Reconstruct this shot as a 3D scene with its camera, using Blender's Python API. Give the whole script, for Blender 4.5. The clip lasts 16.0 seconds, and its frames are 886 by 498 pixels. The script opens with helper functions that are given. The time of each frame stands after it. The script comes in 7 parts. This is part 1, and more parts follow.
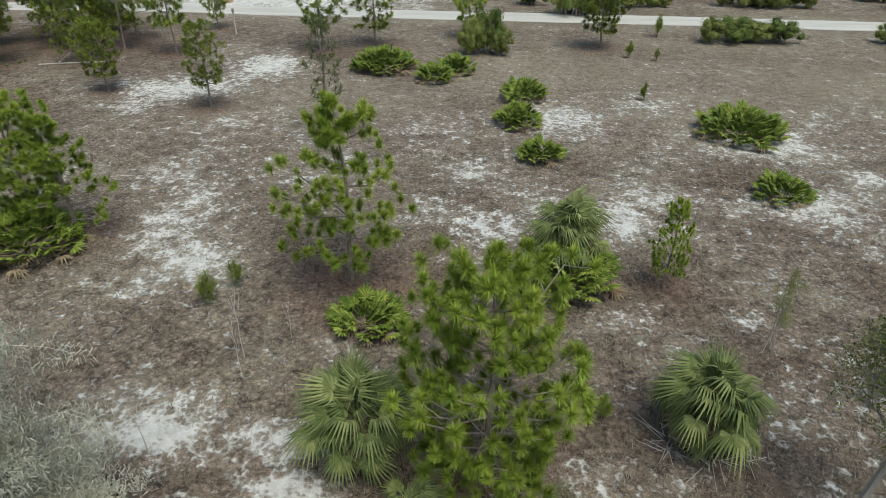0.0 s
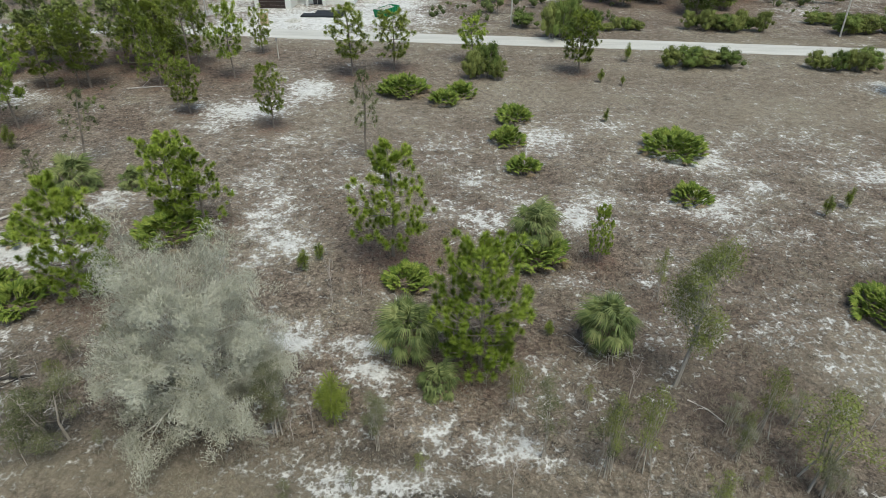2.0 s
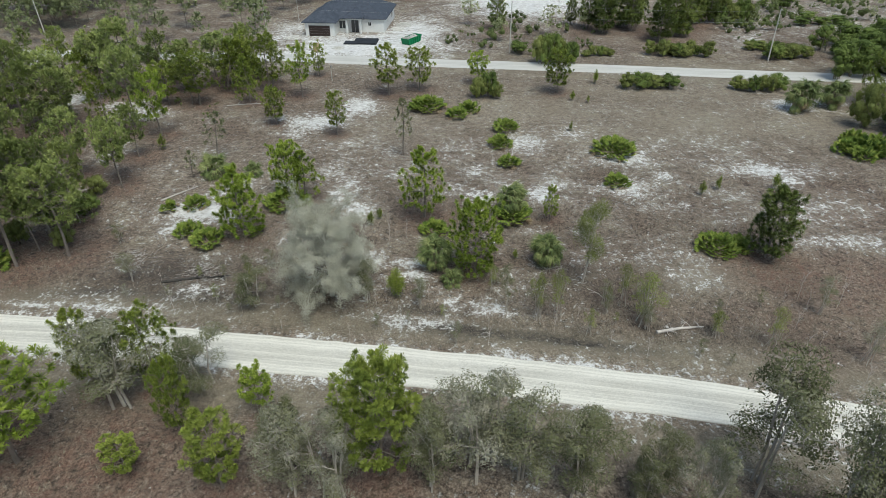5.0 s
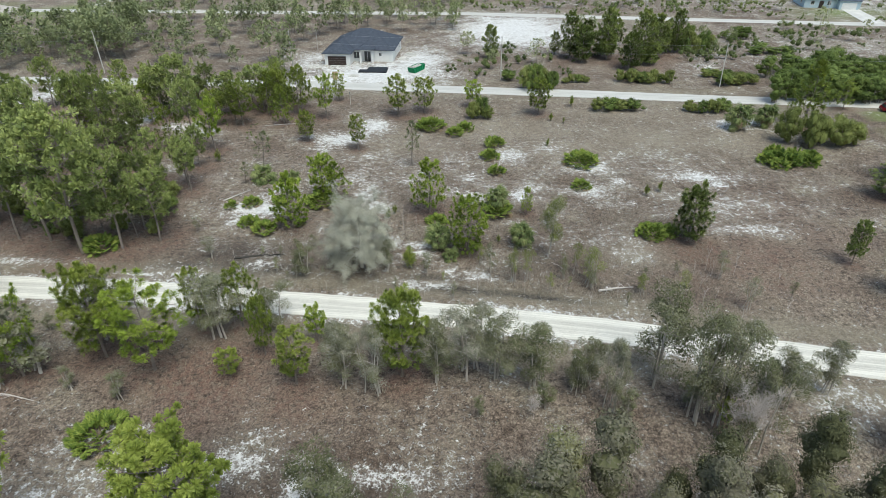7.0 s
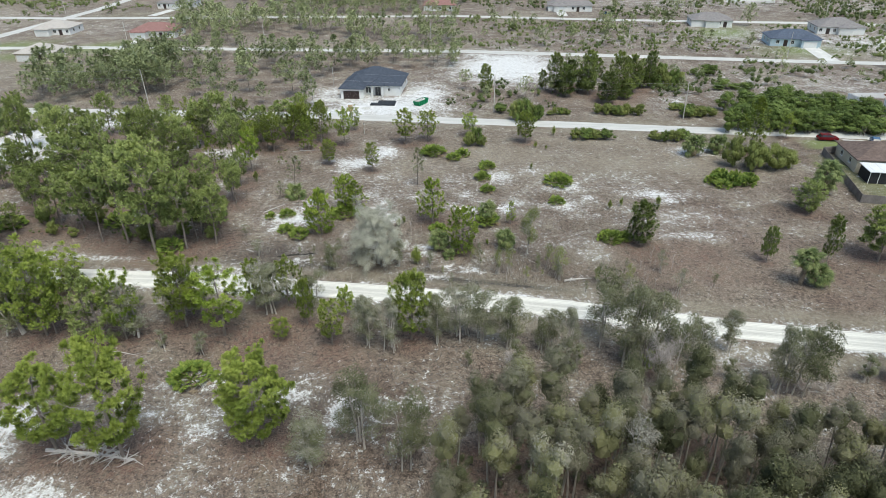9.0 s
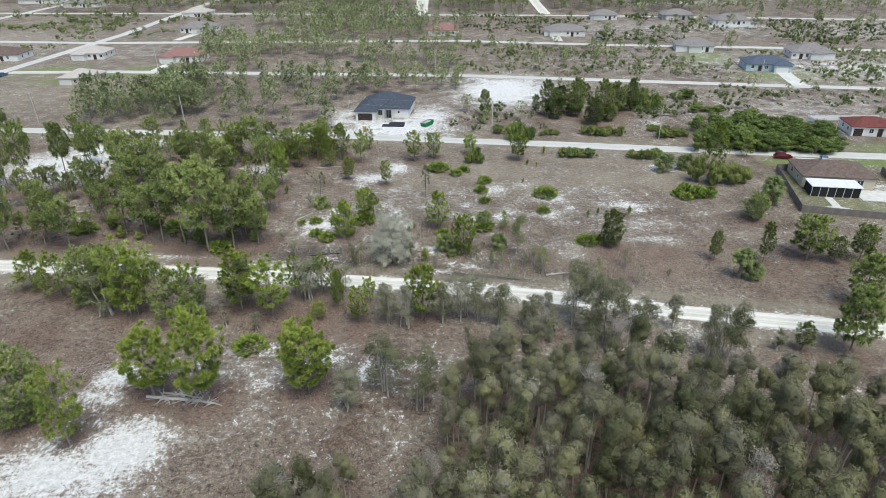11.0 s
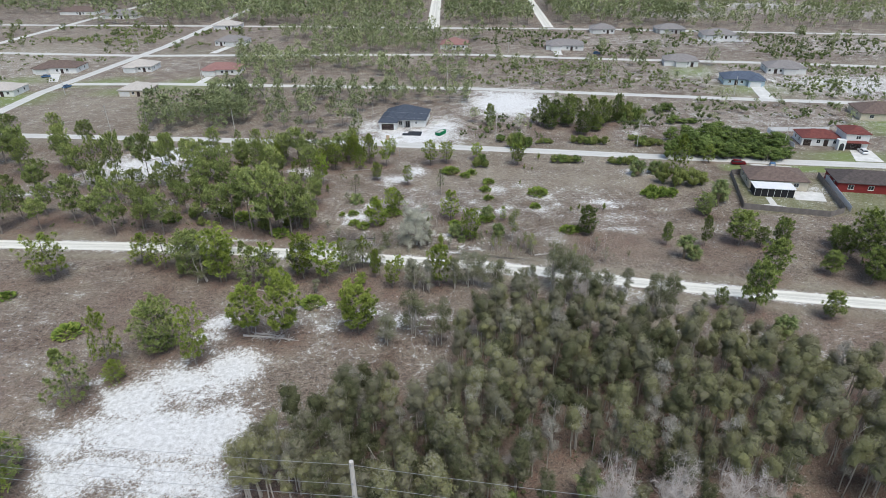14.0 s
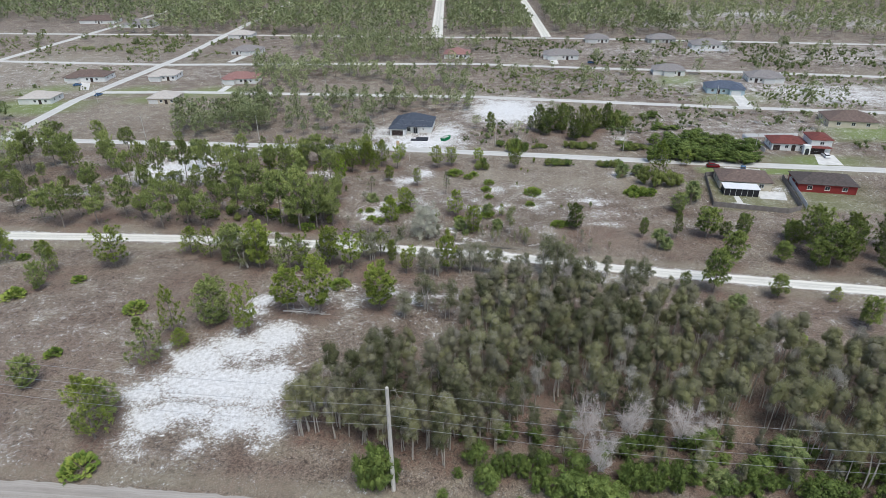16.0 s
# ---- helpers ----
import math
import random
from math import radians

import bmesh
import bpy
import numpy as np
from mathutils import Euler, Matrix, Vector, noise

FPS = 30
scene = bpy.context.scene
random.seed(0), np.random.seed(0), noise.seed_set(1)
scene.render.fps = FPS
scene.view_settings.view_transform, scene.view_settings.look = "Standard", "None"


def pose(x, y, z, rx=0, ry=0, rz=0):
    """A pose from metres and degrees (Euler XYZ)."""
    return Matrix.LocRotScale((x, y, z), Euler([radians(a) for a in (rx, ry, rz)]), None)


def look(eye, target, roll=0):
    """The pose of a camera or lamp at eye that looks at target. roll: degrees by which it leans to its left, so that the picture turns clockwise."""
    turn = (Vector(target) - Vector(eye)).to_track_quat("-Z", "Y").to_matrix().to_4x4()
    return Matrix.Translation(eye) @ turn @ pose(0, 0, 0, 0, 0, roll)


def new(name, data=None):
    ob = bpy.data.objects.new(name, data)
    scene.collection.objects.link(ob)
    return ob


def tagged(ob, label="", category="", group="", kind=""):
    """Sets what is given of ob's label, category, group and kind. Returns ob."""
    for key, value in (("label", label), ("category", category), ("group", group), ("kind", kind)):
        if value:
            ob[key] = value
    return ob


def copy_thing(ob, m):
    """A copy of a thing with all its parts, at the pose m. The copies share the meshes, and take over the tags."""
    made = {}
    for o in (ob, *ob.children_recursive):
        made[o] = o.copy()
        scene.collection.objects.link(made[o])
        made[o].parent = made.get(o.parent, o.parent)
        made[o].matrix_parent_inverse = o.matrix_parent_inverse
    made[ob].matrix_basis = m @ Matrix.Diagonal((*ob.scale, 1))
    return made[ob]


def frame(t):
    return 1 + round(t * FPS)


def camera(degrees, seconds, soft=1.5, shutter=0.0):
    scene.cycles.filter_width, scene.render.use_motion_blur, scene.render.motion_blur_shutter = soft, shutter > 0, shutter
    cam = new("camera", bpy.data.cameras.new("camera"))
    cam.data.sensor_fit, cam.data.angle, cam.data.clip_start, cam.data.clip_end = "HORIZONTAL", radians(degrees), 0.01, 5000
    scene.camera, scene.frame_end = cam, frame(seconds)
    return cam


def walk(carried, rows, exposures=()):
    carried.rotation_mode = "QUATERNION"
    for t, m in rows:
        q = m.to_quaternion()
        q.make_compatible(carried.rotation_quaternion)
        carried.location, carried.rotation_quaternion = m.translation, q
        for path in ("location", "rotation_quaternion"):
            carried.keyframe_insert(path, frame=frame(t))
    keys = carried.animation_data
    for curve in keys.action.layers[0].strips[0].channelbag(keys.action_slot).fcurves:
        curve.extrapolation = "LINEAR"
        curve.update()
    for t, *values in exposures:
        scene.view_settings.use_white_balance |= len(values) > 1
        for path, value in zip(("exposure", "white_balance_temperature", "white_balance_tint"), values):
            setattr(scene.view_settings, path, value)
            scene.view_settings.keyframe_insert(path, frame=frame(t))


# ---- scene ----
cam = camera(71.0, 16.0, 0.6)
PATH = [
    (0, (-2.376, -14.025, 16.791), (-2.429, -12.325, 15.739), 0.1),
    (0.5, (-2.372, -16.857, 18.833), (-2.431, -15.164, 17.77), 0.0),
    (1, (-2.459, -20.094, 20.801), (-2.52, -18.405, 19.73), 0.1),
    (1.5, (-2.55, -23.462, 22.834), (-2.61, -21.781, 21.752), 0.1),
    (2, (-2.618, -27.285, 24.902), (-2.676, -25.605, 23.817), 0.1),
    (2.5, (-2.544, -31.052, 26.719), (-2.604, -29.372, 25.635), -0.0),
    (3, (-2.355, -35.267, 28.817), (-2.421, -33.589, 27.731), -0.2),
    (3.5, (-2.275, -39.348, 30.773), (-2.349, -37.671, 29.685), -0.3),
    (4, (-2.132, -43.956, 32.859), (-2.219, -42.281, 31.77), -0.3),
    (4.5, (-1.896, -48.292, 34.789), (-1.993, -46.618, 33.698), -0.4),
    (5, (-1.597, -53.231, 36.917), (-1.696, -51.559, 35.826), -0.4),
    (5.2, (-1.449, -55.108, 37.756), (-1.549, -53.436, 36.662), -0.4),
    (6.3, (-0.81, -66.2, 42.1), (-0.915, -64.524, 41.014), -0.5),
    (6.8, (-0.52, -71.3, 44.15), (-0.625, -69.607, 43.084), -0.5),
    (7.3, (-0.231, -76.311, 46.09), (-0.333, -74.591, 45.074), -0.6),
    (7.5, (-0.03, -78.127, 46.535), (-0.133, -76.393, 45.543), -0.6),
    (8, (0.232, -83.318, 48.604), (0.127, -81.578, 47.622), -0.5),
    (8.5, (0.706, -88.511, 50.806), (0.597, -86.773, 49.823), -0.5),
    (9, (1.126, -93.844, 52.946), (1.015, -92.105, 51.964), -0.5),
    (11.5, (2.161, -119.523, 63.909), (2.038, -117.763, 62.967), -0.5),
    (12, (2.204, -124.834, 66.265), (2.079, -123.075, 65.322), -0.4),
    (12.5, (2.625, -130.103, 68.35), (2.494, -128.344, 67.407), -0.5),
    (13, (2.969, -135.894, 70.619), (2.832, -134.136, 69.676), -0.6),
    (13.5, (3.423, -141.585, 72.92), (3.279, -139.828, 71.977), -0.6),
    (14, (3.484, -147.607, 75.367), (3.337, -145.851, 74.422), -0.6),
    (14.5, (3.617, -153.19, 77.618), (3.467, -151.434, 76.673), -0.6),
    (15, (3.616, -159.058, 79.874), (3.466, -157.302, 78.929), -0.6),
    (15.5, (3.774, -164.758, 82.105), (3.624, -163.002, 81.159), -0.6),
    (16, (3.748, -170.742, 84.293), (3.598, -168.982, 83.353), -0.6),
]
walk(cam, [(t, look(e, g, r)) for t, e, g, r in PATH], [(0.0, 0.53, 7050, 0.0), (2.5, 0.6, 6900, 0.0), (3.5, 0.5, 6800, 0.0), (4.0, 0.44, 6800, 0.0), (4.5, 0.48, 6800, 0.0), (5.2, 0.58, 6750, 0.0), (9.0, 0.87, 6600, 2.0), (16.0, 0.7, 6400, 7.0)])

# ---- sky and sun: bright, thinly overcast noon ----
world = bpy.data.worlds.new("sky")
scene.world = world
world.use_nodes = True
wn = world.node_tree
sky = wn.nodes.new("ShaderNodeTexSky")
sky.sky_type = "NISHITA"
sky.sun_disc = False
SUN_UP, SUN_TURN = radians(64), radians(150)
sky.sun_elevation, sky.sun_rotation = SUN_UP, SUN_TURN
sky.air_density, sky.dust_density, sky.ozone_density = 1.0, 2.0, 1.0
wn.links.new(sky.outputs[0], wn.nodes["Background"].inputs[0])
wn.nodes["Background"].inputs[1].default_value = 0.095

sun = new("sun", bpy.data.lights.new("sun", "SUN"))
sun.data.energy, sun.data.angle, sun.data.color = 1.5, radians(36), (1.0, 0.98, 0.95)
sun_way = Vector((math.sin(SUN_TURN) * math.cos(SUN_UP), math.cos(SUN_TURN) * math.cos(SUN_UP), math.sin(SUN_UP)))
sun.matrix_world = look(sun_way * 200, (0, 0, 0))


# ---- materials ----
def node(nt, kind, **sets):
    n = nt.nodes.new(kind)
    for key, value in sets.items():
        n.inputs[key].default_value = value
    return n


def material(name, rough=0.8, metal=0.0):
    m = bpy.data.materials.new(name)
    m.use_nodes = True
    b = m.node_tree.nodes["Principled BSDF"]
    b.inputs["Roughness"].default_value = rough
    b.inputs["Metallic"].default_value = metal
    b.inputs["Specular IOR Level"].default_value = 0.25
    return m, m.node_tree, b


def ramp(nt, fac, stops):
    r = nt.nodes.new("ShaderNodeValToRGB")
    while len(r.color_ramp.elements) < len(stops):
        r.color_ramp.elements.new(0.5)
    for e, (at, col) in zip(r.color_ramp.elements, stops):
        e.position, e.color = at, (*col, 1)
    nt.links.new(fac, r.inputs[0])
    return r.outputs[0]


def grain(nt, scale, detail=4.0, rough=0.6, space="Object", stretch=(1, 1, 1)):
    tc = nt.nodes.new("ShaderNodeTexCoord")
    mp = nt.nodes.new("ShaderNodeMapping")
    mp.inputs["Scale"].default_value = stretch
    nt.links.new(tc.outputs[space], mp.inputs[0])
    n = node(nt, "ShaderNodeTexNoise", Scale=scale, Detail=detail, Roughness=rough)
    nt.links.new(mp.outputs[0], n.inputs["Vector"])
    return n.outputs["Fac"]


def math_node(nt, op, a, b, clamp=False):
    n = nt.nodes.new("ShaderNodeMath")
    n.operation, n.use_clamp = op, clamp
    for i, v in enumerate((a, b)):
        if isinstance(v, (int, float)):
            n.inputs[i].default_value = v
        else:
            nt.links.new(v, n.inputs[i])
    return n.outputs[0]


def mix(nt, fac, a, b, how="MIX"):
    n = nt.nodes.new("ShaderNodeMix")
    n.data_type, n.blend_type = "RGBA", how
    for i, v in ((0, fac), (6, a), (7, b)):
        if isinstance(v, (int, float)):
            n.inputs[i].default_value = v
        elif isinstance(v, tuple):
            n.inputs[i].default_value = (*v, 1)
        else:
            nt.links.new(v, n.inputs[i])
    return n.outputs[2]


def bump(nt, b, height, strength=0.4, distance=0.05):
    n = node(nt, "ShaderNodeBump", Strength=strength, Distance=distance)
    nt.links.new(height, n.inputs["Height"])
    nt.links.new(n.outputs[0], b.inputs["Normal"])


def speckled(name, dark, light, scale=6.0, rough=0.85, relief=0.3, metal=0.0, stretch=(1, 1, 1), coarse=0.35):
    """A surface of two tones, mixed by a fine and a coarse grain."""
    m, nt, b = material(name, rough, metal)
    fine, wide = grain(nt, scale, 5, 0.65, stretch=stretch), grain(nt, scale * 0.13, 3, stretch=stretch)
    both = math_node(nt, "ADD", math_node(nt, "MULTIPLY", fine, 1 - coarse), math_node(nt, "MULTIPLY", wide, coarse))
    nt.links.new(ramp(nt, both, ((0.34, dark), (0.66, light))), b.inputs["Base Color"])
    if relief:
        bump(nt, b, fine, relief, 0.03)
    return m


def foliage(name, shades, thin=0.3, rough=0.55, own=0.3, fuzz=0.0):
    """Leaves: the shade follows each clump's tint, each plant's own number and each leaf."""
    m, nt, b = material(name, rough)
    b.inputs["Specular IOR Level"].default_value = 0.12
    b.inputs["Sheen Weight"].default_value = fuzz
    tint = nt.nodes.new("ShaderNodeAttribute")
    tint.attribute_name = "tint"
    info, geo = nt.nodes.new("ShaderNodeObjectInfo"), nt.nodes.new("ShaderNodeNewGeometry")
    f = math_node(nt, "MULTIPLY", tint.outputs["Fac"], 0.88 - own)
    f = math_node(nt, "ADD", f, math_node(nt, "MULTIPLY", info.outputs["Random"], own))
    f = math_node(nt, "ADD", f, math_node(nt, "MULTIPLY", geo.outputs["Random Per Island"], 0.12))
    col = ramp(nt, f, [(i / (len(shades) - 1) * 0.8 + 0.1, c) for i, c in enumerate(shades)])
    nt.links.new(col, b.inputs["Base Color"])
    t = nt.nodes.new("ShaderNodeBsdfTranslucent")
    nt.links.new(col, t.inputs[0])
    s = node(nt, "ShaderNodeMixShader", Fac=thin)
    out = nt.nodes["Material Output"]
    nt.links.new(b.outputs[0], s.inputs[1])
    nt.links.new(t.outputs[0], s.inputs[2])
    nt.links.new(s.outputs[0], out.inputs[0])
    return m


NEEDLES = foliage("pine_needles", [(0.05, 0.069, 0.018), (0.145, 0.19, 0.037), (0.265, 0.32, 0.066), (0.41, 0.455, 0.115)], 0.1, 0.5, 0.15)
# brightened copy of the needles; added light offsets self-shading in fine brushes
LIT_NEEDLES = foliage("lit_pine_needles", [(0.06, 0.094, 0.018), (0.175, 0.245, 0.038), (0.315, 0.4, 0.068), (0.48, 0.555, 0.12)], 0.12, 0.5, 0.12)
MATURE_NEEDLES = foliage("mature_pine_needles", [(0.062, 0.082, 0.03), (0.16, 0.2, 0.066), (0.285, 0.335, 0.112), (0.44, 0.48, 0.175)], 0.12, 0.55, 0.25)
DARK_NEEDLES = foliage("dark_pine_needles", [(0.04, 0.056, 0.02), (0.105, 0.14, 0.04), (0.19, 0.235, 0.065), (0.3, 0.345, 0.1)], 0.08, 0.55, 0.25)
# paler, greyer needles: the haze of distance is mixed into their colour
HAZED_NEEDLES = foliage("hazed_pine_needles", [(0.12, 0.145, 0.074), (0.29, 0.325, 0.165), (0.5, 0.525, 0.29)], 0.15)
PALE_NEEDLES = foliage("sparse_pine_needles", [(0.11, 0.14, 0.06), (0.18, 0.21, 0.1), (0.26, 0.28, 0.14)])
TEA_LEAF = foliage("melaleuca_leaves", [(0.05, 0.055, 0.028), (0.118, 0.123, 0.06), (0.19, 0.178, 0.132), (0.208, 0.21, 0.092), (0.36, 0.335, 0.275)], 0.05, 0.55, 0.6)
ROAD_LEAF = foliage("grey_melaleuca_leaves", [(0.06, 0.068, 0.035), (0.13, 0.14, 0.068), (0.2, 0.21, 0.115), (0.26, 0.255, 0.185), (0.42, 0.405, 0.33)], 0.08, 0.55, 0.35)
ASH_LEAF = foliage("ash_grey_leaves", [(0.15, 0.14, 0.11), (0.27, 0.255, 0.21), (0.45, 0.43, 0.38)], 0.1, 0.6)
GREY_LEAF = foliage("grey_lichen_twigs", [(0.225, 0.222, 0.17), (0.44, 0.435, 0.35), (0.67, 0.662, 0.56)], 0.22)
OLIVE_LEAF = foliage("olive_shrub_leaves", [(0.1, 0.12, 0.038), (0.2, 0.23, 0.07), (0.33, 0.36, 0.125)], 0.1)
BUSH_LEAF = foliage("green_shrub_leaves", [(0.055, 0.08, 0.024), (0.135, 0.185, 0.05), (0.25, 0.31, 0.09)], 0.1)
SCRUB_LEAF = foliage("scrub_leaves", [(0.07, 0.092, 0.036), (0.155, 0.19, 0.07), (0.27, 0.31, 0.125)], 0.1)
FROND = foliage("palm_fronds", [(0.055, 0.085, 0.034), (0.155, 0.2, 0.075), (0.37, 0.395, 0.17)], 0.1, 0.45)
PALMETTO_FROND = foliage("palmetto_fronds", [(0.05, 0.092, 0.02), (0.15, 0.215, 0.042), (0.37, 0.42, 0.1)], 0.12, 0.45)
DEAD_FROND = foliage("dead_fronds", [(0.16, 0.12, 0.08), (0.3, 0.23, 0.15), (0.45, 0.38, 0.28)], 0.15, 0.8)
DRY_GRASS = foliage("dry_grass", [(0.16, 0.14, 0.11), (0.27, 0.24, 0.195), (0.38, 0.345, 0.285), (0.3, 0.3, 0.17)], 0.25, 0.9)
BARK = speckled("pine_bark", (0.15, 0.125, 0.105), (0.38, 0.33, 0.29), 14, relief=0.7, stretch=(1, 1, 0.3))
PALE_BARK = speckled("papery_bark", (0.25, 0.22, 0.19), (0.62, 0.58, 0.52), 9, relief=0.5, stretch=(1, 1, 0.4))
GREY_BARK = speckled("lichen_bark", (0.4, 0.385, 0.34), (0.7, 0.68, 0.61), 12)
WHITE_BARK = speckled("bare_white_bark", (0.42, 0.37, 0.34), (0.72, 0.66, 0.62), 10)
PALM_BARK = speckled("palm_boots", (0.1, 0.08, 0.06), (0.3, 0.25, 0.19), 10, relief=0.8)
DEAD_WOOD = speckled("weathered_wood", (0.36, 0.33, 0.31), (0.7, 0.66, 0.62), 10, stretch=(0.3, 1, 1))
CHARRED = speckled("charred_wood", (0.02, 0.02, 0.02), (0.12, 0.11, 0.1), 10)
POLE_WOOD = speckled("weathered_pole", (0.4, 0.38, 0.35), (0.64, 0.61, 0.57), 8, stretch=(1, 1, 0.1))
WIRE = speckled("aluminium_wire", (0.42, 0.42, 0.42), (0.6, 0.6, 0.6), 3, 0.45, 0, 0.7)
METAL = speckled("grey_metal", (0.3, 0.3, 0.31), (0.45, 0.45, 0.46), 12, 0.5, 0.1, 0.6)
WHITE_WALL = speckled("white_render", (0.68, 0.68, 0.66), (0.82, 0.82, 0.8), 5, relief=0.15)
CREAM_WALL = speckled("cream_render", (0.5, 0.44, 0.34), (0.66, 0.6, 0.48), 5, relief=0.15)
GREY_WALL = speckled("grey_render", (0.38, 0.38, 0.37), (0.52, 0.52, 0.5), 5, relief=0.15)
RED_WALL = speckled("red_render", (0.19, 0.025, 0.025), (0.28, 0.045, 0.04), 5, relief=0.15)
BLUE_WALL = speckled("pale_blue_render", (0.36, 0.46, 0.52), (0.5, 0.6, 0.65), 5, relief=0.15)
SLATE_ROOF = speckled("charcoal_shingles", (0.035, 0.044, 0.062), (0.09, 0.105, 0.135), 9, 0.8, 0.4, coarse=0.5)
BROWN_ROOF = speckled("brown_shingles", (0.09, 0.065, 0.055), (0.2, 0.15, 0.13), 9, 0.9, 0.4, coarse=0.5)
GREY_ROOF = speckled("grey_shingles", (0.16, 0.15, 0.15), (0.3, 0.28, 0.27), 9, 0.9, 0.4, coarse=0.5)
MAUVE_ROOF = speckled("faded_red_shingles", (0.2, 0.1, 0.09), (0.34, 0.2, 0.18), 9, 0.9, 0.4, coarse=0.5)
BLUE_ROOF = speckled("slate_blue_shingles", (0.05, 0.065, 0.095), (0.12, 0.145, 0.195), 9, 0.8, 0.4, coarse=0.5)
DARK_ROOF = speckled("dark_brown_shingles", (0.05, 0.042, 0.04), (0.12, 0.1, 0.095), 9, 0.9, 0.4, coarse=0.5)
TILE_ROOF = speckled("terracotta_tiles", (0.1, 0.03, 0.026), (0.21, 0.07, 0.06), 9, 0.8, 0.5, coarse=0.5)
TAN_ROOF = speckled("tan_shingles", (0.36, 0.33, 0.3), (0.54, 0.5, 0.46), 9, 0.9, 0.4, coarse=0.5)
TRIM = speckled("white_trim", (0.66, 0.66, 0.64), (0.8, 0.8, 0.78), 4, 0.6, 0)
DARK_DOOR = speckled("dark_brown_panel", (0.03, 0.02, 0.018), (0.075, 0.055, 0.05), 7, 0.5, 0.1)
WHITE_DOOR = speckled("white_panel_door", (0.6, 0.6, 0.58), (0.76, 0.76, 0.74), 7, 0.5, 0.1)
SCREEN = speckled("dark_insect_screen", (0.012, 0.012, 0.014), (0.04, 0.04, 0.045), 20, 0.7, 0)
CONCRETE = speckled("pale_concrete", (0.5, 0.49, 0.46), (0.72, 0.71, 0.68), 3, 0.85, 0.2, coarse=0.6)
FENCE_WOOD = speckled("grey_fence_boards", (0.14, 0.125, 0.115), (0.28, 0.255, 0.24), 8, stretch=(1, 1, 0.2))
VINYL = speckled("white_vinyl", (0.68, 0.69, 0.7), (0.8, 0.8, 0.8), 4, 0.5, 0)
GREEN_STEEL = speckled("green_painted_steel", (0.0, 0.12, 0.045), (0.015, 0.24, 0.1), 5, 0.5, 0.1)
RUBBLE = speckled("building_rubble", (0.4, 0.38, 0.34), (0.8, 0.79, 0.76), 3, relief=0.8)
TAN_PLASTIC = speckled("tan_plastic", (0.45, 0.33, 0.2), (0.56, 0.43, 0.28), 4, 0.5, 0)
RUBBER = speckled("tyre_rubber", (0.012, 0.012, 0.012), (0.035, 0.035, 0.035), 20, 0.8)
PAINT_RED = speckled("dark_red_car_paint", (0.12, 0.006, 0.012), (0.18, 0.012, 0.02), 2, 0.25, 0)
PAINT_WHITE = speckled("white_car_paint", (0.7, 0.7, 0.7), (0.8, 0.8, 0.8), 2, 0.25, 0)
PAINT_BLUE = speckled("blue_car_paint", (0.06, 0.12, 0.22), (0.1, 0.18, 0.3), 2, 0.25, 0)
ROOF_FELT = speckled("black_roofing_sheets", (0.012, 0.014, 0.018), (0.045, 0.05, 0.06), 5, 0.7)

GLASS, _nt, _b = material("window_glass", 0.05)
_b.inputs["Base Color"].default_value = (0.03, 0.035, 0.04, 1)
_b.inputs["Specular IOR Level"].default_value = 0.6


# ---- mesh helpers ----
class Soup:
    """Vertices, faces and a tint for each vertex, gathered for one mesh."""

    def __init__(self):
        self.v, self.f, self.t = [], [], []

    def add(self, verts, faces, tint=0.5):
        n = len(self.v)
        self.v.extend(tuple(p) for p in verts)
        self.f.extend(tuple(i + n for i in face) for face in faces)
        self.t.extend([tint] * len(verts))

    def box(self, x0, y0, z0, x1, y1, z1, tint=0.5):
        self.add([(x, y, z) for x in (x0, x1) for y in (y0, y1) for z in (z0, z1)],
                 [(0, 1, 3, 2), (4, 6, 7, 5), (0, 4, 5, 1), (2, 3, 7, 6), (0, 2, 6, 4), (1, 5, 7, 3)], tint)

    def tube(self, pts, radii, sides=5, tint=0.5):
        pts = [Vector(p) for p in pts]
        ring, n = [], len(self.v)
        for i, p in enumerate(pts):
            d = (pts[min(i + 1, len(pts) - 1)] - pts[max(i - 1, 0)]).normalized()
            u = d.orthogonal().normalized()
            w = d.cross(u)
            for k in range(sides):
                a = 2 * math.pi * k / sides
                ring.append(p + (u * math.cos(a) + w * math.sin(a)) * radii[i])
        faces = [(i * sides + k, i * sides + (k + 1) % sides, (i + 1) * sides + (k + 1) % sides, (i + 1) * sides + k)
                 for i in range(len(pts) - 1) for k in range(sides)]
        faces.append(tuple(range((len(pts) - 1) * sides, len(pts) * sides)))
        self.add(ring, faces, tint)

    def mesh(self, name, mat, smooth=False):
        me = bpy.data.meshes.new(name)
        me.from_pydata(self.v, [], self.f)
        a = me.attributes.new("tint", "FLOAT", "POINT")
        a.data.foreach_set("value", self.t)
        me.materials.append(mat)
        if smooth:
            me.shade_smooth()
        return me


def part(name, shape, mat, parent, label="", smooth=False):
    ob = new(name, shape.mesh(name, mat, smooth) if isinstance(shape, Soup) else shape)
    ob.parent = parent
    if label:
        ob["label"] = label
    return ob


def thing(name, label, category, group="", kind=""):
    ob = new(name)
    ob.empty_display_size = 0.2
    return tagged(ob, label, category, group, kind)


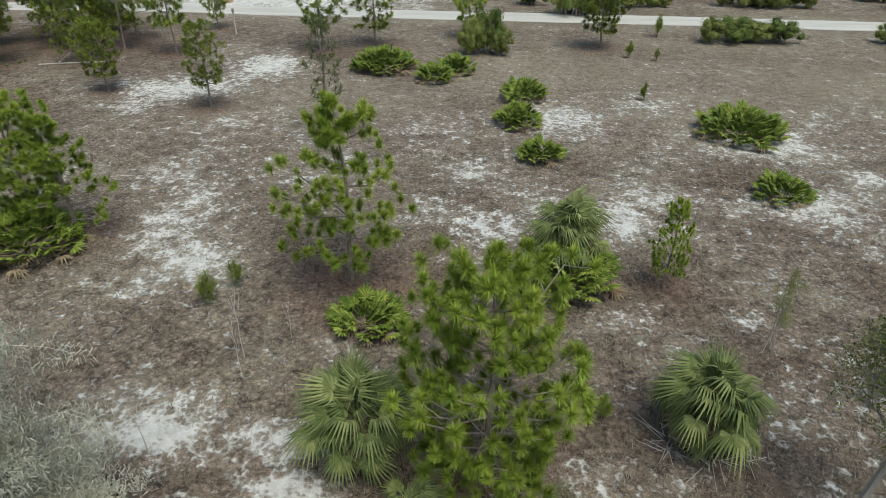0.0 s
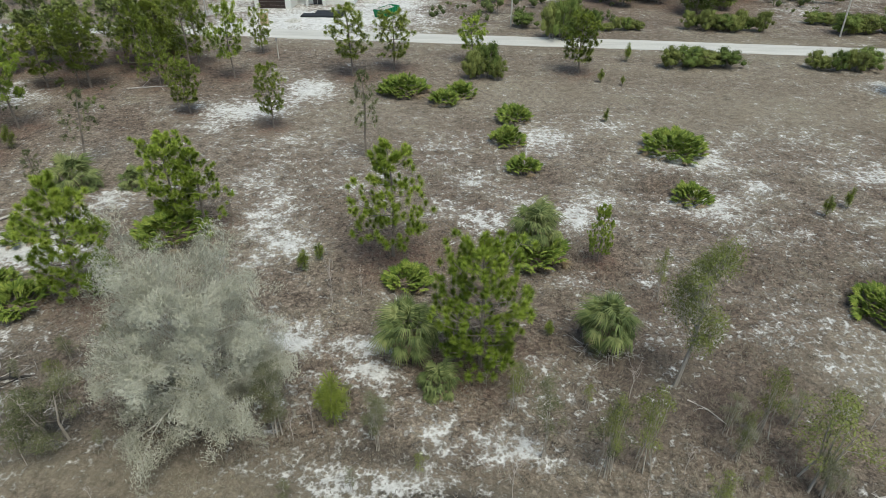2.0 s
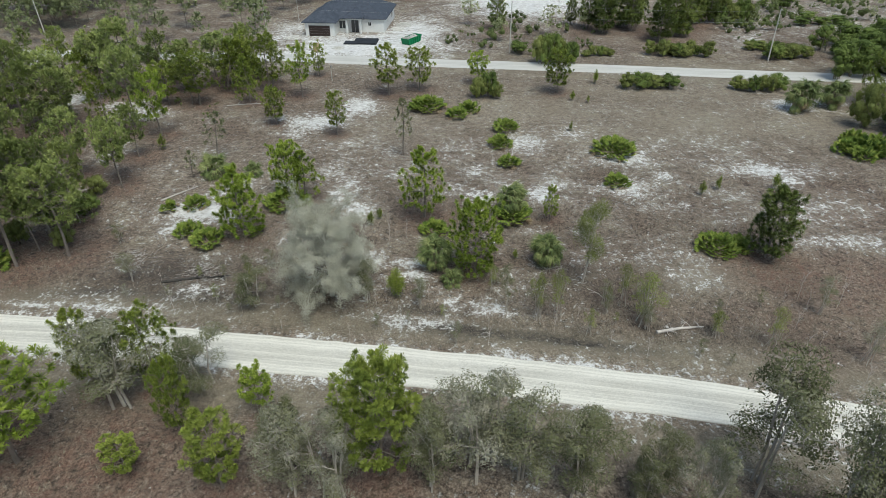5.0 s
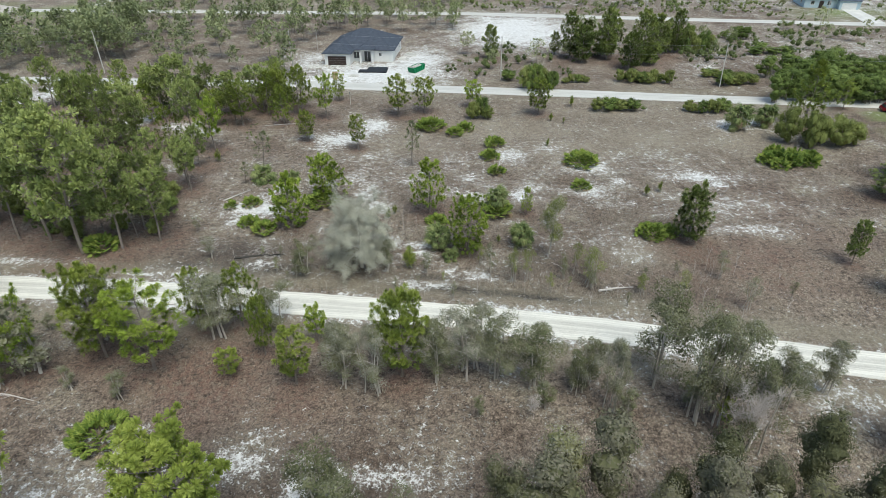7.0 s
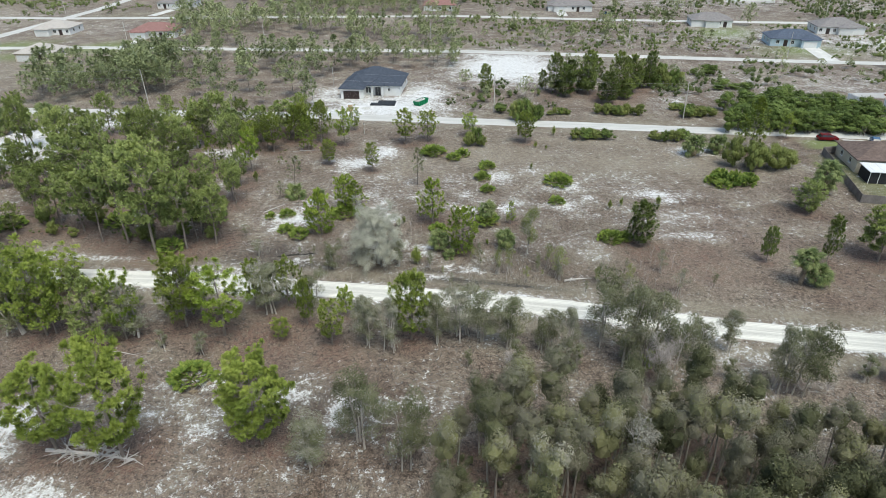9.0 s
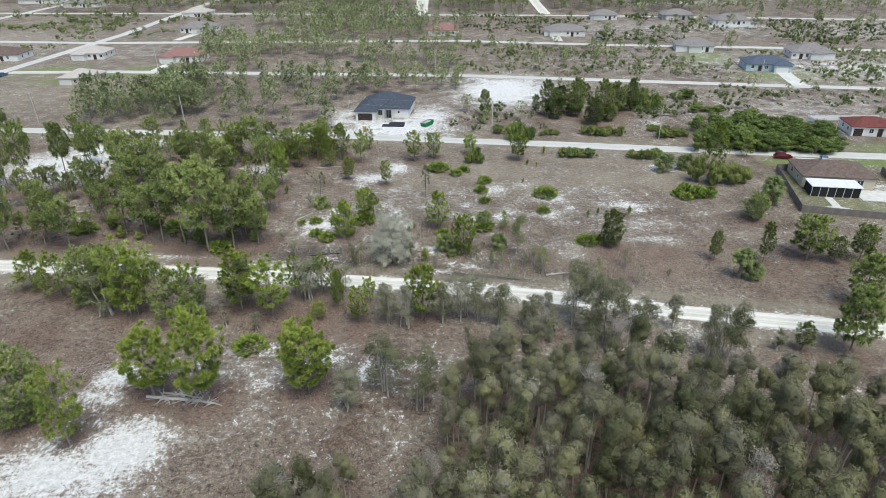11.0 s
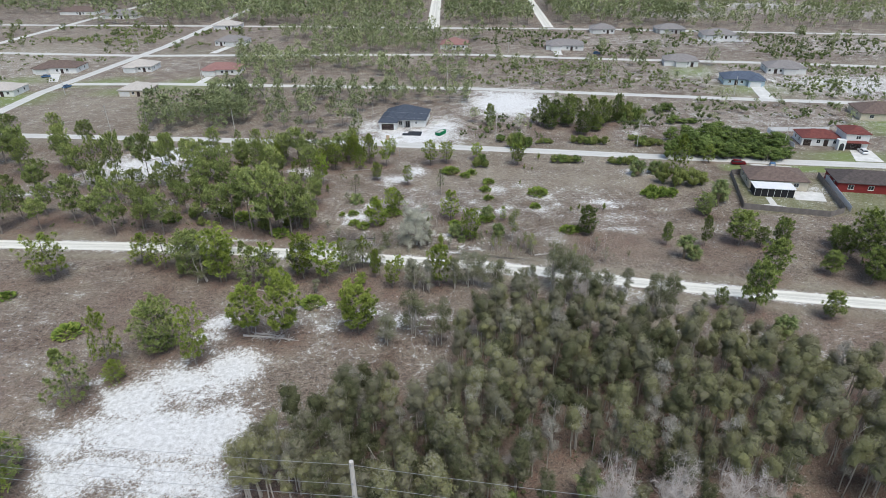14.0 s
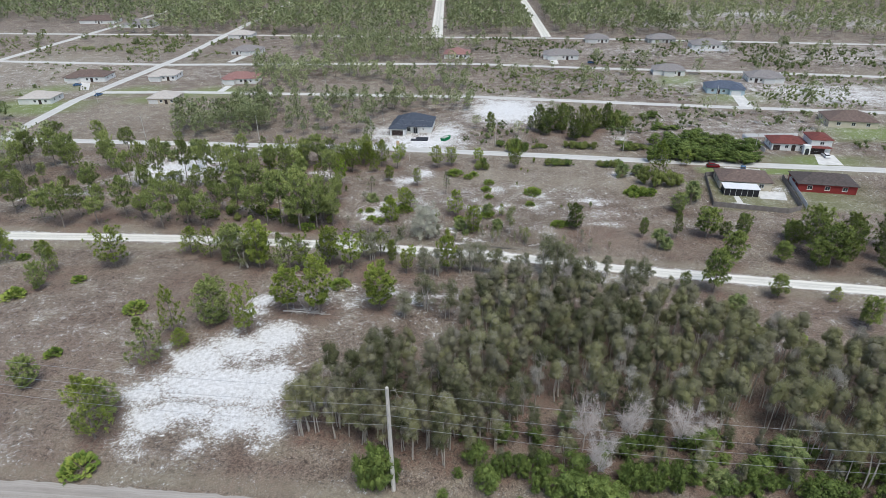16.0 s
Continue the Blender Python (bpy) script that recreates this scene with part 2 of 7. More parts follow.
# ---- the lie of the land: sand, litter with painted grove shade, and lawns ----
def line_y(points, x):
    xs, ys = zip(*points)
    if x <= xs[0]:
        return ys[0] + (ys[1] - ys[0]) / (xs[1] - xs[0]) * (x - xs[0])
    if x >= xs[-1]:
        return ys[-1] + (ys[-1] - ys[-2]) / (xs[-1] - xs[-2]) * (x - xs[-1])
    return float(np.interp(x, xs, ys))


def lines_y(points, x):
    """The same for an array of x."""
    (ax, ay), (bx, by), (cx, cy), (dx, dy) = *points[:2], *points[-2:]
    mid = np.interp(x, *zip(*points))
    return np.where(x < ax, ay + (by - ay) / (bx - ax) * (x - ax), np.where(x > dx, dy + (dy - cy) / (dx - cx) * (x - dx), mid))


DIRT_ROAD = [(-140, -12.4), (-92, -11.2), (-40, -12.3), (-13, -14.4), (1.5, -15.7), (15, -17.3), (40, -21.5), (82, -26.4), (100, -28.2)]
STREET = [(-113, 76.0), (-39, 74.8), (-30, 73.4), (24, 69.2), (54, 66.2), (94, 63.4)]
STREET_NORTH = [(-220, 161), (-168, 164), (-6.7, 160.5), (110, 147), (190, 139)]
STREET_FAR = [(-335, 243), (-220, 236), (-13, 246), (66, 235), (150, 228), (230, 217)]
STREET_LAST = [(-300, 356), (-182, 354), (-77, 349), (40, 346.5), (93, 343), (300, 322)]
TRACK = [(-80, -104), (-49, -104.2), (-20, -105), (60, -108)]

# sand: x, y, half length, half width, turn, strength
SAND_SOUTH = [
    (-45.0, -57.9, 5.5, 5.4, 0, 1.5), (-50.6, -62.0, 8.0, 6.2, 0, 1.35), (-58.4, -68.2, 7.7, 5.3, 0, 1.35), (-50.6, -75.3, 13.3, 5.6, 0, 1.6), (-41.1, -74.7, 4.8, 6.8, 0, 1.5), (-64.1, -78.5, 5.0, 3.6, 0, 1.25),
    (-54.3, -83.0, 6.9, 3.3, 0, 1.25), (-43.4, -84.6, 7.8, 4.0, 0, 1.35), (-60.5, -85.8, 4.7, 4.0, 0, 1.35), (-61.6, -89.9, 3.8, 2.9, 0, 0.95), (-38.1, -85.5, 4.4, 4.0, 0, 1.2), (-49.4, -91.7, 2.3, 1.8, 0, 1.05),
    (-64.0, -92.2, 2.7, 0.9, 0, 0.9), (-59.9, -94.2, 3.1, 1.7, 0, 0.75), (-52.8, -43.5, 3.0, 3.1, 0, 1.15), (-53.0, -48.1, 3.7, 2.5, 0, 0.85)]
SAND_SOUTH_THIN = [
    (-37.7, -91.5, 2.6, 1.5, 0, 0.65), (-68.0, -63.2, 1.9, 2.0, 0, 0.85), (-71.2, -72.1, 2.8, 1.6, 0, 0.75), (-32.6, -35.2, 4.2, 1.7, 0, 0.9), (-36.5, -36.2, 2.8, 1.1, 0, 0.8), (-20.7, -37.4, 4.1, 1.8, 0, 0.6),
    (-18.6, -34.1, 2.8, 2.9, 0, 0.45), (-15.4, -39.5, 1.2, 3.4, 0, 0.8), (-18.3, -43.5, 2.5, 1.5, 0, 0.6), (-61.8, -5.6, 8.0, 1.3, 0, 0.9), (-12.2, -38.2, 4.0, 1.2, 0, 0.75), (-8.1, -38.4, 4.0, 1.2, 0, 0.9),
    (-30.4, -43.7, 2.5, 1.5, 0, 0.6), (68, -49, 9, 5, 15, 0.5), (37, -28, 5, 3, 0, 0.4)]
SAND_FIELD = [
    (-21.7, 46.8, 3.0, 4.3, 0, 1.1), (-27.8, 39.2, 4.8, 3.3, 0, 1.05), (-29.4, 34.6, 2.9, 2.1, 0, 0.6), (-19.1, 26.8, 2.9, 2.8, 0, 0.45), (-20.6, 21.7, 2.1, 4.7, 0, 0.55), (-18.3, 15.8, 2.6, 4.3, 0, 0.75),
    (-16.1, 12.3, 2.0, 2.5, 0, 0.7), (-17.1, 9.5, 1.3, 2.2, 0, 0.6), (-32.0, 18.3, 2.0, 2.6, 0, 0.8), (-12.5, 0.6, 2.2, 1.1, 0, 1.15), (-8.9, 0.6, 1.7, 0.7, 0, 0.95), (-7.7, -1.5, 1.9, 0.7, 0, 1.1),
    (-13.3, 2.4, 2.2, 0.5, 0, 0.5), (-1.2, 15.6, 2.8, 2.8, 0, 0.7), (-2.1, 22.5, 2.7, 2.4, 0, 0.5), (-4.8, 17.6, 1.2, 3.0, 0, 0.5)]
SAND_FIELD_EAST = [
    (-5.7, 29.9, 3.6, 1.5, 0, 0.5), (-1.0, 32.8, 2.5, 1.6, 0, 0.45), (5.4, 32.3, 3.1, 3.2, 0, 0.85), (6.3, 16.7, 1.6, 2.1, 0, 1.05), (9.2, 19.0, 2.5, 1.5, 0, 0.6), (12.2, 37.0, 4.6, 2.7, 0, 0.45),
    (18.3, 27.7, 4.6, 3.1, 0, 0.8), (17.7, 18.9, 4.0, 2.9, 0, 0.85), (22.9, 22.6, 1.3, 1.2, 0, 0.8), (24.1, 14.6, 2.7, 1.8, 0, 0.45), (5.6, 7.6, 2.0, 0.9, 0, 0.55), (10.4, 7.5, 1.2, 0.7, 0, 0.5),
    (9.6, 1.7, 1.0, 0.6, 0, 0.55), (-3.5, -5.9, 0.7, 0.6, 0, 1.0), (-1.2, -6.3, 1.3, 0.8, 0, 0.9), (1.7, -0.9, 1.3, 0.9, 0, 0.55)]
SAND_FIELD_WIDE = [
    (37.2, 24.5, 5.2, 2.0, 0, 1.05), (39.5, 22.1, 3.4, 1.3, 0, 0.8), (41.4, 13.6, 6.1, 4.8, 0, 0.5), (39.7, 7.2, 6.4, 1.7, 0, 0.7), (35.9, 7.1, 2.1, 1.4, 0, 0.7), (-34.8, 9.8, 3.9, 2.8, 0, 1.25),
    (-36.0, 6.2, 1.9, 1.7, 0, 0.9), (-33.7, 14.6, 2.5, 1.7, 0, 0.8), (-71.2, 48.5, 4.6, 3.9, 0, 1.0), (-56.8, 43.6, 5.5, 3.0, 0, 0.7), (-8.6, 0.0, 2.7, 1.0, 0, 0.6), (-7.5, -2.0, 2.0, 0.8, 0, 0.8),
    (-0.8, -7.0, 2.5, 0.9, 0, 1.0), (-6.0, -9.0, 4.2, 0.9, 0, 0.85), (-39.5, -5.9, 4.5, 1.3, 0, 0.45), (-28.8, -5.4, 3.9, 1.3, 0, 0.45), (-36.4, -8.4, 5.6, 0.6, 0, 0.7), (-43.9, -8.2, 3.8, 0.5, 0, 0.9),
    (50.7, 49.7, 3.8, 3.1, 0, 0.9), (-14.2, -17.0, 2.7, 0.7, 0, 0.8), (20.7, -0.1, 2.6, 1.7, 0, 0.5), (20.1, 13.4, 3.1, 1.6, 0, 0.4)]
SAND_FIELD_EDGE = [
    (-60, 45, 8, 3, -15, 0.8), (-116, 45, 14.5, 12, 0, 1.4), (-112, 58, 12, 8, 0, 1.2), (-99, 66, 10, 4, 0, 1.0), (-142, 21, 4.5, 2.6, 0, 0.9), (-132, 36, 4.8, 2, 0, 0.9), (-109, 11.4, 4.2, 1.9, 0, 0.8), (-121, 3, 2.4, 2.9, 0, 0.7), (-149, 21, 8, 4, 40, 0.7),
    (55, 52, 6, 2, 0, 0.6), (22, 88, 8, 2, 0, 0.6), (10, 135, 16, 20, 0, 1.5), (-27, 84, 15, 9, 0, 1.5), (-17, 96, 7, 12, 0, 1.2),
    (-46, 96, 5, 9, 0, 0.9), (-34, 78, 12, 3, 0, 1.1)]
SAND_THIN = [
    (-15, 22, 10, 6, 10, 0.3), (3, 19, 9, 4, 0, 0.35), (-4, 27, 8, 4, 0, 0.3), (25, 16, 14, 5, -10, 0.28), (40, 17, 10, 5, 0, 0.2), (-26, 3, 7, 4, 20, 0.3),
    (15, 3, 8, 3, 0, 0.35), (-60, 18, 18, 9, 0, 0.3), (-90, 22, 20, 12, 0, 0.4), (-20, 30, 8, 5, 0, 0.3), (30, 30, 10, 6, 0, 0.25), (-5, -4, 12, 3, 0, 0.3),
    (-90, -60, 25, 14, 0, 0.22), (-30, -45, 22, 8, 0, 0.3), (-90, -95, 24, 6, 0, 0.3), (70, -40, 24, 6, -10, 0.25)]
# pale far sand, spread wider so its white also paints sunlit patches
SAND_AND_SUN_FAR = [
    (57, 92, 6, 9, 30, 0.5), (100, 36, 5, 5, 0, 0.7), (185, 175, 45, 22, -8, 0.95), (-175, 212, 12, 8, 0, 0.8), (150, 305, 24, 12, -5, 0.8),
    (240, 480, 60, 25, -10, 0.9), (330, 430, 50, 30, 0, 0.6), (160, 420, 60, 12, -10, 0.6), (95, 470, 20, 30, 0, 0.5), (60, 190, 40, 15, 0, 0.3), (120, 112, 60, 20, 0, 0.35), (50, 110, 40, 15, 0, 0.3), (130, 190, 60, 25, 0, 0.4), (250, 280, 70, 30, 0, 0.5), (-280, 200, 60, 60, 0, 0.25), (100, 290, 60, 25, 0, 0.35)]
BURNT = [(-33, -2.5, 7, 3, 5, 0.8), (-28, -6, 7, 1.4, -5, 1.0), (-3, -9.9, 6, 0.7, -8, 1.3), (7, -11, 7, 0.6, -8, 1.2), (-38, -5.8, 5, 0.8, 5, 1.0), (-6, -7.2, 4, 0.6, 0, 0.9), (16, -9, 2.5, 1, 0, 0.7), (9.5, -3, 6, 3.5, 0, 0.62), (22, -10, 10, 2, -8, 0.45), (-20, -38, 8, 4, 0, 0.6), (-9, -40, 6, 3, 0, 0.5)]
HAY = [(33, 42, 13, 8, 0, 0.9), (8, 46, 14, 7, 0, 0.7), (20, 37, 16, 6, 0, 0.6), (21, -0.5, 4, 2.5, 0, 0.8), (50, 42, 10, 9, 0, 0.7), (-14, 38, 12, 8, 0, 0.5), (30, 55, 30, 5, -5, 0.6), (-300, 230, 70, 60, 0, 0.7), (-180, 120, 40, 30, 0, 0.5)]
LAWNS = [(91, 34, 12, 14, 0.45), (118, 34, 9, 13, 0.5), (-205, 165, 16, 13), (-172, 148, 12, 11), (-250, 165, 14, 6), (-237, 130, 16, 12), (-150, 170, 14, 8),
         (128, 68, 14, 5), (95, 56, 14, 3), (118, 56, 8, 3), (165, 105, 16, 8), (128, 160, 14, 8), (108, 205, 12, 6), (-180, 255, 24, 8)]


def blob(x, y, rows, wobble=0.35):
    best = np.zeros_like(x)
    for bx, by, rx, ry, turn, k in rows:
        c, s = math.cos(radians(turn)), math.sin(radians(turn))
        dx, dy = x - bx, y - by
        r = np.hypot((dx * c + dy * s) / rx, (dy * c - dx * s) / ry)
        best = np.maximum(best, k * np.exp(-0.75 * r * r))
    return best


def spread(near, far, steps_near, steps_far, growth=1.0):
    """Grid lines: even between near[0] and near[1], widening out to far."""
    mid = np.linspace(near[0], near[1], steps_near)
    g = np.linspace(0, 1, steps_far + 1)[1:] ** 2.4
    return np.r_[(near[0] - g * (near[0] - far[0]))[::-1], mid, near[1] + g * (far[1] - near[1])]


def build_ground(litter_and_shade):
    xs, ys = spread((-75, 75), (-2400, 2400), 240, 44), spread((-110, 60), (-1200, 3000), 270, 60)
    gx, gy = np.meshgrid(xs, ys)
    x, y = gx.ravel(), gy.ravel()
    z = 0.05 * np.sin(x * 0.31 + 1.3 * np.sin(y * 0.17)) * np.cos(y * 0.27) + 0.025 * np.sin(x * 1.3 + y * 0.9)
    road = abs(y - lines_y(DIRT_ROAD, x))
    street = np.minimum.reduce([abs(y - lines_y(r, x)) for r in (STREET, STREET_NORTH, STREET_FAR, STREET_LAST, TRACK)])
    flat = np.clip((np.minimum(road, street) - 3.0) / 3.0, 0, 1)
    z = z * flat - 0.02 - 0.10 * np.exp(-((road - 7.0) / 1.2) ** 2)
    sand = blob(x, y, SAND_SOUTH + SAND_SOUTH_THIN + SAND_FIELD + SAND_FIELD_EAST + SAND_FIELD_WIDE + SAND_FIELD_EDGE + SAND_THIN + SAND_AND_SUN_FAR)
    sand = np.maximum(sand, (0.5 + 0.3 * np.sin(x * 0.21) * np.sin(x * 0.083 + 1)) * np.exp(-((road - 2.4) / 0.8) ** 2))
    straw_and_shade = np.zeros_like(x)
    for px, py, r, *weak in litter_and_shade:
        near = (abs(x - px) < 3 * r) & (abs(y - py) < 3 * r)
        straw_and_shade[near] = np.maximum(straw_and_shade[near], np.clip(1.5 - np.hypot(x[near] - px, y[near] - py) / r, 0, 1) * (weak[0] if weak else 1.0))
    lawn = np.zeros_like(x)
    for lx, ly, rx, ry, *thin in LAWNS:
        lawn = np.maximum(lawn, (thin[0] if thin else 1.0) * np.clip(3.0 * (1.15 - np.maximum(abs(x - lx) / rx, abs(y - ly) / ry)), 0, 1))
    verge = np.maximum(np.exp(-((road - 4.9) / 2.2) ** 2), np.exp(-((street - 4.5) / 2.2) ** 2))
    nx, ny = len(xs), len(ys)
    i = np.arange(nx * ny).reshape(ny, nx)
    faces = np.stack([i[:-1, :-1], i[:-1, 1:], i[1:, 1:], i[1:, :-1]], -1).reshape(-1, 4)
    me = bpy.data.meshes.new("ground")
    me.from_pydata(np.c_[x, y, z].tolist(), [], faces.tolist())
    for name, values in (("sand", sand), ("burnt", blob(x, y, BURNT)), ("hay", blob(x, y, HAY)), ("straw_and_shade", straw_and_shade), ("lawn", lawn), ("verge", verge)):
        me.attributes.new(name, "FLOAT", "POINT").data.foreach_set("value", values.astype(np.float32))
    me.shade_smooth()
    me.materials.append(ground_material())
    return tagged(new("ground", me), "flat scrubland of dry brown grass and white sand", "ground", kind="structure")


SAND_PULL, SAND_EDGE = 0.42, 1.575


def cells(nt, scale, stir):
    """The distance from the heart of the nearest grass tuft; the tufts are stirred out of round."""
    tc = nt.nodes.new("ShaderNodeTexCoord")
    n = node(nt, "ShaderNodeTexNoise", Scale=scale * 1.6, Detail=3.0, Roughness=0.6)
    nt.links.new(tc.outputs["Object"], n.inputs["Vector"])
    shift = nt.nodes.new("ShaderNodeVectorMath")
    shift.operation = "MULTIPLY_ADD"
    shift.inputs[1].default_value = (stir, stir, 0)
    nt.links.new(n.outputs["Color"], shift.inputs[0])
    nt.links.new(tc.outputs["Object"], shift.inputs[2])
    v = node(nt, "ShaderNodeTexVoronoi", Scale=scale)
    nt.links.new(shift.outputs[0], v.inputs["Vector"])
    return v.outputs["Distance"]


def ground_material():
    m, nt, b = material("scrub_ground", 0.95)
    b.inputs["Specular IOR Level"].default_value = 0.1
    b.inputs["Sheen Weight"].default_value, b.inputs["Sheen Roughness"].default_value = 0.06, 0.6

    def attr(name):
        a = nt.nodes.new("ShaderNodeAttribute")
        a.attribute_name = name
        return a.outputs["Fac"]

    fine, mid, wide, huge = grain(nt, 5.0, 6, 0.75), grain(nt, 1.1, 6, 0.72), grain(nt, 0.16, 4, 0.6), grain(nt, 0.035, 3, 0.5)
    grit = grain(nt, 22, 3, 0.7)
    big, small = cells(nt, 2.4, 0.4), cells(nt, 5.5, 0.18)
    gap = math_node(nt, "ADD", math_node(nt, "MULTIPLY", big, 0.5), math_node(nt, "MULTIPLY", small, 0.5))
    blades = math_node(nt, "ADD", math_node(nt, "MULTIPLY", fine, 0.45), math_node(nt, "MULTIPLY", grit, 0.55))
    heart = math_node(nt, "SUBTRACT", math_node(nt, "ADD", blades, math_node(nt, "MULTIPLY", mid, 0.35)), math_node(nt, "MULTIPLY", gap, 0.4))
    # dry grass tones; the darkest stops paint shadow into gaps between tufts
    shaded_thatch = ramp(nt, heart, ((0.34, (0.045, 0.037, 0.031)), (0.445, (0.153, 0.131, 0.108)), (0.535, (0.24, 0.21, 0.177)), (0.64, (0.44, 0.4, 0.345))))
    tone = ramp(nt, math_node(nt, "ADD", math_node(nt, "MULTIPLY", wide, 0.6), math_node(nt, "MULTIPLY", huge, 0.4)),
                ((0.36, (0.74, 0.62, 0.56)), (0.49, (1.04, 0.95, 0.9)), (0.63, (1.36, 1.31, 1.22))))
    col = mix(nt, 1.0, shaded_thatch, tone, "MULTIPLY")
    hay = math_node(nt, "MULTIPLY", attr("hay"), math_node(nt, "MULTIPLY", mid, 1.3), True)
    col = mix(nt, hay, col, mix(nt, blades, (0.21, 0.18, 0.135), (0.47, 0.42, 0.325)))
    green = ramp(nt, math_node(nt, "ADD", math_node(nt, "MULTIPLY", mid, 0.5), math_node(nt, "MULTIPLY", wide, 0.5)), ((0.52, (0, 0, 0)), (0.68, (0.45, 0.45, 0.45))))
    col = mix(nt, green, col, (0.16, 0.155, 0.08))
    verge = math_node(nt, "MULTIPLY", attr("verge"), math_node(nt, "MULTIPLY", mid, 1.2), True)
    col = mix(nt, verge, col, mix(nt, fine, (0.2, 0.18, 0.12), (0.36, 0.32, 0.25)))
    straw_and_shade = math_node(nt, "MULTIPLY", attr("straw_and_shade"), math_node(nt, "SUBTRACT", math_node(nt, "MULTIPLY", mid, 4.6), 1.75), True)
    col = mix(nt, straw_and_shade, col, ramp(nt, math_node(nt, "ADD", math_node(nt, "MULTIPLY", grit, 0.5), math_node(nt, "MULTIPLY", fine, 0.5)), ((0.38, (0.035, 0.02, 0.014)), (0.5, (0.17, 0.1, 0.075)), (0.62, (0.4, 0.28, 0.22)))))
    burnt = math_node(nt, "MULTIPLY", attr("burnt"), math_node(nt, "SUBTRACT", math_node(nt, "MULTIPLY", mid, 3.6), 1.0), True)
    col = mix(nt, burnt, col, mix(nt, grit, (0.02, 0.018, 0.016), (0.09, 0.08, 0.07)))
    lawn = mix(nt, fine, (0.12, 0.16, 0.045), (0.22, 0.265, 0.095))
    col = mix(nt, attr("lawn"), col, lawn)
    swath = grain(nt, 0.3, 6, 0.65)
    lace = math_node(nt, "ADD", math_node(nt, "MULTIPLY", gap, 0.75), math_node(nt, "MULTIPLY", mid, 0.75))
    lace = math_node(nt, "ADD", lace, math_node(nt, "ADD", math_node(nt, "MULTIPLY", wide, 0.5), math_node(nt, "MULTIPLY", swath, 0.6)))
    lace = math_node(nt, "ADD", lace, math_node(nt, "MULTIPLY", blades, 0.3))
    bare = math_node(nt, "ADD", lace, math_node(nt, "MULTIPLY", attr("sand"), SAND_PULL))
    bare = math_node(nt, "SUBTRACT", bare, math_node(nt, "MULTIPLY", attr("straw_and_shade"), 0.16))
    depth = math_node(nt, "SUBTRACT", bare, SAND_EDGE)
    cover = math_node(nt, "MULTIPLY", depth, 4.0, True)
    white = ramp(nt, math_node(nt, "ADD", math_node(nt, "MULTIPLY", mid, 0.6), math_node(nt, "MULTIPLY", fine, 0.4)),
                 ((0.36, (0.46, 0.45, 0.435)), (0.5, (0.68, 0.675, 0.66)), (0.62, (0.86, 0.855, 0.85))))
    white = mix(nt, math_node(nt, "MULTIPLY", depth, 3.2, True), mix(nt, fine, (0.34, 0.315, 0.275), (0.5, 0.475, 0.43)), white)
    col = mix(nt, cover, col, white)
    nt.links.new(col, b.inputs["Base Color"])
    tufts = math_node(nt, "MULTIPLY", math_node(nt, "SUBTRACT", heart, math_node(nt, "MULTIPLY", cover, 0.35)), 1.0)
    bump(nt, b, tufts, 0.7, 0.22)
    return m


def road_material(name, dark, light, streak):
    m, nt, b = material(name, 0.9)
    a = nt.nodes.new("ShaderNodeAttribute")
    a.attribute_name = "across"
    fine, wide = grain(nt, 9, 5, 0.7), grain(nt, 0.5, 4, 0.6, stretch=(0.25, 1.6, 1))
    w = nt.nodes.new("ShaderNodeMapRange")
    w.inputs["To Max"].default_value = 24.0
    nt.links.new(a.outputs["Fac"], w.inputs["Value"])
    lines = node(nt, "ShaderNodeTexNoise", Scale=1.0, Detail=4.0, Roughness=0.7)
    lane = nt.nodes.new("ShaderNodeCombineXYZ")
    nt.links.new(w.outputs[0], lane.inputs[0])
    nt.links.new(grain(nt, 0.06, 2), lane.inputs[1])
    nt.links.new(lane.outputs[0], lines.inputs["Vector"])
    tracks = ramp(nt, a.outputs["Fac"], ((0.0, (0.45, 0.45, 0.45)), (0.14, (0.7, 0.7, 0.7)), (0.32, (0.42, 0.42, 0.42)), (0.52, (0.55, 0.55, 0.55)), (0.7, (0.4, 0.4, 0.4)), (0.84, (0.75, 0.75, 0.75)), (1.0, (0.5, 0.5, 0.5))))
    tracks = math_node(nt, "ADD", math_node(nt, "MULTIPLY", tracks, 0.45), math_node(nt, "MULTIPLY", lines.outputs["Fac"], 0.65))
    f = math_node(nt, "ADD", math_node(nt, "MULTIPLY", fine, 0.4), math_node(nt, "MULTIPLY", wide, 0.6 - streak * 0.4))
    f = math_node(nt, "ADD", f, math_node(nt, "MULTIPLY", tracks, streak * 0.8))
    nt.links.new(ramp(nt, f, ((0.34 + 0.2 * streak, dark), (0.62 + 0.22 * streak, light))), b.inputs["Base Color"])
    bump(nt, b, fine, 0.4, 0.04)
    return m


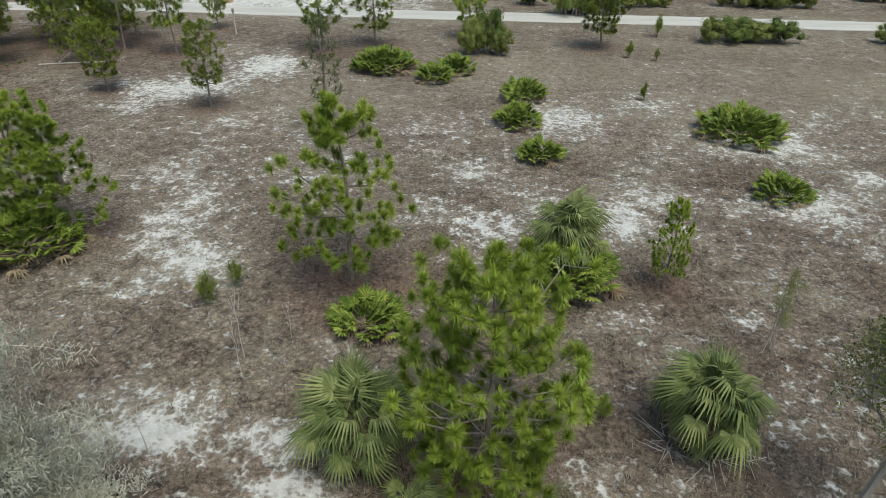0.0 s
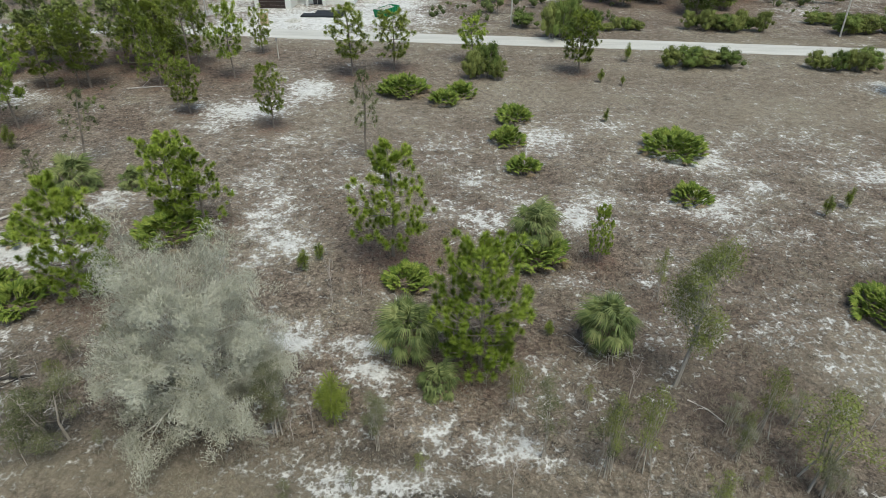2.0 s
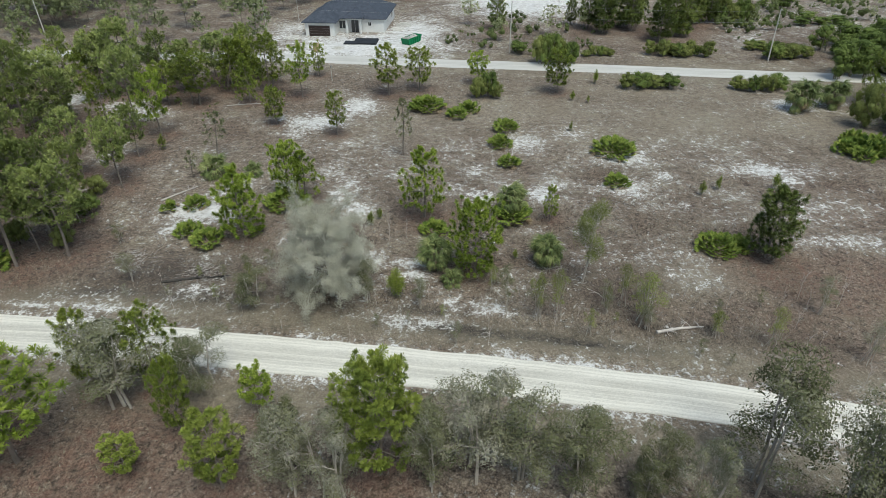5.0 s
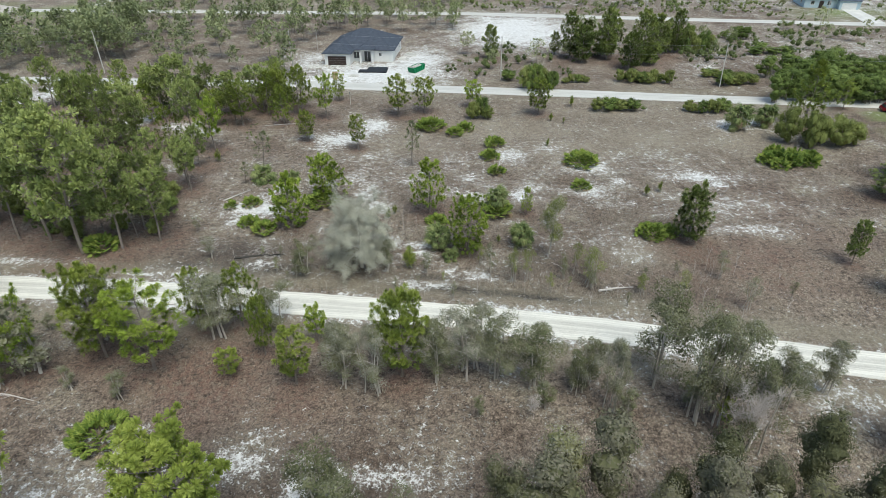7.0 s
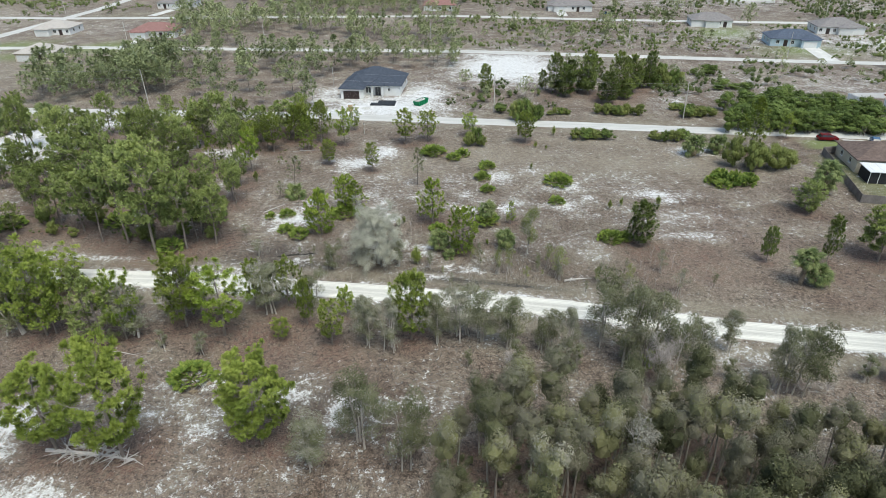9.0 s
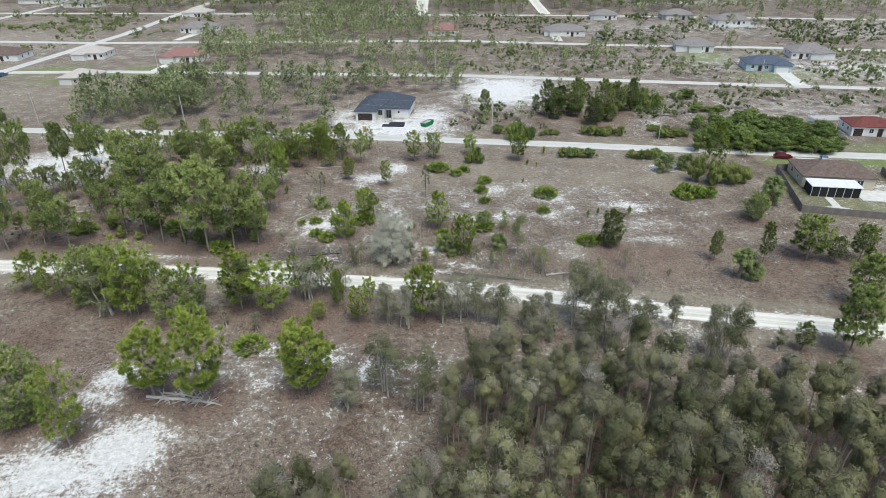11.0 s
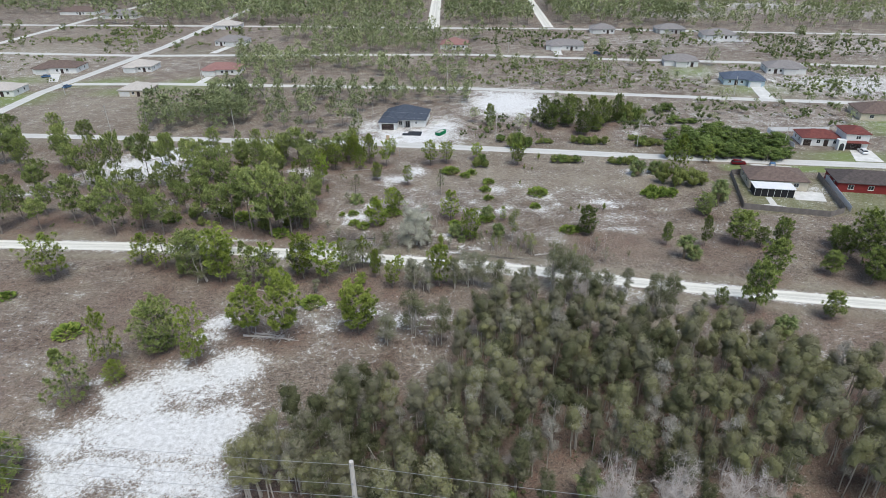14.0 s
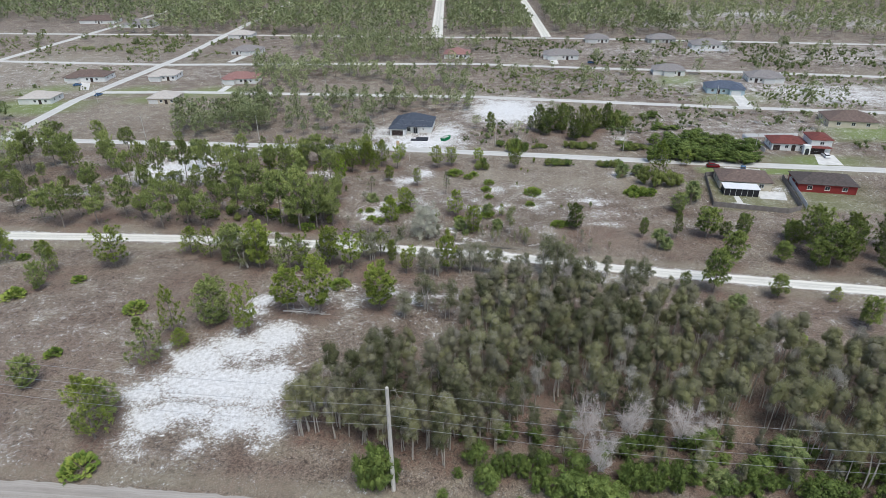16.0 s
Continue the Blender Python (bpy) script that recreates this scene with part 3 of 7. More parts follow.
def ribbon(name, label, points, half, mat, x0, x1, rise=0.03, rag=0.0, along_y=False):
    """A road surface along a line, slightly crowned, with its edge as ragged as given."""
    rng = random.Random(len(name) * 7 + int(x0))
    s, across = Soup(), []
    cols = (-1.0, -0.96, -0.5, 0.0, 0.5, 0.96, 1.0)
    n = max(2, int((x1 - x0) / 1.5))
    for i in range(n + 1):
        x = x0 + (x1 - x0) * i / n
        y = line_y(points, x)
        wob = [half + rng.uniform(-rag, rag), half + rng.uniform(-rag, rag)]
        for k in cols:
            off = k * wob[k > 0]
            z = rise * (1 - 0.25 * k * k) if abs(k) < 1 else -0.15
            s.v.append((y + off, x, z) if along_y else (x, y + off, z))
            s.t.append(0.5)
            across.append((k + 1) / 2)
    c = len(cols)
    s.f = [(i * c + k, (i + 1) * c + k, (i + 1) * c + k + 1, i * c + k + 1) for i in range(n) for k in range(c - 1)]
    me = s.mesh(name, mat)
    me.attributes.new("across", "FLOAT", "POINT").data.foreach_set("value", across)
    if not along_y:
        me.update()
    return tagged(new(name, me), label, "road", kind="structure")


ASPHALT = road_material("worn_pale_asphalt", (0.4, 0.395, 0.37), (0.62, 0.61, 0.58), 0.5)
MARL = road_material("pale_marl", (0.33, 0.318, 0.28), (0.78, 0.762, 0.695), 1.0)
ribbon("road_dirt", "unpaved pale marl road with tyre tracks", DIRT_ROAD, 2.3, MARL, -420, 420, 0.05, 0.08)
ribbon("road_street", "narrow worn asphalt street", STREET, 2.75, ASPHALT, -500, 500, 0.04, 0.06)
ribbon("road_north", "narrow worn asphalt street", STREET_NORTH, 2.7, ASPHALT, -215, 500, 0.04, 0.06)
ribbon("road_far", "narrow worn asphalt street", STREET_FAR, 2.9, ASPHALT, -500, 500, 0.04, 0.06)
ribbon("road_last", "narrow worn asphalt street", STREET_LAST, 2.9, ASPHALT, -500, 500, 0.04, 0.06)
ribbon("road_track", "sandy track under the power line", TRACK, 2.5, road_material("track_sand", (0.2, 0.175, 0.15), (0.4, 0.37, 0.335), 0.8), -300, 300, 0.04, 0.25)
ribbon("road_west", "straight concrete-pale side street", [(60, -211), (144, -220), (265, -216), (420, -225), (600, -236)], 3.0, ASPHALT, 60, 800, 0.06, 0.06, True)
ribbon("road_outer", "straight pale side street", [(100, -338), (350, -342), (600, -348)], 3.0, ASPHALT, 100, 800, 0.06, 0.06, True)
ribbon("road_lane", "straight sandy lane through the woods", [(349, -44), (582, -61), (800, -74)], 5.0, MARL, 349, 900, 0.06, 0.3, True)
ribbon("road_cut", "straight sandy lane through the woods", [(352, 44), (532, 37), (800, 26)], 4.0, MARL, 352, 900, 0.06, 0.3, True)


# ---- plants: each kind is built once in several forms and then copied ----
def ball(rng):
    while True:
        v = Vector((rng.uniform(-1, 1), rng.uniform(-1, 1), rng.uniform(-1, 1)))
        if 0.05 < v.length < 1:
            return v


def tuft(s, rng, at, axis, length, count, width, tint):
    """A bottle brush of needles round the end of a twig, most of them swept along it."""
    at = Vector(at)
    for _ in range(count):
        v = ball(rng).normalized()
        d = (axis * 0.6 + v).normalized()
        side = (d.cross(Vector((0.3, 0.2, 1))).normalized() + ball(rng) * 0.5) * width
        base = at - axis * length * 0.55 * rng.random()
        tip = base + d * length * rng.uniform(0.75, 1.1)
        ends = [base + side, tip, base - side] if width < 0.0022 else [base, tip + side, tip - side]
        s.add(ends, [(0, 1, 2)], min(1, max(0, tint + rng.uniform(-0.14, 0.14))))


def leaf(s, at, d, length, width, tint, droop=0.0):
    d = Vector(d).normalized()
    side = d.cross(Vector((0.21, 0.13, 1))).normalized() * width
    tip = Vector(at) + d * length - Vector((0, 0, droop))
    s.add([at, tip + side, tip - side], [(0, 1, 2)], tint)


def scale_leaf(s, rng, at, out, length, width, tint, loose=0.45, hang=0.0):
    """A leaf or spray that lies on the outside of its clump, as shingles do."""
    n = (out + ball(rng) * loose).normalized()
    t = n.cross(ball(rng) + Vector((0, 0, 0.01)))
    t = (t.normalized() - Vector((0, 0, hang))).normalized()
    side = n.cross(t).normalized() * width
    s.add([at + t * length * 0.65, at - t * length * 0.35 + side, at - t * length * 0.35 - side], [(0, 1, 2)], tint)


def shade_lump(s, at, r, rng, tint):
    """A small uneven solid body inside a crown or shrub, tinted darker to stand for its inner shade."""
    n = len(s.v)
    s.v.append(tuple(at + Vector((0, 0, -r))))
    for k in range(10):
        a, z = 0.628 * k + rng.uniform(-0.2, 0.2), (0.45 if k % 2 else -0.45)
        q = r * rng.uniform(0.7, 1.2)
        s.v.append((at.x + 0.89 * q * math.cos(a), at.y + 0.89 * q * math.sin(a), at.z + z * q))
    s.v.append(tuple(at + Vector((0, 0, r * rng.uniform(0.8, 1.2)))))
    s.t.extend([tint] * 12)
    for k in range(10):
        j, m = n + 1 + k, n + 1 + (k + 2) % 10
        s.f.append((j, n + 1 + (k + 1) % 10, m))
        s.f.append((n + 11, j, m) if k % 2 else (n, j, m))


def make_pine(seed, bare=0.12, wide=0.6, tiers=11, arms=5, needles=22, twigs=4, reach=0.045, label="", group="", needle_mat=None, lean=0.03, blade=0.0025, sharp=1.0, high=0.0, skip=0.1, full=0.5):
    """A slash pine one unit high: tapered trunk, whorls of rising limbs, twigs that end in separate brushes of long needles."""
    rng = random.Random(seed)
    tree = thing("pine_tree", label, "tree", group)
    wood, green = Soup(), Soup()
    lx, ly = rng.uniform(-lean, lean), rng.uniform(-lean, lean)
    up = Vector((0, 0, 1))

    def axis_at(z):
        return Vector((lx * z * z + 0.01 * math.sin(7 * z + seed), ly * z * z + 0.01 * math.cos(6 * z), z))

    wood.tube([axis_at(z) for z in (-0.02, 0.1, 0.25, 0.45, 0.65, 0.82, 0.97)], [0.017, 0.0145, 0.013, 0.011, 0.0085, 0.0055, 0.0025], 6)
    for i in range(tiers):
        u = (i + rng.uniform(-0.3, 0.3)) / (tiers - 1)
        z = bare + (0.95 - bare) * min(max(u, 0), 1)
        if high:
            spread_at = math.sin(math.pi * (0.18 + 0.74 * min(max(u, 0), 1))) ** 0.7
        else:
            spread_at = math.sin(math.pi * min(1, full * 0.56 + (1 - full * 0.56) * max(u, 0))) ** 0.8
        length0 = wide * 0.5 * max(0.16, spread_at * (1 - 0.22 * u * sharp))
        turn0 = rng.uniform(0, 6.28)
        n = arms if u < 0.85 else max(2, arms - 2)
        for k in range(n):
            if rng.random() < skip:
                continue
            a = turn0 + 6.28 * k / n + rng.uniform(-0.35, 0.35)
            length = length0 * rng.uniform(0.6, 1.12)
            rise = 0.1 + 0.7 * u + rng.uniform(-0.12, 0.14)
            out = Vector((math.cos(a), math.sin(a), 0))
            across = out.cross(up)
            p0 = axis_at(z)
            p1 = p0 + out * length * 0.55 + up * length * rise * 0.3
            p2 = p0 + out * length * 0.92 + up * length * (rise * 0.85 + 0.12)
            wood.tube([p0, p1, p2], [0.0046, 0.0032, 0.0016], 3)
            tint = 0.2 + 0.3 * rng.random() + 0.15 * u
            for j in range(twigs):
                f = 0.38 + 0.6 * (j + rng.random()) / twigs
                at = p0.lerp(p1, f / 0.6) if f < 0.6 else p1.lerp(p2, (f - 0.6) / 0.4)
                sway = (1 if j % 2 else -1) * rng.uniform(0.3, 1.0)
                off = (across * sway * (0.5 - 0.2 * f) + out * rng.uniform(0.0, 0.22) + up * rng.uniform(-0.06, 0.26)) * max(length, 0.1)
                end = at + off
                wood.tube([at, at + off * 0.6 - up * off.length * 0.08, end], [0.0022, 0.0016, 0.0009], 3)
                axis = (off.normalized() * 0.5 + up * rng.uniform(0.35, 0.95)).normalized()
                tuft(green, rng, end, axis, reach * rng.uniform(0.75, 1.15), needles, blade, tint + 0.28 * rng.random())
            tuft(green, rng, p2, ((p2 - p1).normalized() * 0.5 + up * 0.6).normalized(), reach * 1.1, needles, blade, tint + 0.28 * rng.random())
    tuft(green, rng, axis_at(0.97), up, reach * 1.1, needles, blade, 0.6)
    part("trunk", wood, BARK, tree)
    part("crown", green, needle_mat or NEEDLES, tree)
    return tree, wide


def make_seedling(seed, label="", group=""):
    """A young pine: one shaft thick with needles and a few short upright arms."""
    rng = random.Random(seed)
    tree = thing("young_pine_tree", label, "tree", group)
    wood, green = Soup(), Soup()
    wood.tube([(0, 0, -0.03), (0.01, 0, 0.4), (0, 0.01, 0.95)], [0.022, 0.016, 0.006], 5)
    for i in range(9):
        z = 0.22 + 0.75 * i / 8
        tuft(green, rng, (0, 0, z), Vector((0, 0, 0.9)), 0.2, 90, 0.0048, 0.25 + 0.5 * rng.random())
    for k in range(6):
        a, z = rng.uniform(0, 6.28), rng.uniform(0.25, 0.55)
        o = Vector((math.cos(a), math.sin(a), 0)) * rng.uniform(0.12, 0.24)
        wood.tube([(0, 0, z), o + Vector((0, 0, z + 0.08)), o * 1.2 + Vector((0, 0, z + 0.25))], [0.012, 0.009, 0.005], 4)
        for f in (0.05, 0.14, 0.25):
            tuft(green, rng, o * 1.1 + Vector((0, 0, z + f)), Vector((0, 0, 0.9)), 0.17, 60, 0.0048, 0.25 + 0.5 * rng.random())
    part("trunk", wood, BARK, tree)
    part("crown", green, NEEDLES, tree)
    return tree, 0.6


def make_broad(seed, name, label, category, group, bark, leaves, stems=2, clumps=16, per=55, size=0.028, wide=0.4, low=0.32, droop=0.5, thick=0.012, tall=1.5, slim=0.36, loose=0.55, lobe=(0.14, 0.24), core=0.0, twigs=0, reach=(0.25, 0.8)):
    """A slender tree or shrub one unit high: leaning stems, side limbs, leaves in hanging clumps with gaps between."""
    rng = random.Random(seed)
    tree = thing(name, label, category, group)
    wood, green = Soup(), Soup()
    tops = []
    for k in range(stems):
        a = rng.uniform(0, 6.28)
        o = Vector((math.cos(a), math.sin(a), 0))
        r = wide * 0.22 * (stems > 1) * rng.uniform(0.4, 1.2)
        top = o * r + Vector((0, 0, rng.uniform(0.82, 0.94)))
        pts = [o * 0.02 * stems + Vector((0, 0, -0.02)), o * r * 0.5 + Vector((0.01, 0, 0.3)), o * r * 0.8 + Vector((0, 0.01, 0.6)), top]
        wood.tube(pts, [thick, thick * 0.8, thick * 0.55, thick * 0.2], 5)
        tops.append(pts)
    for c in range(clumps):
        pts = tops[c % stems]
        u = low + (1 - low) * (c + rng.random()) / clumps
        z = min(u, 0.93)
        base = pts[1].lerp(pts[2], (z - 0.3) / 0.3) if z < 0.6 else pts[2].lerp(pts[3], min(1, (z - 0.6) / 0.32))
        prof = math.sin(math.pi * min(0.97, 0.2 + 0.75 * (u - low) / (1 - low)))
        a = rng.uniform(0, 6.28)
        at = base + Vector((math.cos(a), math.sin(a), 0)) * wide * 0.5 * prof * rng.uniform(*reach) + Vector((0, 0, rng.uniform(-0.01, 0.05)))
        wood.tube([base - Vector((0, 0, 0.06)), base.lerp(at, 0.6), at], [thick * 0.35, thick * 0.22, thick * 0.1], 3)
        tint = rng.random()
        r = wide * rng.uniform(*lobe)
        for _ in range(twigs):
            v = ball(rng).normalized()
            tip = at + Vector((v.x, v.y, abs(v.z) * tall - 0.2)) * r * rng.uniform(0.7, 1.08)
            wood.tube([base.lerp(at, rng.uniform(0.4, 1.0)), at.lerp(tip, 0.5) + ball(rng) * r * 0.15, tip], [thick * 0.15, thick * 0.11, thick * 0.06], 3)
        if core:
            # darker-tinted core: the clump's inner shade put into shape and colour
            shade_lump(green, at, r * core, rng, tint * 0.5)
        for _ in range(per):
            v = ball(rng).normalized()
            if v.z < -0.35:
                v.z *= -0.6
            q = rng.uniform(0.72, 1.0) * (1 + 0.22 * math.sin(5 * v.x + 9 * tint) * math.sin(4 * v.y + 7 * v.z))
            p = at + Vector((v.x * r * q, v.y * r * q, v.z * r * tall * q))
            scale_leaf(green, rng, p, v, size * rng.uniform(0.8, 1.7), size * slim * 1.2, min(1, max(0, tint * 0.6 + 0.4 * rng.random())), loose, droop * 0.6)
    part("trunk", wood, bark, tree)
    part("crown" if category == "tree" else "leaves", green, leaves, tree)
    return tree, wide


def make_twiggy(seed, name, label, group, bark, leaves=None, wide=0.75, limbs=6, splits=5, twigs=6, hang=0.3, thick=0.016, low=0.2, fine=0.06, fuzz=20):
    """A tree of many fine, much divided twigs; with or without grey lichen and moss on them."""
    rng = random.Random(seed)
    tree = thing(name, label, "tree", group)
    wood, moss = Soup(), Soup()
    wood.tube([(0, 0, -0.02), (0.01, 0.0, low), (0.0, 0.02, 0.45), (0.01, 0.0, 0.7)], [thick, thick * 0.85, thick * 0.6, thick * 0.3], 6)
    for i in range(limbs):
        a = 6.28 * i / limbs + rng.uniform(-0.4, 0.4)
        z0 = low + rng.uniform(0, 0.4)
        o = Vector((math.cos(a), math.sin(a), 0)) * wide * 0.5
        p0 = Vector((0, 0, z0))
        p1 = p0 + o * rng.uniform(0.3, 0.5) + Vector((0, 0, rng.uniform(0.1, 0.2)))
        p2 = p0 + o * rng.uniform(0.65, 0.9) + Vector((0, 0, min(0.93 - z0, rng.uniform(0.15, 0.5))))
        wood.tube([p0, p1, p2], [thick * 0.45, thick * 0.3, thick * 0.1], 4)
        for j in range(splits):
            f = rng.uniform(0.25, 1)
            q0 = p0.lerp(p1, f * 2) if f < 0.5 else p1.lerp(p2, f * 2 - 1)
            q1 = q0 + Vector((rng.uniform(-1, 1), rng.uniform(-1, 1), rng.uniform(-0.4, 0.9))) * wide * 0.17
            q1.z = min(q1.z, 0.97)
            wood.tube([q0, q0.lerp(q1, 0.5) + ball(rng) * 0.015, q1], [thick * 0.16, thick * 0.11, thick * 0.05], 3)
            for k in range(twigs):
                t0 = q0.lerp(q1, rng.uniform(0.25, 1))
                t1 = t0 + Vector((rng.uniform(-1, 1), rng.uniform(-1, 1), rng.uniform(-hang - 0.4, 0.8 - hang))) * wide * 0.13
                t1.z = min(max(t1.z, 0.06), 1)
                wood.tube([t0, t1], [thick * fine, thick * fine * 0.5], 3)
                if leaves:
                    tint = rng.random()
                    for _ in range(fuzz):
                        v = ball(rng)
                        leaf(moss, t0.lerp(t1, rng.random()) + v * 0.032, Vector((v.x, v.y, -0.3 + rng.uniform(-0.5, 0.5))), 0.017 * rng.uniform(0.6, 1.5), 0.0024, 0.6 * tint + 0.4 * rng.random())
    part("trunk", wood, bark, tree)
    if leaves:
        part("crown", moss, leaves, tree)
    return tree, wide


def fan_mesh(name, mat, seed, reach=0.85, stalk=1.0, blades=13, sweep=250, droop=0.35, fat=0.27):
    """One fan-shaped frond on its stalk: it grows along x, and each blade is folded."""
    rng = random.Random(seed)
    s = Soup()
    s.add([(0, 0.025, 0), (0, -0.025, 0), (0, 0, 0.03), (stalk * 0.5, 0.018, 0.05 * stalk), (stalk * 0.5, -0.018, 0.05 * stalk), (stalk * 0.5, 0, 0.05 * stalk + 0.025), (stalk, 0, 0.03)],
          [(0, 1, 4, 3), (1, 2, 5, 4), (2, 0, 3, 5), (3, 4, 6), (4, 5, 6), (5, 3, 6)], 0.6)
    hub = len(s.v) - 1
    for k in range(blades):
        a = radians(-sweep / 2 + sweep * k / (blades - 1))
        d, n = Vector((math.cos(a), math.sin(a), 0)), Vector((-math.sin(a), math.cos(a), 0))
        r = reach * (0.75 + 0.25 * math.cos(a)) * rng.uniform(0.88, 1.08)
        w = reach * radians(sweep) / blades * fat
        o = Vector((stalk, 0, 0.03))
        mid = o + d * r * 0.55
        tip = o + d * r - Vector((0, 0, droop * reach * rng.uniform(0.4, 1.2)))
        t = rng.uniform(0.2, 0.9)
        b = len(s.v)
        s.add([mid + n * w - Vector((0, 0, w * 0.5)), mid + Vector((0, 0, w * 0.4)), mid - n * w - Vector((0, 0, w * 0.5)), tip], [(0, 1, 3), (1, 2, 3)], t)
        s.f += [(hub, b + 1, b), (hub, b + 2, b + 1)]
    return s.mesh(name, mat)


FANS = [fan_mesh("frond", FROND, k, 0.85, 1.0 + 0.2 * k, 26, 270, 0.9) for k in range(3)]
DEAD_FANS = [fan_mesh("dead_frond", DEAD_FROND, 10 + k, 0.8, 0.9, 9, 150, 0.9) for k in range(2)]
LOW_FANS = [fan_mesh("frond", PALMETTO_FROND, 20 + k, 0.46, 0.42 + 0.1 * k, 12, 240, 0.25, 0.36) for k in range(3)]
FAR_FANS = [fan_mesh("frond", PALMETTO_FROND, 24 + k, 0.5, 0.42 + 0.1 * k, 8, 240, 0.25, 0.38) for k in range(2)]
LOW_DEAD = fan_mesh("dead_frond", DEAD_FROND, 30, 0.5, 0.5, 8, 140, 0.5)


def aim(at, turn, lift, roll=0.0, size=1.0):
    return Matrix.Translation(at) @ Euler((0, 0, turn)).to_matrix().to_4x4() @ Euler((roll, -lift, 0)).to_matrix().to_4x4() @ Matrix.Scale(size, 4)


def make_sabal(seed, trunk_high, live, dead, label, group=""):
    """A cabbage palm: boot-clad trunk, round head of fan fronds, dead ones hanging below."""
    rng = random.Random(seed)
    palm = thing("cabbage_palm", label, "palm tree", group)
    s = Soup()
    zs = np.linspace(-0.1, trunk_high, 7)
    s.tube([(0.03 * math.sin(z * 2 + seed), 0, z) for z in zs], [0.27 + 0.05 * (i % 2) for i in range(7)], 8)
    for _ in range(26):
        a, z = rng.uniform(0, 6.28), rng.uniform(0.1, max(0.2, trunk_high))
        o = Vector((math.cos(a), math.sin(a), 0))
        s.tube([o * 0.24 + Vector((0, 0, z)), o * 0.42 + Vector((0, 0, z + 0.22))], [0.06, 0.02], 4)
    part("trunk", s, PALM_BARK, palm)
    for k in range(live):
        u = k / max(1, live - 1)
        ob = part("frond", FANS[k % 3], None, palm)
        ob.matrix_local = aim((0, 0, trunk_high - 0.12 * u), k * 2.4 + rng.uniform(-0.3, 0.3), radians(82 - 118 * u + rng.uniform(-12, 12)), rng.uniform(-0.6, 0.6), rng.uniform(0.75, 1.15))
    for k in range(dead):
        ob = part("dead_frond", DEAD_FANS[k % 2], None, palm, "brown hanging dead frond")
        ob.matrix_local = aim((0, 0, trunk_high - 0.2), k * 2.4 + 0.6 + rng.uniform(-0.3, 0.3), radians(-36 + rng.uniform(-22, 10)), rng.uniform(-0.6, 0.6), rng.uniform(0.85, 1.05))
    return palm, 4.2


def make_palmetto(seed, wide, count, label, group="", joined=False):
    """A saw palmetto clump: low creeping stems and stiff upright fans."""
    rng = random.Random(seed)
    plant = thing("saw_palmetto", label, "palmetto", group)
    s = Soup()
    creep = []
    for k in range(max(3, int(wide * 2))):
        o = Vector((math.cos(k * 2.4), math.sin(k * 2.4), 0)) * wide * rng.uniform(0.2, 0.42)
        creep += [Vector((0, 0, 0.05)) + o * 0.1, o * 0.5 + Vector((0, 0, 0.12)), o + Vector((0, 0, 0.25)), o * 0.6 + Vector((0, 0, 0.08))]
    s.tube(creep, [0.075] * len(creep), 5)
    part("trunk", s, PALM_BARK, plant)
    mass = Soup()
    for k in range(count):
        r = wide * 0.5 * math.sqrt(rng.random()) * 0.66
        a = rng.uniform(0, 6.28)
        edge = r / (wide * 0.33)
        dead = k % 9 == 8
        high = 0.3 + (0.22 * min(wide, 5)) * (1 - edge * edge) * 0.85
        m = aim((r * math.cos(a), r * math.sin(a), 0.12 if dead else high * rng.uniform(0.1, 0.8)), a + rng.uniform(-0.9, 0.9),
                              radians(rng.uniform(-5, 20) if dead else 78 - 46 * edge + rng.uniform(-26, 18)), rng.uniform(-0.5, 0.5), rng.uniform(0.8, 1.15))
        fan = LOW_DEAD if dead else FAR_FANS[k % 2] if joined else LOW_FANS[k % 3]
        if joined:
            mass.add([m @ v.co for v in fan.vertices], [tuple(p.vertices) for p in fan.polygons], rng.random())
        else:
            part("dead_frond" if dead else "frond", fan, None, plant).matrix_local = m
    if joined:
        part("fronds", mass, PALMETTO_FROND, plant)["kind"] = "stuff"
    return plant, wide


class Kind:
    """Several forms of one plant; the first use of a form is the form itself, each later use a copy."""

    def __init__(self, forms, unit=True, squat=1.5):
        self.squat = squat
        self.forms, self.used, self.unit, self.turn = forms, set(), unit, 0

    def put(self, x, y, high, wide, rng, form=None, sink=0.0):
        k = self.turn % len(self.forms) if form is None else form
        self.turn += 1
        ob, own = self.forms[k]
        sz = high
        sx = wide / own if self.unit else wide / own
        if self.unit:
            sx = min(max(sx, 0.55 * sz), self.squat * sz)
        m = Matrix.Translation((x, y, -sink)) @ Euler((0, 0, rng.uniform(0, 6.28))).to_matrix().to_4x4() @ Matrix.Diagonal((sx, sx, sz, 1))
        if k in self.used:
            return copy_thing(ob, m @ Matrix.Diagonal((*(1 / v for v in ob.scale), 1)))
        self.used.add(k)
        ob.matrix_basis = m
        return ob
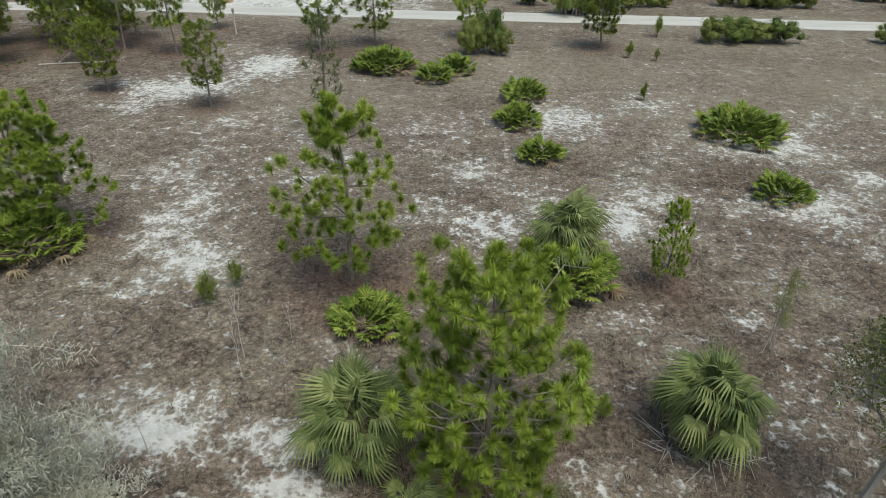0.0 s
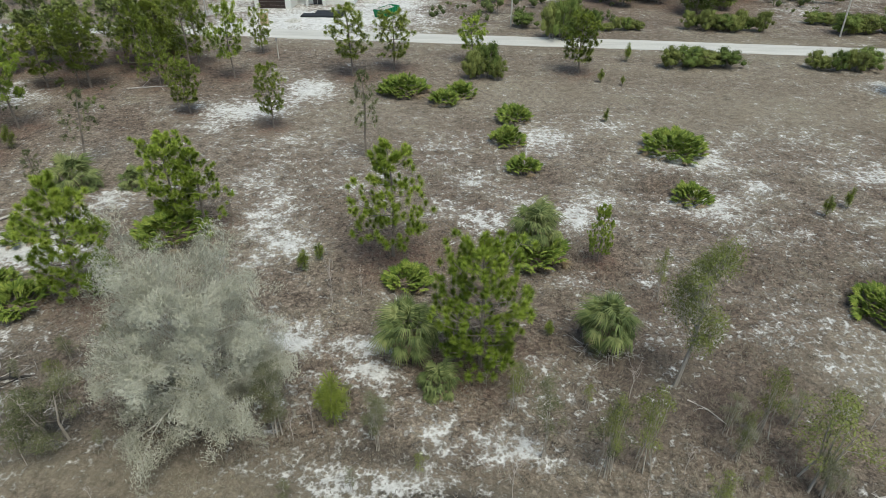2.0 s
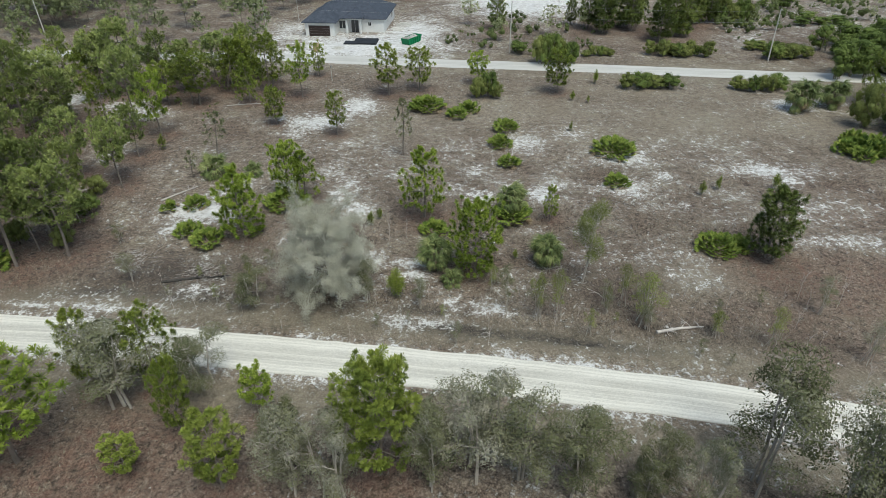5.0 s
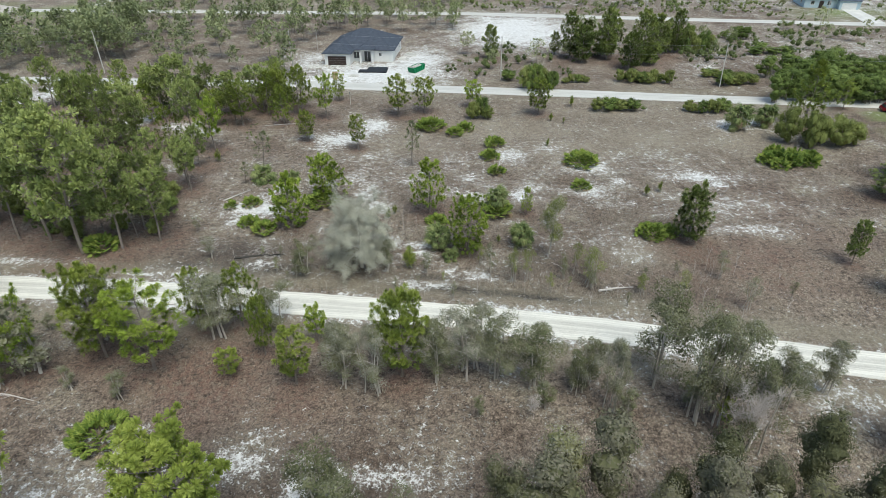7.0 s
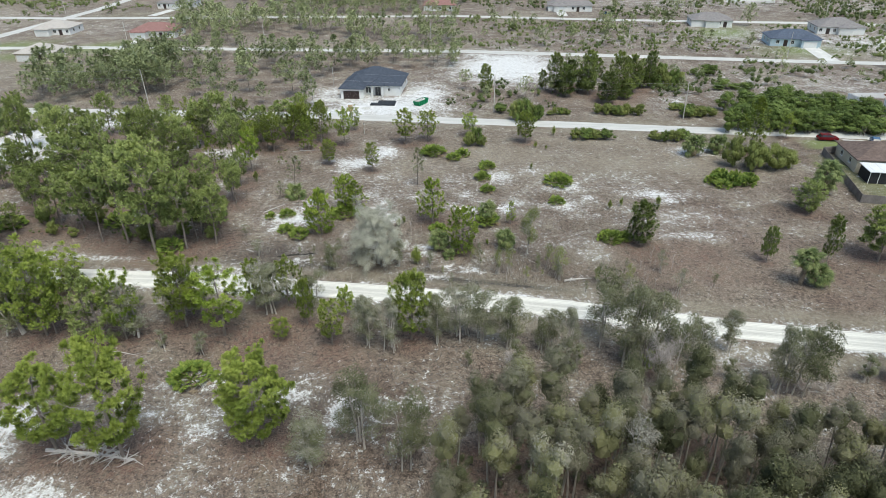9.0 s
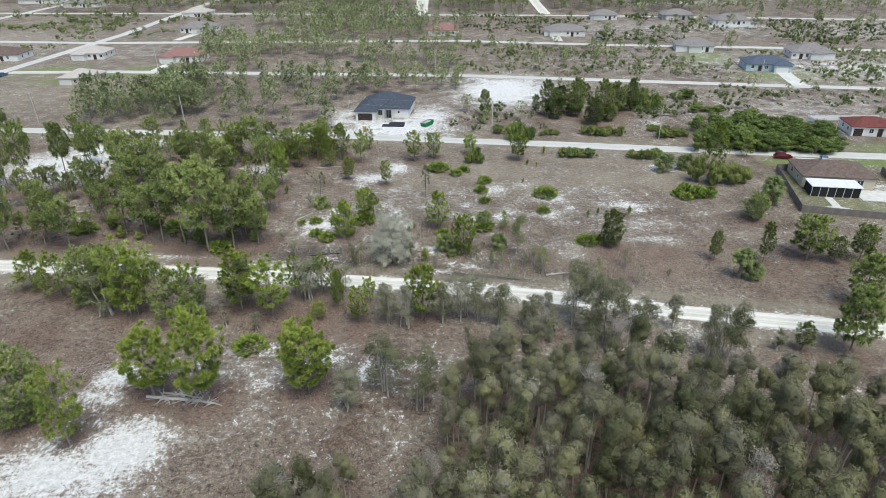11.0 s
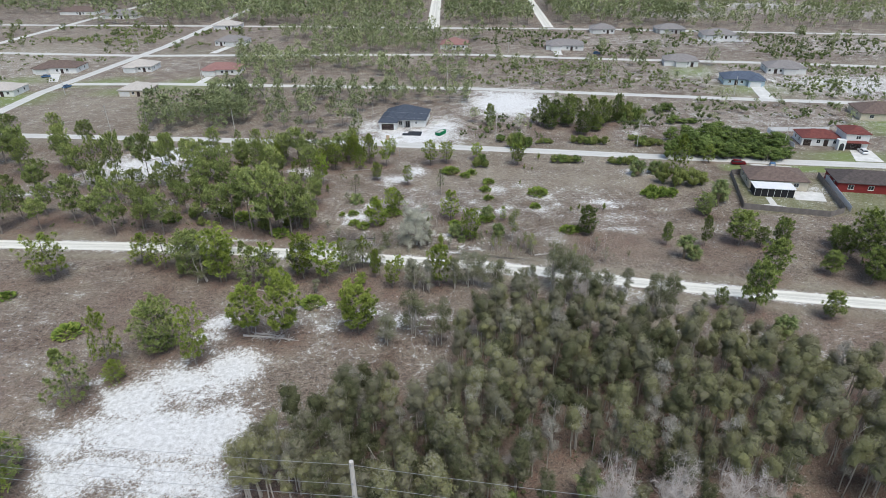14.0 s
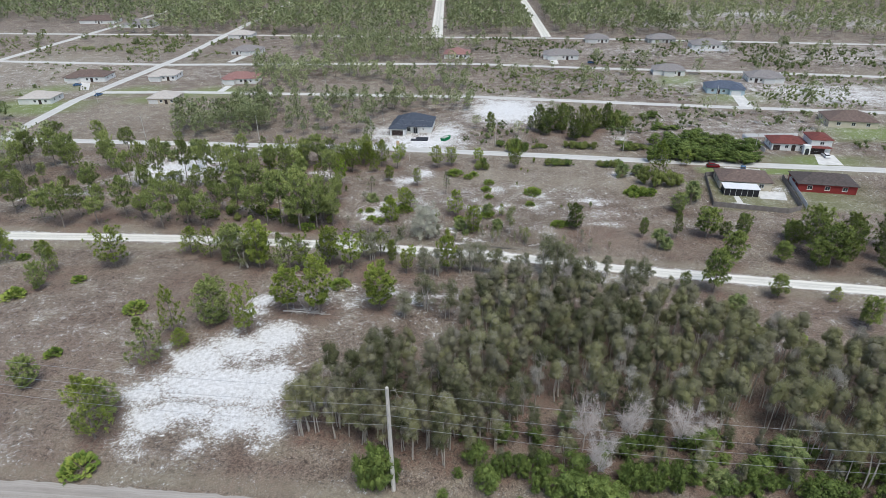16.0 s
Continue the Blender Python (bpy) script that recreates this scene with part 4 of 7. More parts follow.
PINE_FIELD_A = [
    (-7.4, 10.2, 9.3, 6.9), (-1.4, -1.1, 8.2, 5.8), (-24.6, 13.8, 7.6, 4.9), (-22.5, 13.8, 6.9, 4.9), 
    (-27.4, 4.8, 8.9, 6), (29.4, 3.4, 8.1, 5.7), (7.2, 10.1, 4.8, 2.5), (-12.7, 9.5, 1.4, 1.2), 
    (-8.9, -5.5, 3.2, 1.2), (-13.5, 8.1, 1.7, 0.8), (2.8, 1.8, 1.1, 1), (26.6, 17.2, 1.8, 1), 
    (29.2, 18.8, 1.8, 1), (36.3, 19.2, 2.1, 1.4), (19.8, 60.2, 2.4, 1.2), (12.8, 37.3, 1.5, 0.9), 
    (17.1, 49.9, 1.2, 1), (14.6, 51, 1.6, 1), (12.3, 54.6, 7.4, 5.5), (-1.6, 58.8, 5.9, 4.7), 
    (-17.2, 52.7, 8.6, 6), (-12, 55.2, 7.5, 6.1), (-33.2, 38.3, 5.7, 4), (-32.2, 50.9, 8.9, 4.9), (-22.6, 34.2, 6.6, 3.9)]
PINE_FIELD_B = [
    (-38.5, 52.8, 10.1, 6), (-44.9, 57.2, 7.7, 5.2), (-49.6, 33.1, 9.5, 5.2), (-58, 33.8, 8.8, 6.1), 
    (-68.6, 36.9, 11.1, 9.9), (-78.8, 41.5, 8.4, 5.6), (-48.7, 46.6, 9, 6.8), (-54.1, 46.4, 7.2, 5.8), 
    (-46.9, 27.9, 2.4, 2.9), (-47.8, 7, 5.5, 4.6), (64.8, 49.8, 12.9, 8), (77.5, 60.3, 6.5, 5), 
    (64.1, 17.8, 6.2, 5.7)]
THIN_PINE = [
    (-11.8, 27.4, 8.7, 3.2), (-37.5, 24.5, 7.4, 3.6), (-39, 19.1, 4.1, 1.9), 
    (-48.9, 0.9, 9.8, 2.5)]
PINE_WEST_A = [
    (-151.5, 3.1, 14.4, 9.3), (-129.2, -5.7, 14.6, 10.6), (-166.8, 21.4, 11.2, 10.1), (-171, 39.6, 15.6, 9.7), 
    (-153.2, 36.5, 15.8, 10.6), (-166.2, 46.1, 15.2, 10), (-136.7, 22.2, 10.5, 9), (-140.4, 41.4, 12.3, 8.6), 
    (-123.9, 25.5, 13.7, 8.1), (-118.9, -4.3, 9.6, 8), (-113.3, 2.4, 13.6, 9.1), (-118.8, 25.8, 16.8, 6.1), 
    (-112, 24.7, 18.3, 6), (-104.8, 29.3, 16.9, 5.7), (-95.5, 27.2, 17.7, 7), (-97.4, -4.9, 16, 8.8), 
    (-91.2, -0.5, 10.6, 8), (-84.1, -4.1, 11.4, 8.8), (-102.5, 13.4, 8.2, 7.6), (-88.4, 27.6, 15.3, 8), 
    (-83.5, 20.3, 12.3, 8.8), (-77.5, 23.1, 11.4, 8.9), (-71.6, 3.7, 11.3, 9), (-65.7, -0.1, 13, 8.9)]
PINE_WEST_B = [
    (-61, -0.6, 16.9, 10.6), (-54.4, -3.4, 19.9, 13), (-49.5, -1.9, 14.1, 9.6), (-45.1, 0.3, 10.5, 7.9), 
    (-62.8, 51.3, 12.6, 8.7), (-66.9, 49.9, 10.8, 8.7), (-53.2, 53.1, 8.9, 8.8), (-47.2, 56, 9.6, 8.8), 
    (-98.7, 43.8, 10.5, 8.6), (-109.1, 46.2, 8.6, 8.7), (-137.3, -3.4, 10.7, 8.1), (-128.1, 1.5, 10.8, 7.3), 
    (-87.3, 35.8, 10.8, 8.3), (-69, 31.4, 14.4, 7.1), (-78.7, 42, 10.6, 8.5), (-106.3, -0.2, 9.1, 7.2)]
PINE_SOUTH_A = [
    (-99.3, -28.9, 12.5, 9.7), (-114.7, -35.5, 11.1, 5.3), (-81.6, -19.8, 8.3, 7.3), (-74.9, -21.8, 9.8, 7.2), 
    (-68.3, -23.7, 10.6, 7.9), (-59, -27.2, 14.2, 8.5), (-50, -28.2, 10.7, 7.7), (-39.9, -24.4, 11.3, 7), 
    (-33.8, -25.9, 10.5, 8.5), (-132.5, -27.8, 10.1, 7.2), (-68.1, -58.6, 13.3, 6.5), (-60.5, -53.6, 11.6, 8.7), 
    (-51.7, -57.1, 13, 5.9), (-44.8, -47.7, 11.8, 8.3), (-36.9, -48.3, 15.6, 8.8), (-22.6, -45.2, 11.6, 8.3), 
    (-68.9, -69.1, 12.3, 8), (-64.6, -62.7, 4.6, 5.1), (-67.9, -91.1, 15, 9.4), (-90.4, -78, 6.8, 5.3), 
    (-57.9, -26.8, 12.9, 5.6), (-52.7, -26.5, 11.1, 5.6), (-47.2, -27.5, 10.2, 6.3), (-31.5, -19.2, 8.1, 3.8)]
PINE_SOUTH_B = [
    (-26.9, -18.3, 7.9, 4.7), (-22.9, -23, 7.2, 2.8), (-17.6, -20.7, 4.9, 2.9), (-18.3, -27.3, 7, 4.6), 
    (-25.6, -26.4, 3.4, 3.1), (-7.6, -25.6, 10.1, 6.2), (23.1, -31.1, 3.6, 1.8)]
PINE_EAST = [
    (67.4, -0.9, 9.8, 8.7), (58.5, -2.3, 8.8, 3.5), (48.9, -2.1, 6.5, 3.2), (77.5, -1.1, 8.2, 5.6), (69.5, -17.5, 10.2, 7.5),
    (60.5, -31.7, 11.8, 7.9), (53.5, -31.2, 5.2, 3.8), (75.6, -33.5, 6.3, 6.0), (88.7, -34.5, 4.2, 3.5), (91.1, -45.5, 8.0, 6.5),
    (93.2, -9.5, 14.5, 10.6), (95.2, -17.0, 12.5, 10.1), (91.5, -0.2, 6.1, 6.2), (91.3, -18.4, 8.8, 7.8), (107.4, -3.1, 10.0, 8.0),
    (83.7, -14.8, 6.1, 5.7), (89.3, -6.8, 8.5, 6.6), (99.1, -15.6, 10.1, 8.4), (103.5, -11.0, 11.0, 8.0), (111.0, -12.0, 10.5, 8.0),
    (97.5, -3.0, 9.0, 7.0), (108.5, -20.0, 9.0, 7.5), (72.5, -1.5, 5.5, 5.0), (116.0, -5.0, 11.0, 8.5)]
PINE_CLUMP = [
    (24.2, 101.1, 12.4, 6.9), (20.5, 104.8, 6.4, 3.8), (26.9, 96.6, 9.8, 6.8), (33.8, 99.2, 13.7, 6.8), (33.0, 103.0, 8.1, 6.9),
    (38.3, 89.9, 9.6, 7.7), (42.2, 94.4, 14.3, 7.8), (47.7, 102.2, 11.9, 8.0), (50.8, 107.8, 7.1, 7.0), (54.3, 108.0, 11.7, 5.8),
    (39.0, 115.5, 8.0, 6.0), (44.4, 94.5, 6.1, 6.7), (2.6, 99.5, 9.2, 5.3), (29.5, 108.0, 9.0, 6.0)]
SABAL = [
    (-141.5, 64.5, 5.2, 3.8), (-130.0, 63.2, 4.8, 5.9), (-123.1, 55.6, 3.4, 5.1), (-118.0, 66.2, 4.2, 6.4), (-63.6, 60.5, 6.0, 5.5), (-44.1, 61.1, 5.3, 4.8),
    (2.8, 11.2, 5.6, 4.4), (5.9, 0.9, 4.5, 4.1), (-3.7, -2.8, 2.1, 2.8), (57, 49.3, 4, 5.2), 
    (52.4, 60.1, 2.5, 3.6), (-36.1, 20.1, 3.1, 4.9), (-5.5, -0.1, 4.3, 4.1), (-31.2, 20.4, 2.9, 3), 
    (69.3, 23.5, 8.1, 6.1), (71, 26.7, 5.5, 5.7), (51, 47.4, 4.4, 6), (51.6, -8.7, 6.2, 4.8), 
    (54.0, -9.0, 5.6, 4.3), (18.6, -84.9, 6.4, 4.7), (54.9, -90.6, 7, 6), (63.1, -40.4, 5.9, 5.5), 
    (43.4, -94.3, 2.9, 5.7)]
PALMETTO_A = [
    (2.9, 37.4, 2.3, 3.9), (1.7, 31.3, 2.3, 3.7), (2.9, 24.9, 1.7, 3.1), (17.9, 29.6, 3.7, 7.2), 
    (16.7, 19.6, 2.4, 3.3), (-10, 46.2, 3.6, 7.1), (-4.9, 42.6, 1.6, 3.7), (-2.9, 45.2, 1.8, 3.7), 
    (24.8, 4.8, 2.9, 5.5), (-6.1, 6.7, 2, 3.2), (-24.5, 12.5, 2.9, 6.6), (-35.5, 11.6, 2.3, 3.1), 
    (-38.5, 10.5, 1.7, 1.7), (-31, 3.4, 2.5, 3.8), (-33.9, 5.1, 1.5, 3.2), (2.7, 10.1, 2.5, 4.6), 
    (27, 4.9, 2.2, 3.1), (-63.5, 20.7, 2.5, 3.1), (54.2, 31.8, 5.1, 13.5), (-34.8, -35.1, 5, 6.5), 
    (-66.3, 7.1, 3.5, 6.4), (-86.6, 5, 3.5, 6.4)]
PALMETTO_B = [
    (-52.7, -2.1, 2.8, 5.9), (-66.4, -98.6, 5.9, 7.4), (-117, -45.6, 7.5, 6.5), (-82.7, -49.3, 8.1, 6.7), 
    (-91.6, -67.9, 3.5, 4.4), (-105, -36.9, 3.8, 4.5), (73.3, -50.7, 4.6, 5.1), (64.4, -48, 3.9, 5.2), 
    (-26.3, 5.5, 0.8, 1.5), (-31, 12.3, 2.2, 3)]
SHRUB_A = [
    (28.7, 57.4, 4, 10.6), (47.3, 56.8, 3.4, 7.5), (51.2, 57.6, 3, 4), (-0.1, 51.3, 4.4, 5.9), 
    (7.1, 79.2, 2.9, 4.8), (37.2, 78.2, 4, 8.7), (61.7, 77, 3.9, 10.3), (14.2, 73.4, 5, 6.8), 
    (23.3, 77.7, 1.7, 5.8), (38.9, 80.3, 2.3, 7.1), (75, 81.5, 2.9, 8.2), (57.8, 83, 2.3, 7.2), 
    (63.8, 38.5, 8.1, 14.8), (70.7, 64.3, 8.8, 17.4), (81.3, 66.1, 7.7, 17.5), (90.7, 65.1, 7.3, 17.4), 
    (100, 64.1, 7, 15.8), (60.2, 107.9, 6.2, 10.8), (77, 122.9, 4.4, 9), (80.4, 105.2, 4.4, 14.2), 
    (59.9, 120.8, 4.9, 6.8), (65.0, 118.4, 3.9, 7.2), (87.7, 87.3, 6.5, 11.4), (41.8, 77.7, 4, 7.9), (94.1, 82.1, 5.6, 14.2)]
SHRUB_B = [
    (106.5, 82.5, 4.8, 14.2), (13.3, 71.6, 6.2, 6.9), (-14.1, -98.8, 9.7, 7.1), (8.6, -95.4, 6.6, 6.7), 
    (14.6, -98.5, 6.5, 5.6), (34.1, -96.5, 6.5, 5.6), (28.6, -96.9, 7.7, 5.6), (50.1, -94.7, 5.2, 6.6), 
    (58.8, -95.5, 4.8, 6.5), (21.1, -98, 5.2, 4.7), (39.2, -94.4, 5.2, 4.7), (4.3, -98.1, 5.9, 4.2), 
    (65.5, -92.5, 3.9, 5.7), (45.1, -96.2, 3.9, 5.6), (13, -93.9, 6, 4.8), (33.3, -87.3, 5.4, 5)]
YOUNG_MEL_A = [
    (9.9, -2.3, 8.8, 3.1), (1.7, -7.4, 5.6, 1.6), (4.4, -7.9, 4.6, 1.8), (6.3, -7.5, 5.3, 1.8), 
    (10.8, -7, 2.8, 1.1), (14.2, -8.2, 5.7, 3.9), (24.6, -10.8, 4.2, 1.7), (30.6, -6.5, 4.5, 2.1), 
    (31.8, -12.5, 4.6, 1.9), (-22.2, -7.3, 4.6, 5.2), (-11.7, -6.1, 5.1, 1.6), (12.6, -5.6, 4.6, 1.6), 
    (-35.9, -3.8, 3.8, 2.3), (-40.7, 3, 2.6, 2.5), (20.1, -9.8, 2.9, 1.5), (-16.9, -5.2, 2.7, 1.7), 
    (-6.8, -6.1, 3, 1.4), (0.3, -4.4, 3.4, 1.1), (-6.5, -6.9, 3.9, 1.3), (14.5, -4.9, 2.6, 3.2), 
    (10.9, -7, 3.2, 0.7), (14.2, -9, 2.7, 1.5), (0.8, -2.8, 2.1, 1.2), (4.4, -8.1, 5.3, 1.1)]
YOUNG_MEL_B = [
    (-24.8, -1.5, 2.1, 2), (-23, -0.4, 2.1, 1.7), (10.2, 5.7, 4, 0.9)]
SAPLING = [
    (-10.8, 3.8, 2.9, 0.6), (-12.7, -0.2, 3.1, 0.6), (-23.2, -8.6, 3.6, 0.5), (-19.9, -5.8, 2.7, 0.6), 
    (29.6, -4, 4, 0.7), (32.8, -5.1, 4.2, 0.6), (23.2, -10, 2.6, 0.6), (-10.9, 4.6, 4.2, 0.5), 
    (-9.1, 5.3, 2.7, 0.4), (-1.1, -2.8, 1.7, 0.3), (-5.8, -5.8, 2.4, 0.4), (-9.9, -6.1, 2.6, 0.4), 
    (-12.8, -4.5, 1.7, 0.3)]
ROAD_MEL_A = [
    (-0.6, -25.2, 8.8, 4.7), (1.8, -25.1, 9.2, 4.3), (6, -27.3, 8.2, 4.2), (12.9, -29.3, 8.5, 2.6), 
    (17.9, -25.5, 11.7, 5), (19.9, -30.7, 13.3, 4.4), (22.6, -30, 12.2, 4.4), (24.8, -34.1, 11.1, 3.5), 
    (35, -25.9, 6.9, 2.6), (38.6, -33.4, 9.9, 3.5), (40.3, -34.3, 11, 4.1), (-12.9, -27.1, 8.3, 3.9), 
    (-10.4, -28.2, 8.2, 3.4), (-22.8, -18.1, 6, 3.8), (-28.8, -21.2, 8.7, 5), (-42.1, -21.9, 8.7, 5.8), 
    (45.2, -27.7, 5.5, 2.6), (29.5, -28.5, 7.2, 3), (-3.6, -26.6, 8.3, 3.1), (-45.9, -26.2, 8.5, 4.8), 
    (-63.5, -27, 8.5, 5.6), (-63.7, -23, 6.8, 4.2), (11, -25.9, 6.1, 2.3), (-11.3, -45.1, 10.2, 4.7)]
ROAD_MEL_B = [
    (-16.8, -48.5, 7.4, 4.2), (10.1, -27.1, 5.6, 2.3), (-5.9, -48, 11.1, 3.6)]
BARE = [
    (21.3, -88.1, 13.1, 6.1), (22.7, -95.8, 13.5, 4.3), (29.3, -87.6, 13.1, 6.1), (38.3, -86.9, 11.6, 7.1), 
    (60.6, -79.8, 9.5, 7.3), (44.1, -83.8, 6.1, 4.1), (8.3, -81.3, 7.6, 4.3), (23.4, -34.2, 9.9, 3.1), 
    (43.7, -34.2, 3.5, 0.8), (5.5, -30.9, 3.2, 1.1)]


# ---- the plants in their places: x, y, reach of the top, spread ----
rng = random.Random(7)
# bare stem, spread, whorls, limbs, twigs, taper, gaps, fullness low down, rounded top
PINE_FORMS = ((0.18, 0.8, 9, 5, 5, 1.1, 0.14, 0.66, 0), (0.1, 0.74, 10, 6, 6, 0.3, 0.03, 0.9, 1), (0.2, 0.72, 9, 5, 5, 0.5, 0.1, 0.8, 1), (0.14, 0.66, 9, 5, 4, 0.7, 0.1, 0.8, 0), (0.12, 0.74, 10, 5, 5, 0.8, 0.08, 0.7, 0))
IN_GRASS = "bushy green slash pine with brushes of long needles in dry grass"
NEAR_PINES = Kind([make_pine(1 + k, b, w, ti, ar, 190, tw, 0.044, IN_GRASS, "slash pines in the clearing", sharp=sh, blade=0.0019, skip=sk, full=fu, high=hi, needle_mat=LIT_NEEDLES) for k, (b, w, ti, ar, tw, sh, sk, fu, hi) in enumerate(PINE_FORMS)])
FIELD_PINES = Kind([make_pine(11 + k, b, w, ti - 1, ar, 34, tw - 1, 0.046, IN_GRASS, "slash pines in the clearing", sharp=sh, blade=0.0058, skip=sk, full=fu, high=hi, needle_mat=MATURE_NEEDLES if k % 2 else NEEDLES) for k, (b, w, ti, ar, tw, sh, sk, fu, hi) in enumerate(PINE_FORMS)])
MIDDLE_PINES = Kind([make_pine(21 + k, b + 0.14, w, ti - 2, ar, 84, tw, 0.043, "bushy slash pine with round brushes of long green needles", "slash pines in the clearing", sharp=sh, blade=0.0031, skip=sk + 0.08, full=fu, high=1, needle_mat=LIT_NEEDLES if k == 1 else NEEDLES) for k, (b, w, ti, ar, tw, sh, sk, fu, hi) in enumerate(PINE_FORMS[1:])])
SEEDLINGS = Kind([make_seedling(31 + k, "small bright green young slash pine in dry grass", "young pines in the clearing") for k in range(3)])
THIN_PINES = Kind([make_pine(41 + k, 0.4, 0.42, 7, 3, 18, 3, 0.045, "thin sparse grey-green pine with a bare stem", "sparse pines", PALE_NEEDLES, 0.12, blade=0.005, skip=0.25) for k in range(2)])
TALL_PINES = Kind([make_pine(51 + k, 0.36 + 0.05 * k, 0.72, 7, 6, 32, 6, 0.042, "tall slash pine with a bare lower trunk and open green crown", "pines along the roads", high=1, blade=0.0062, needle_mat=MATURE_NEEDLES, skip=0.14) for k in range(5)])
BLACK_PINES = Kind([make_pine(61 + k, 0.12, 0.7, 9, 6, 36, 5, 0.05, "dense dark green pine in the clump by the street", "pine clump across the street", high=1, blade=0.0062, needle_mat=DARK_NEEDLES, skip=0.05) for k in range(3)])
ROUND_PINES = Kind([make_pine(65 + k, 0.25, 0.8, 8, 6, 36, 5, 0.048, "round-crowned green pine with a bare lower trunk", "pines near the fenced yards", high=1, blade=0.0062, needle_mat=DARK_NEEDLES, skip=0.05) for k in range(3)])
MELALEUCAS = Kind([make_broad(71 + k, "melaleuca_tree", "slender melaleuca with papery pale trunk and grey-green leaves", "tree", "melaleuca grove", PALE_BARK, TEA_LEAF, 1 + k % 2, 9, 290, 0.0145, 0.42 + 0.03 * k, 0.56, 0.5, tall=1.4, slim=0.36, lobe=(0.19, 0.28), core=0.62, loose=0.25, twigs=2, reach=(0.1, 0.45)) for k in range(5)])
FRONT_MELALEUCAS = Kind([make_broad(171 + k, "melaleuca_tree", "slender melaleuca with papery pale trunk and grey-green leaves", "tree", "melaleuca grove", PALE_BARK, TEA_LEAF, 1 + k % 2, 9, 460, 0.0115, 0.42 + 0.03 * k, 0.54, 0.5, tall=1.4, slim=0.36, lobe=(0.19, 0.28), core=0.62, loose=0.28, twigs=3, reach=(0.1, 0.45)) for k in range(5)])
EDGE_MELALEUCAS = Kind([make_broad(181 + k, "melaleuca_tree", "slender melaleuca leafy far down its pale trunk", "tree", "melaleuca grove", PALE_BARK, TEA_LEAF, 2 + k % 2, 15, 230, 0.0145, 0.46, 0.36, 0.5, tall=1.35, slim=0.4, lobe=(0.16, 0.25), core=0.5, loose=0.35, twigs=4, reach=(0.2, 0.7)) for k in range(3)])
ASH_MELALEUCAS = Kind([make_broad(191 + k, "ash_grey_tree", "thin melaleuca with sparse ash-grey dying leaves", "tree", "ash-grey trees in the grove", PALE_BARK, ASH_LEAF, 1 + k, 13, 170, 0.012, 0.42, 0.45, 0.5, tall=1.4, slim=0.36, lobe=(0.15, 0.24), loose=0.7, twigs=12, reach=(0.2, 0.7)) for k in range(2)])
ROADSIDE_MELALEUCAS = Kind([make_broad(76 + k, "melaleuca_tree", "grey-green melaleuca with several pale stems beside the dirt road", "tree", "roadside melaleucas", PALE_BARK, ROAD_LEAF, 3 + k, 20, 150, 0.018, 0.55, 0.2, 0.2, tall=1.1, slim=0.36, core=0.4, loose=0.55, twigs=4) for k in range(3)])
CLOSE_MELALEUCAS = Kind([make_broad(176 + k, "melaleuca_tree", "grey-green melaleuca with several pale stems beside the dirt road", "tree", "roadside melaleucas", PALE_BARK, ROAD_LEAF, 3 + k, 24, 420, 0.0125, 0.55, 0.22, 0.25, tall=1.15, slim=0.34, loose=0.6, twigs=16) for k in range(3)])
YOUNG_MELALEUCAS = Kind([make_broad(81 + k, "melaleuca_sapling", "sparse young melaleuca with thin pale stems beside the dirt road", "tree", "young melaleucas", PALE_BARK, [ROAD_LEAF, ROAD_LEAF, OLIVE_LEAF][k], 3 + k, 18, 150, 0.0125, 0.5, 0.3, thick=0.008) for k in range(3)])
LEANING_TREE = Kind([make_broad(89, "leaning_tree", "half-dead leaning tree with pale trunk and sparse olive leaves", "tree", "", PALE_BARK, OLIVE_LEAF, 1, 30, 300, 0.0105, 0.5, 0.34, 0.3, thick=0.016, tall=1.5, slim=0.3, loose=0.9, twigs=14)])
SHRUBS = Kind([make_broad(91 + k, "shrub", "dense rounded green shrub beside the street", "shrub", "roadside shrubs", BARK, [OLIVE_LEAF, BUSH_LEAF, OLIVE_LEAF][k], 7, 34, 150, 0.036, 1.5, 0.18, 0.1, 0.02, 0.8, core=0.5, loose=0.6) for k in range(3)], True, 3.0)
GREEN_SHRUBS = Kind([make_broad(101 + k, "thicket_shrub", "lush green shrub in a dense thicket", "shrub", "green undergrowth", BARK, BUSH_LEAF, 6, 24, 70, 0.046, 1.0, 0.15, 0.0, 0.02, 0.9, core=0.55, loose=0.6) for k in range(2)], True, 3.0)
SAPLINGS = Kind([make_twiggy(111 + k, "dead_sapling", "thin bare pale dead sapling standing in dry grass", "dead saplings", WHITE_BARK, None, 0.3, 6, 4, 4, 0.1, 0.0075, 0.25, 0.12) for k in range(2)])
BARE_TREES = Kind([make_twiggy(121 + k, "bare_tree", "leafless whitish tree with fine dense twigs", "bare white trees", WHITE_BARK, None, 0.8, 14, 12, 16, -0.1, 0.013, 0.25, 0.075) for k in range(2)])
SNAGS = Kind([make_twiggy(125 + k, "dying_tree", "grey dying tree with thin bare twigs in the grove", "dying trees in the grove", PALE_BARK, GREY_LEAF if k else None, 0.4, 6, 4, 5, 0.1, 0.013, 0.35) for k in range(2)])
SMALL_PALMETTO = Kind([make_palmetto(131 + k, 1.8, 42, "small saw palmetto with stiff fan leaves on sand", "saw palmettos") for k in range(2)], False)
MID_PALMETTO = Kind([make_palmetto(141 + k, 3.2, 96, "saw palmetto clump with yellow-green fan leaves", "saw palmettos") for k in range(2)], False)
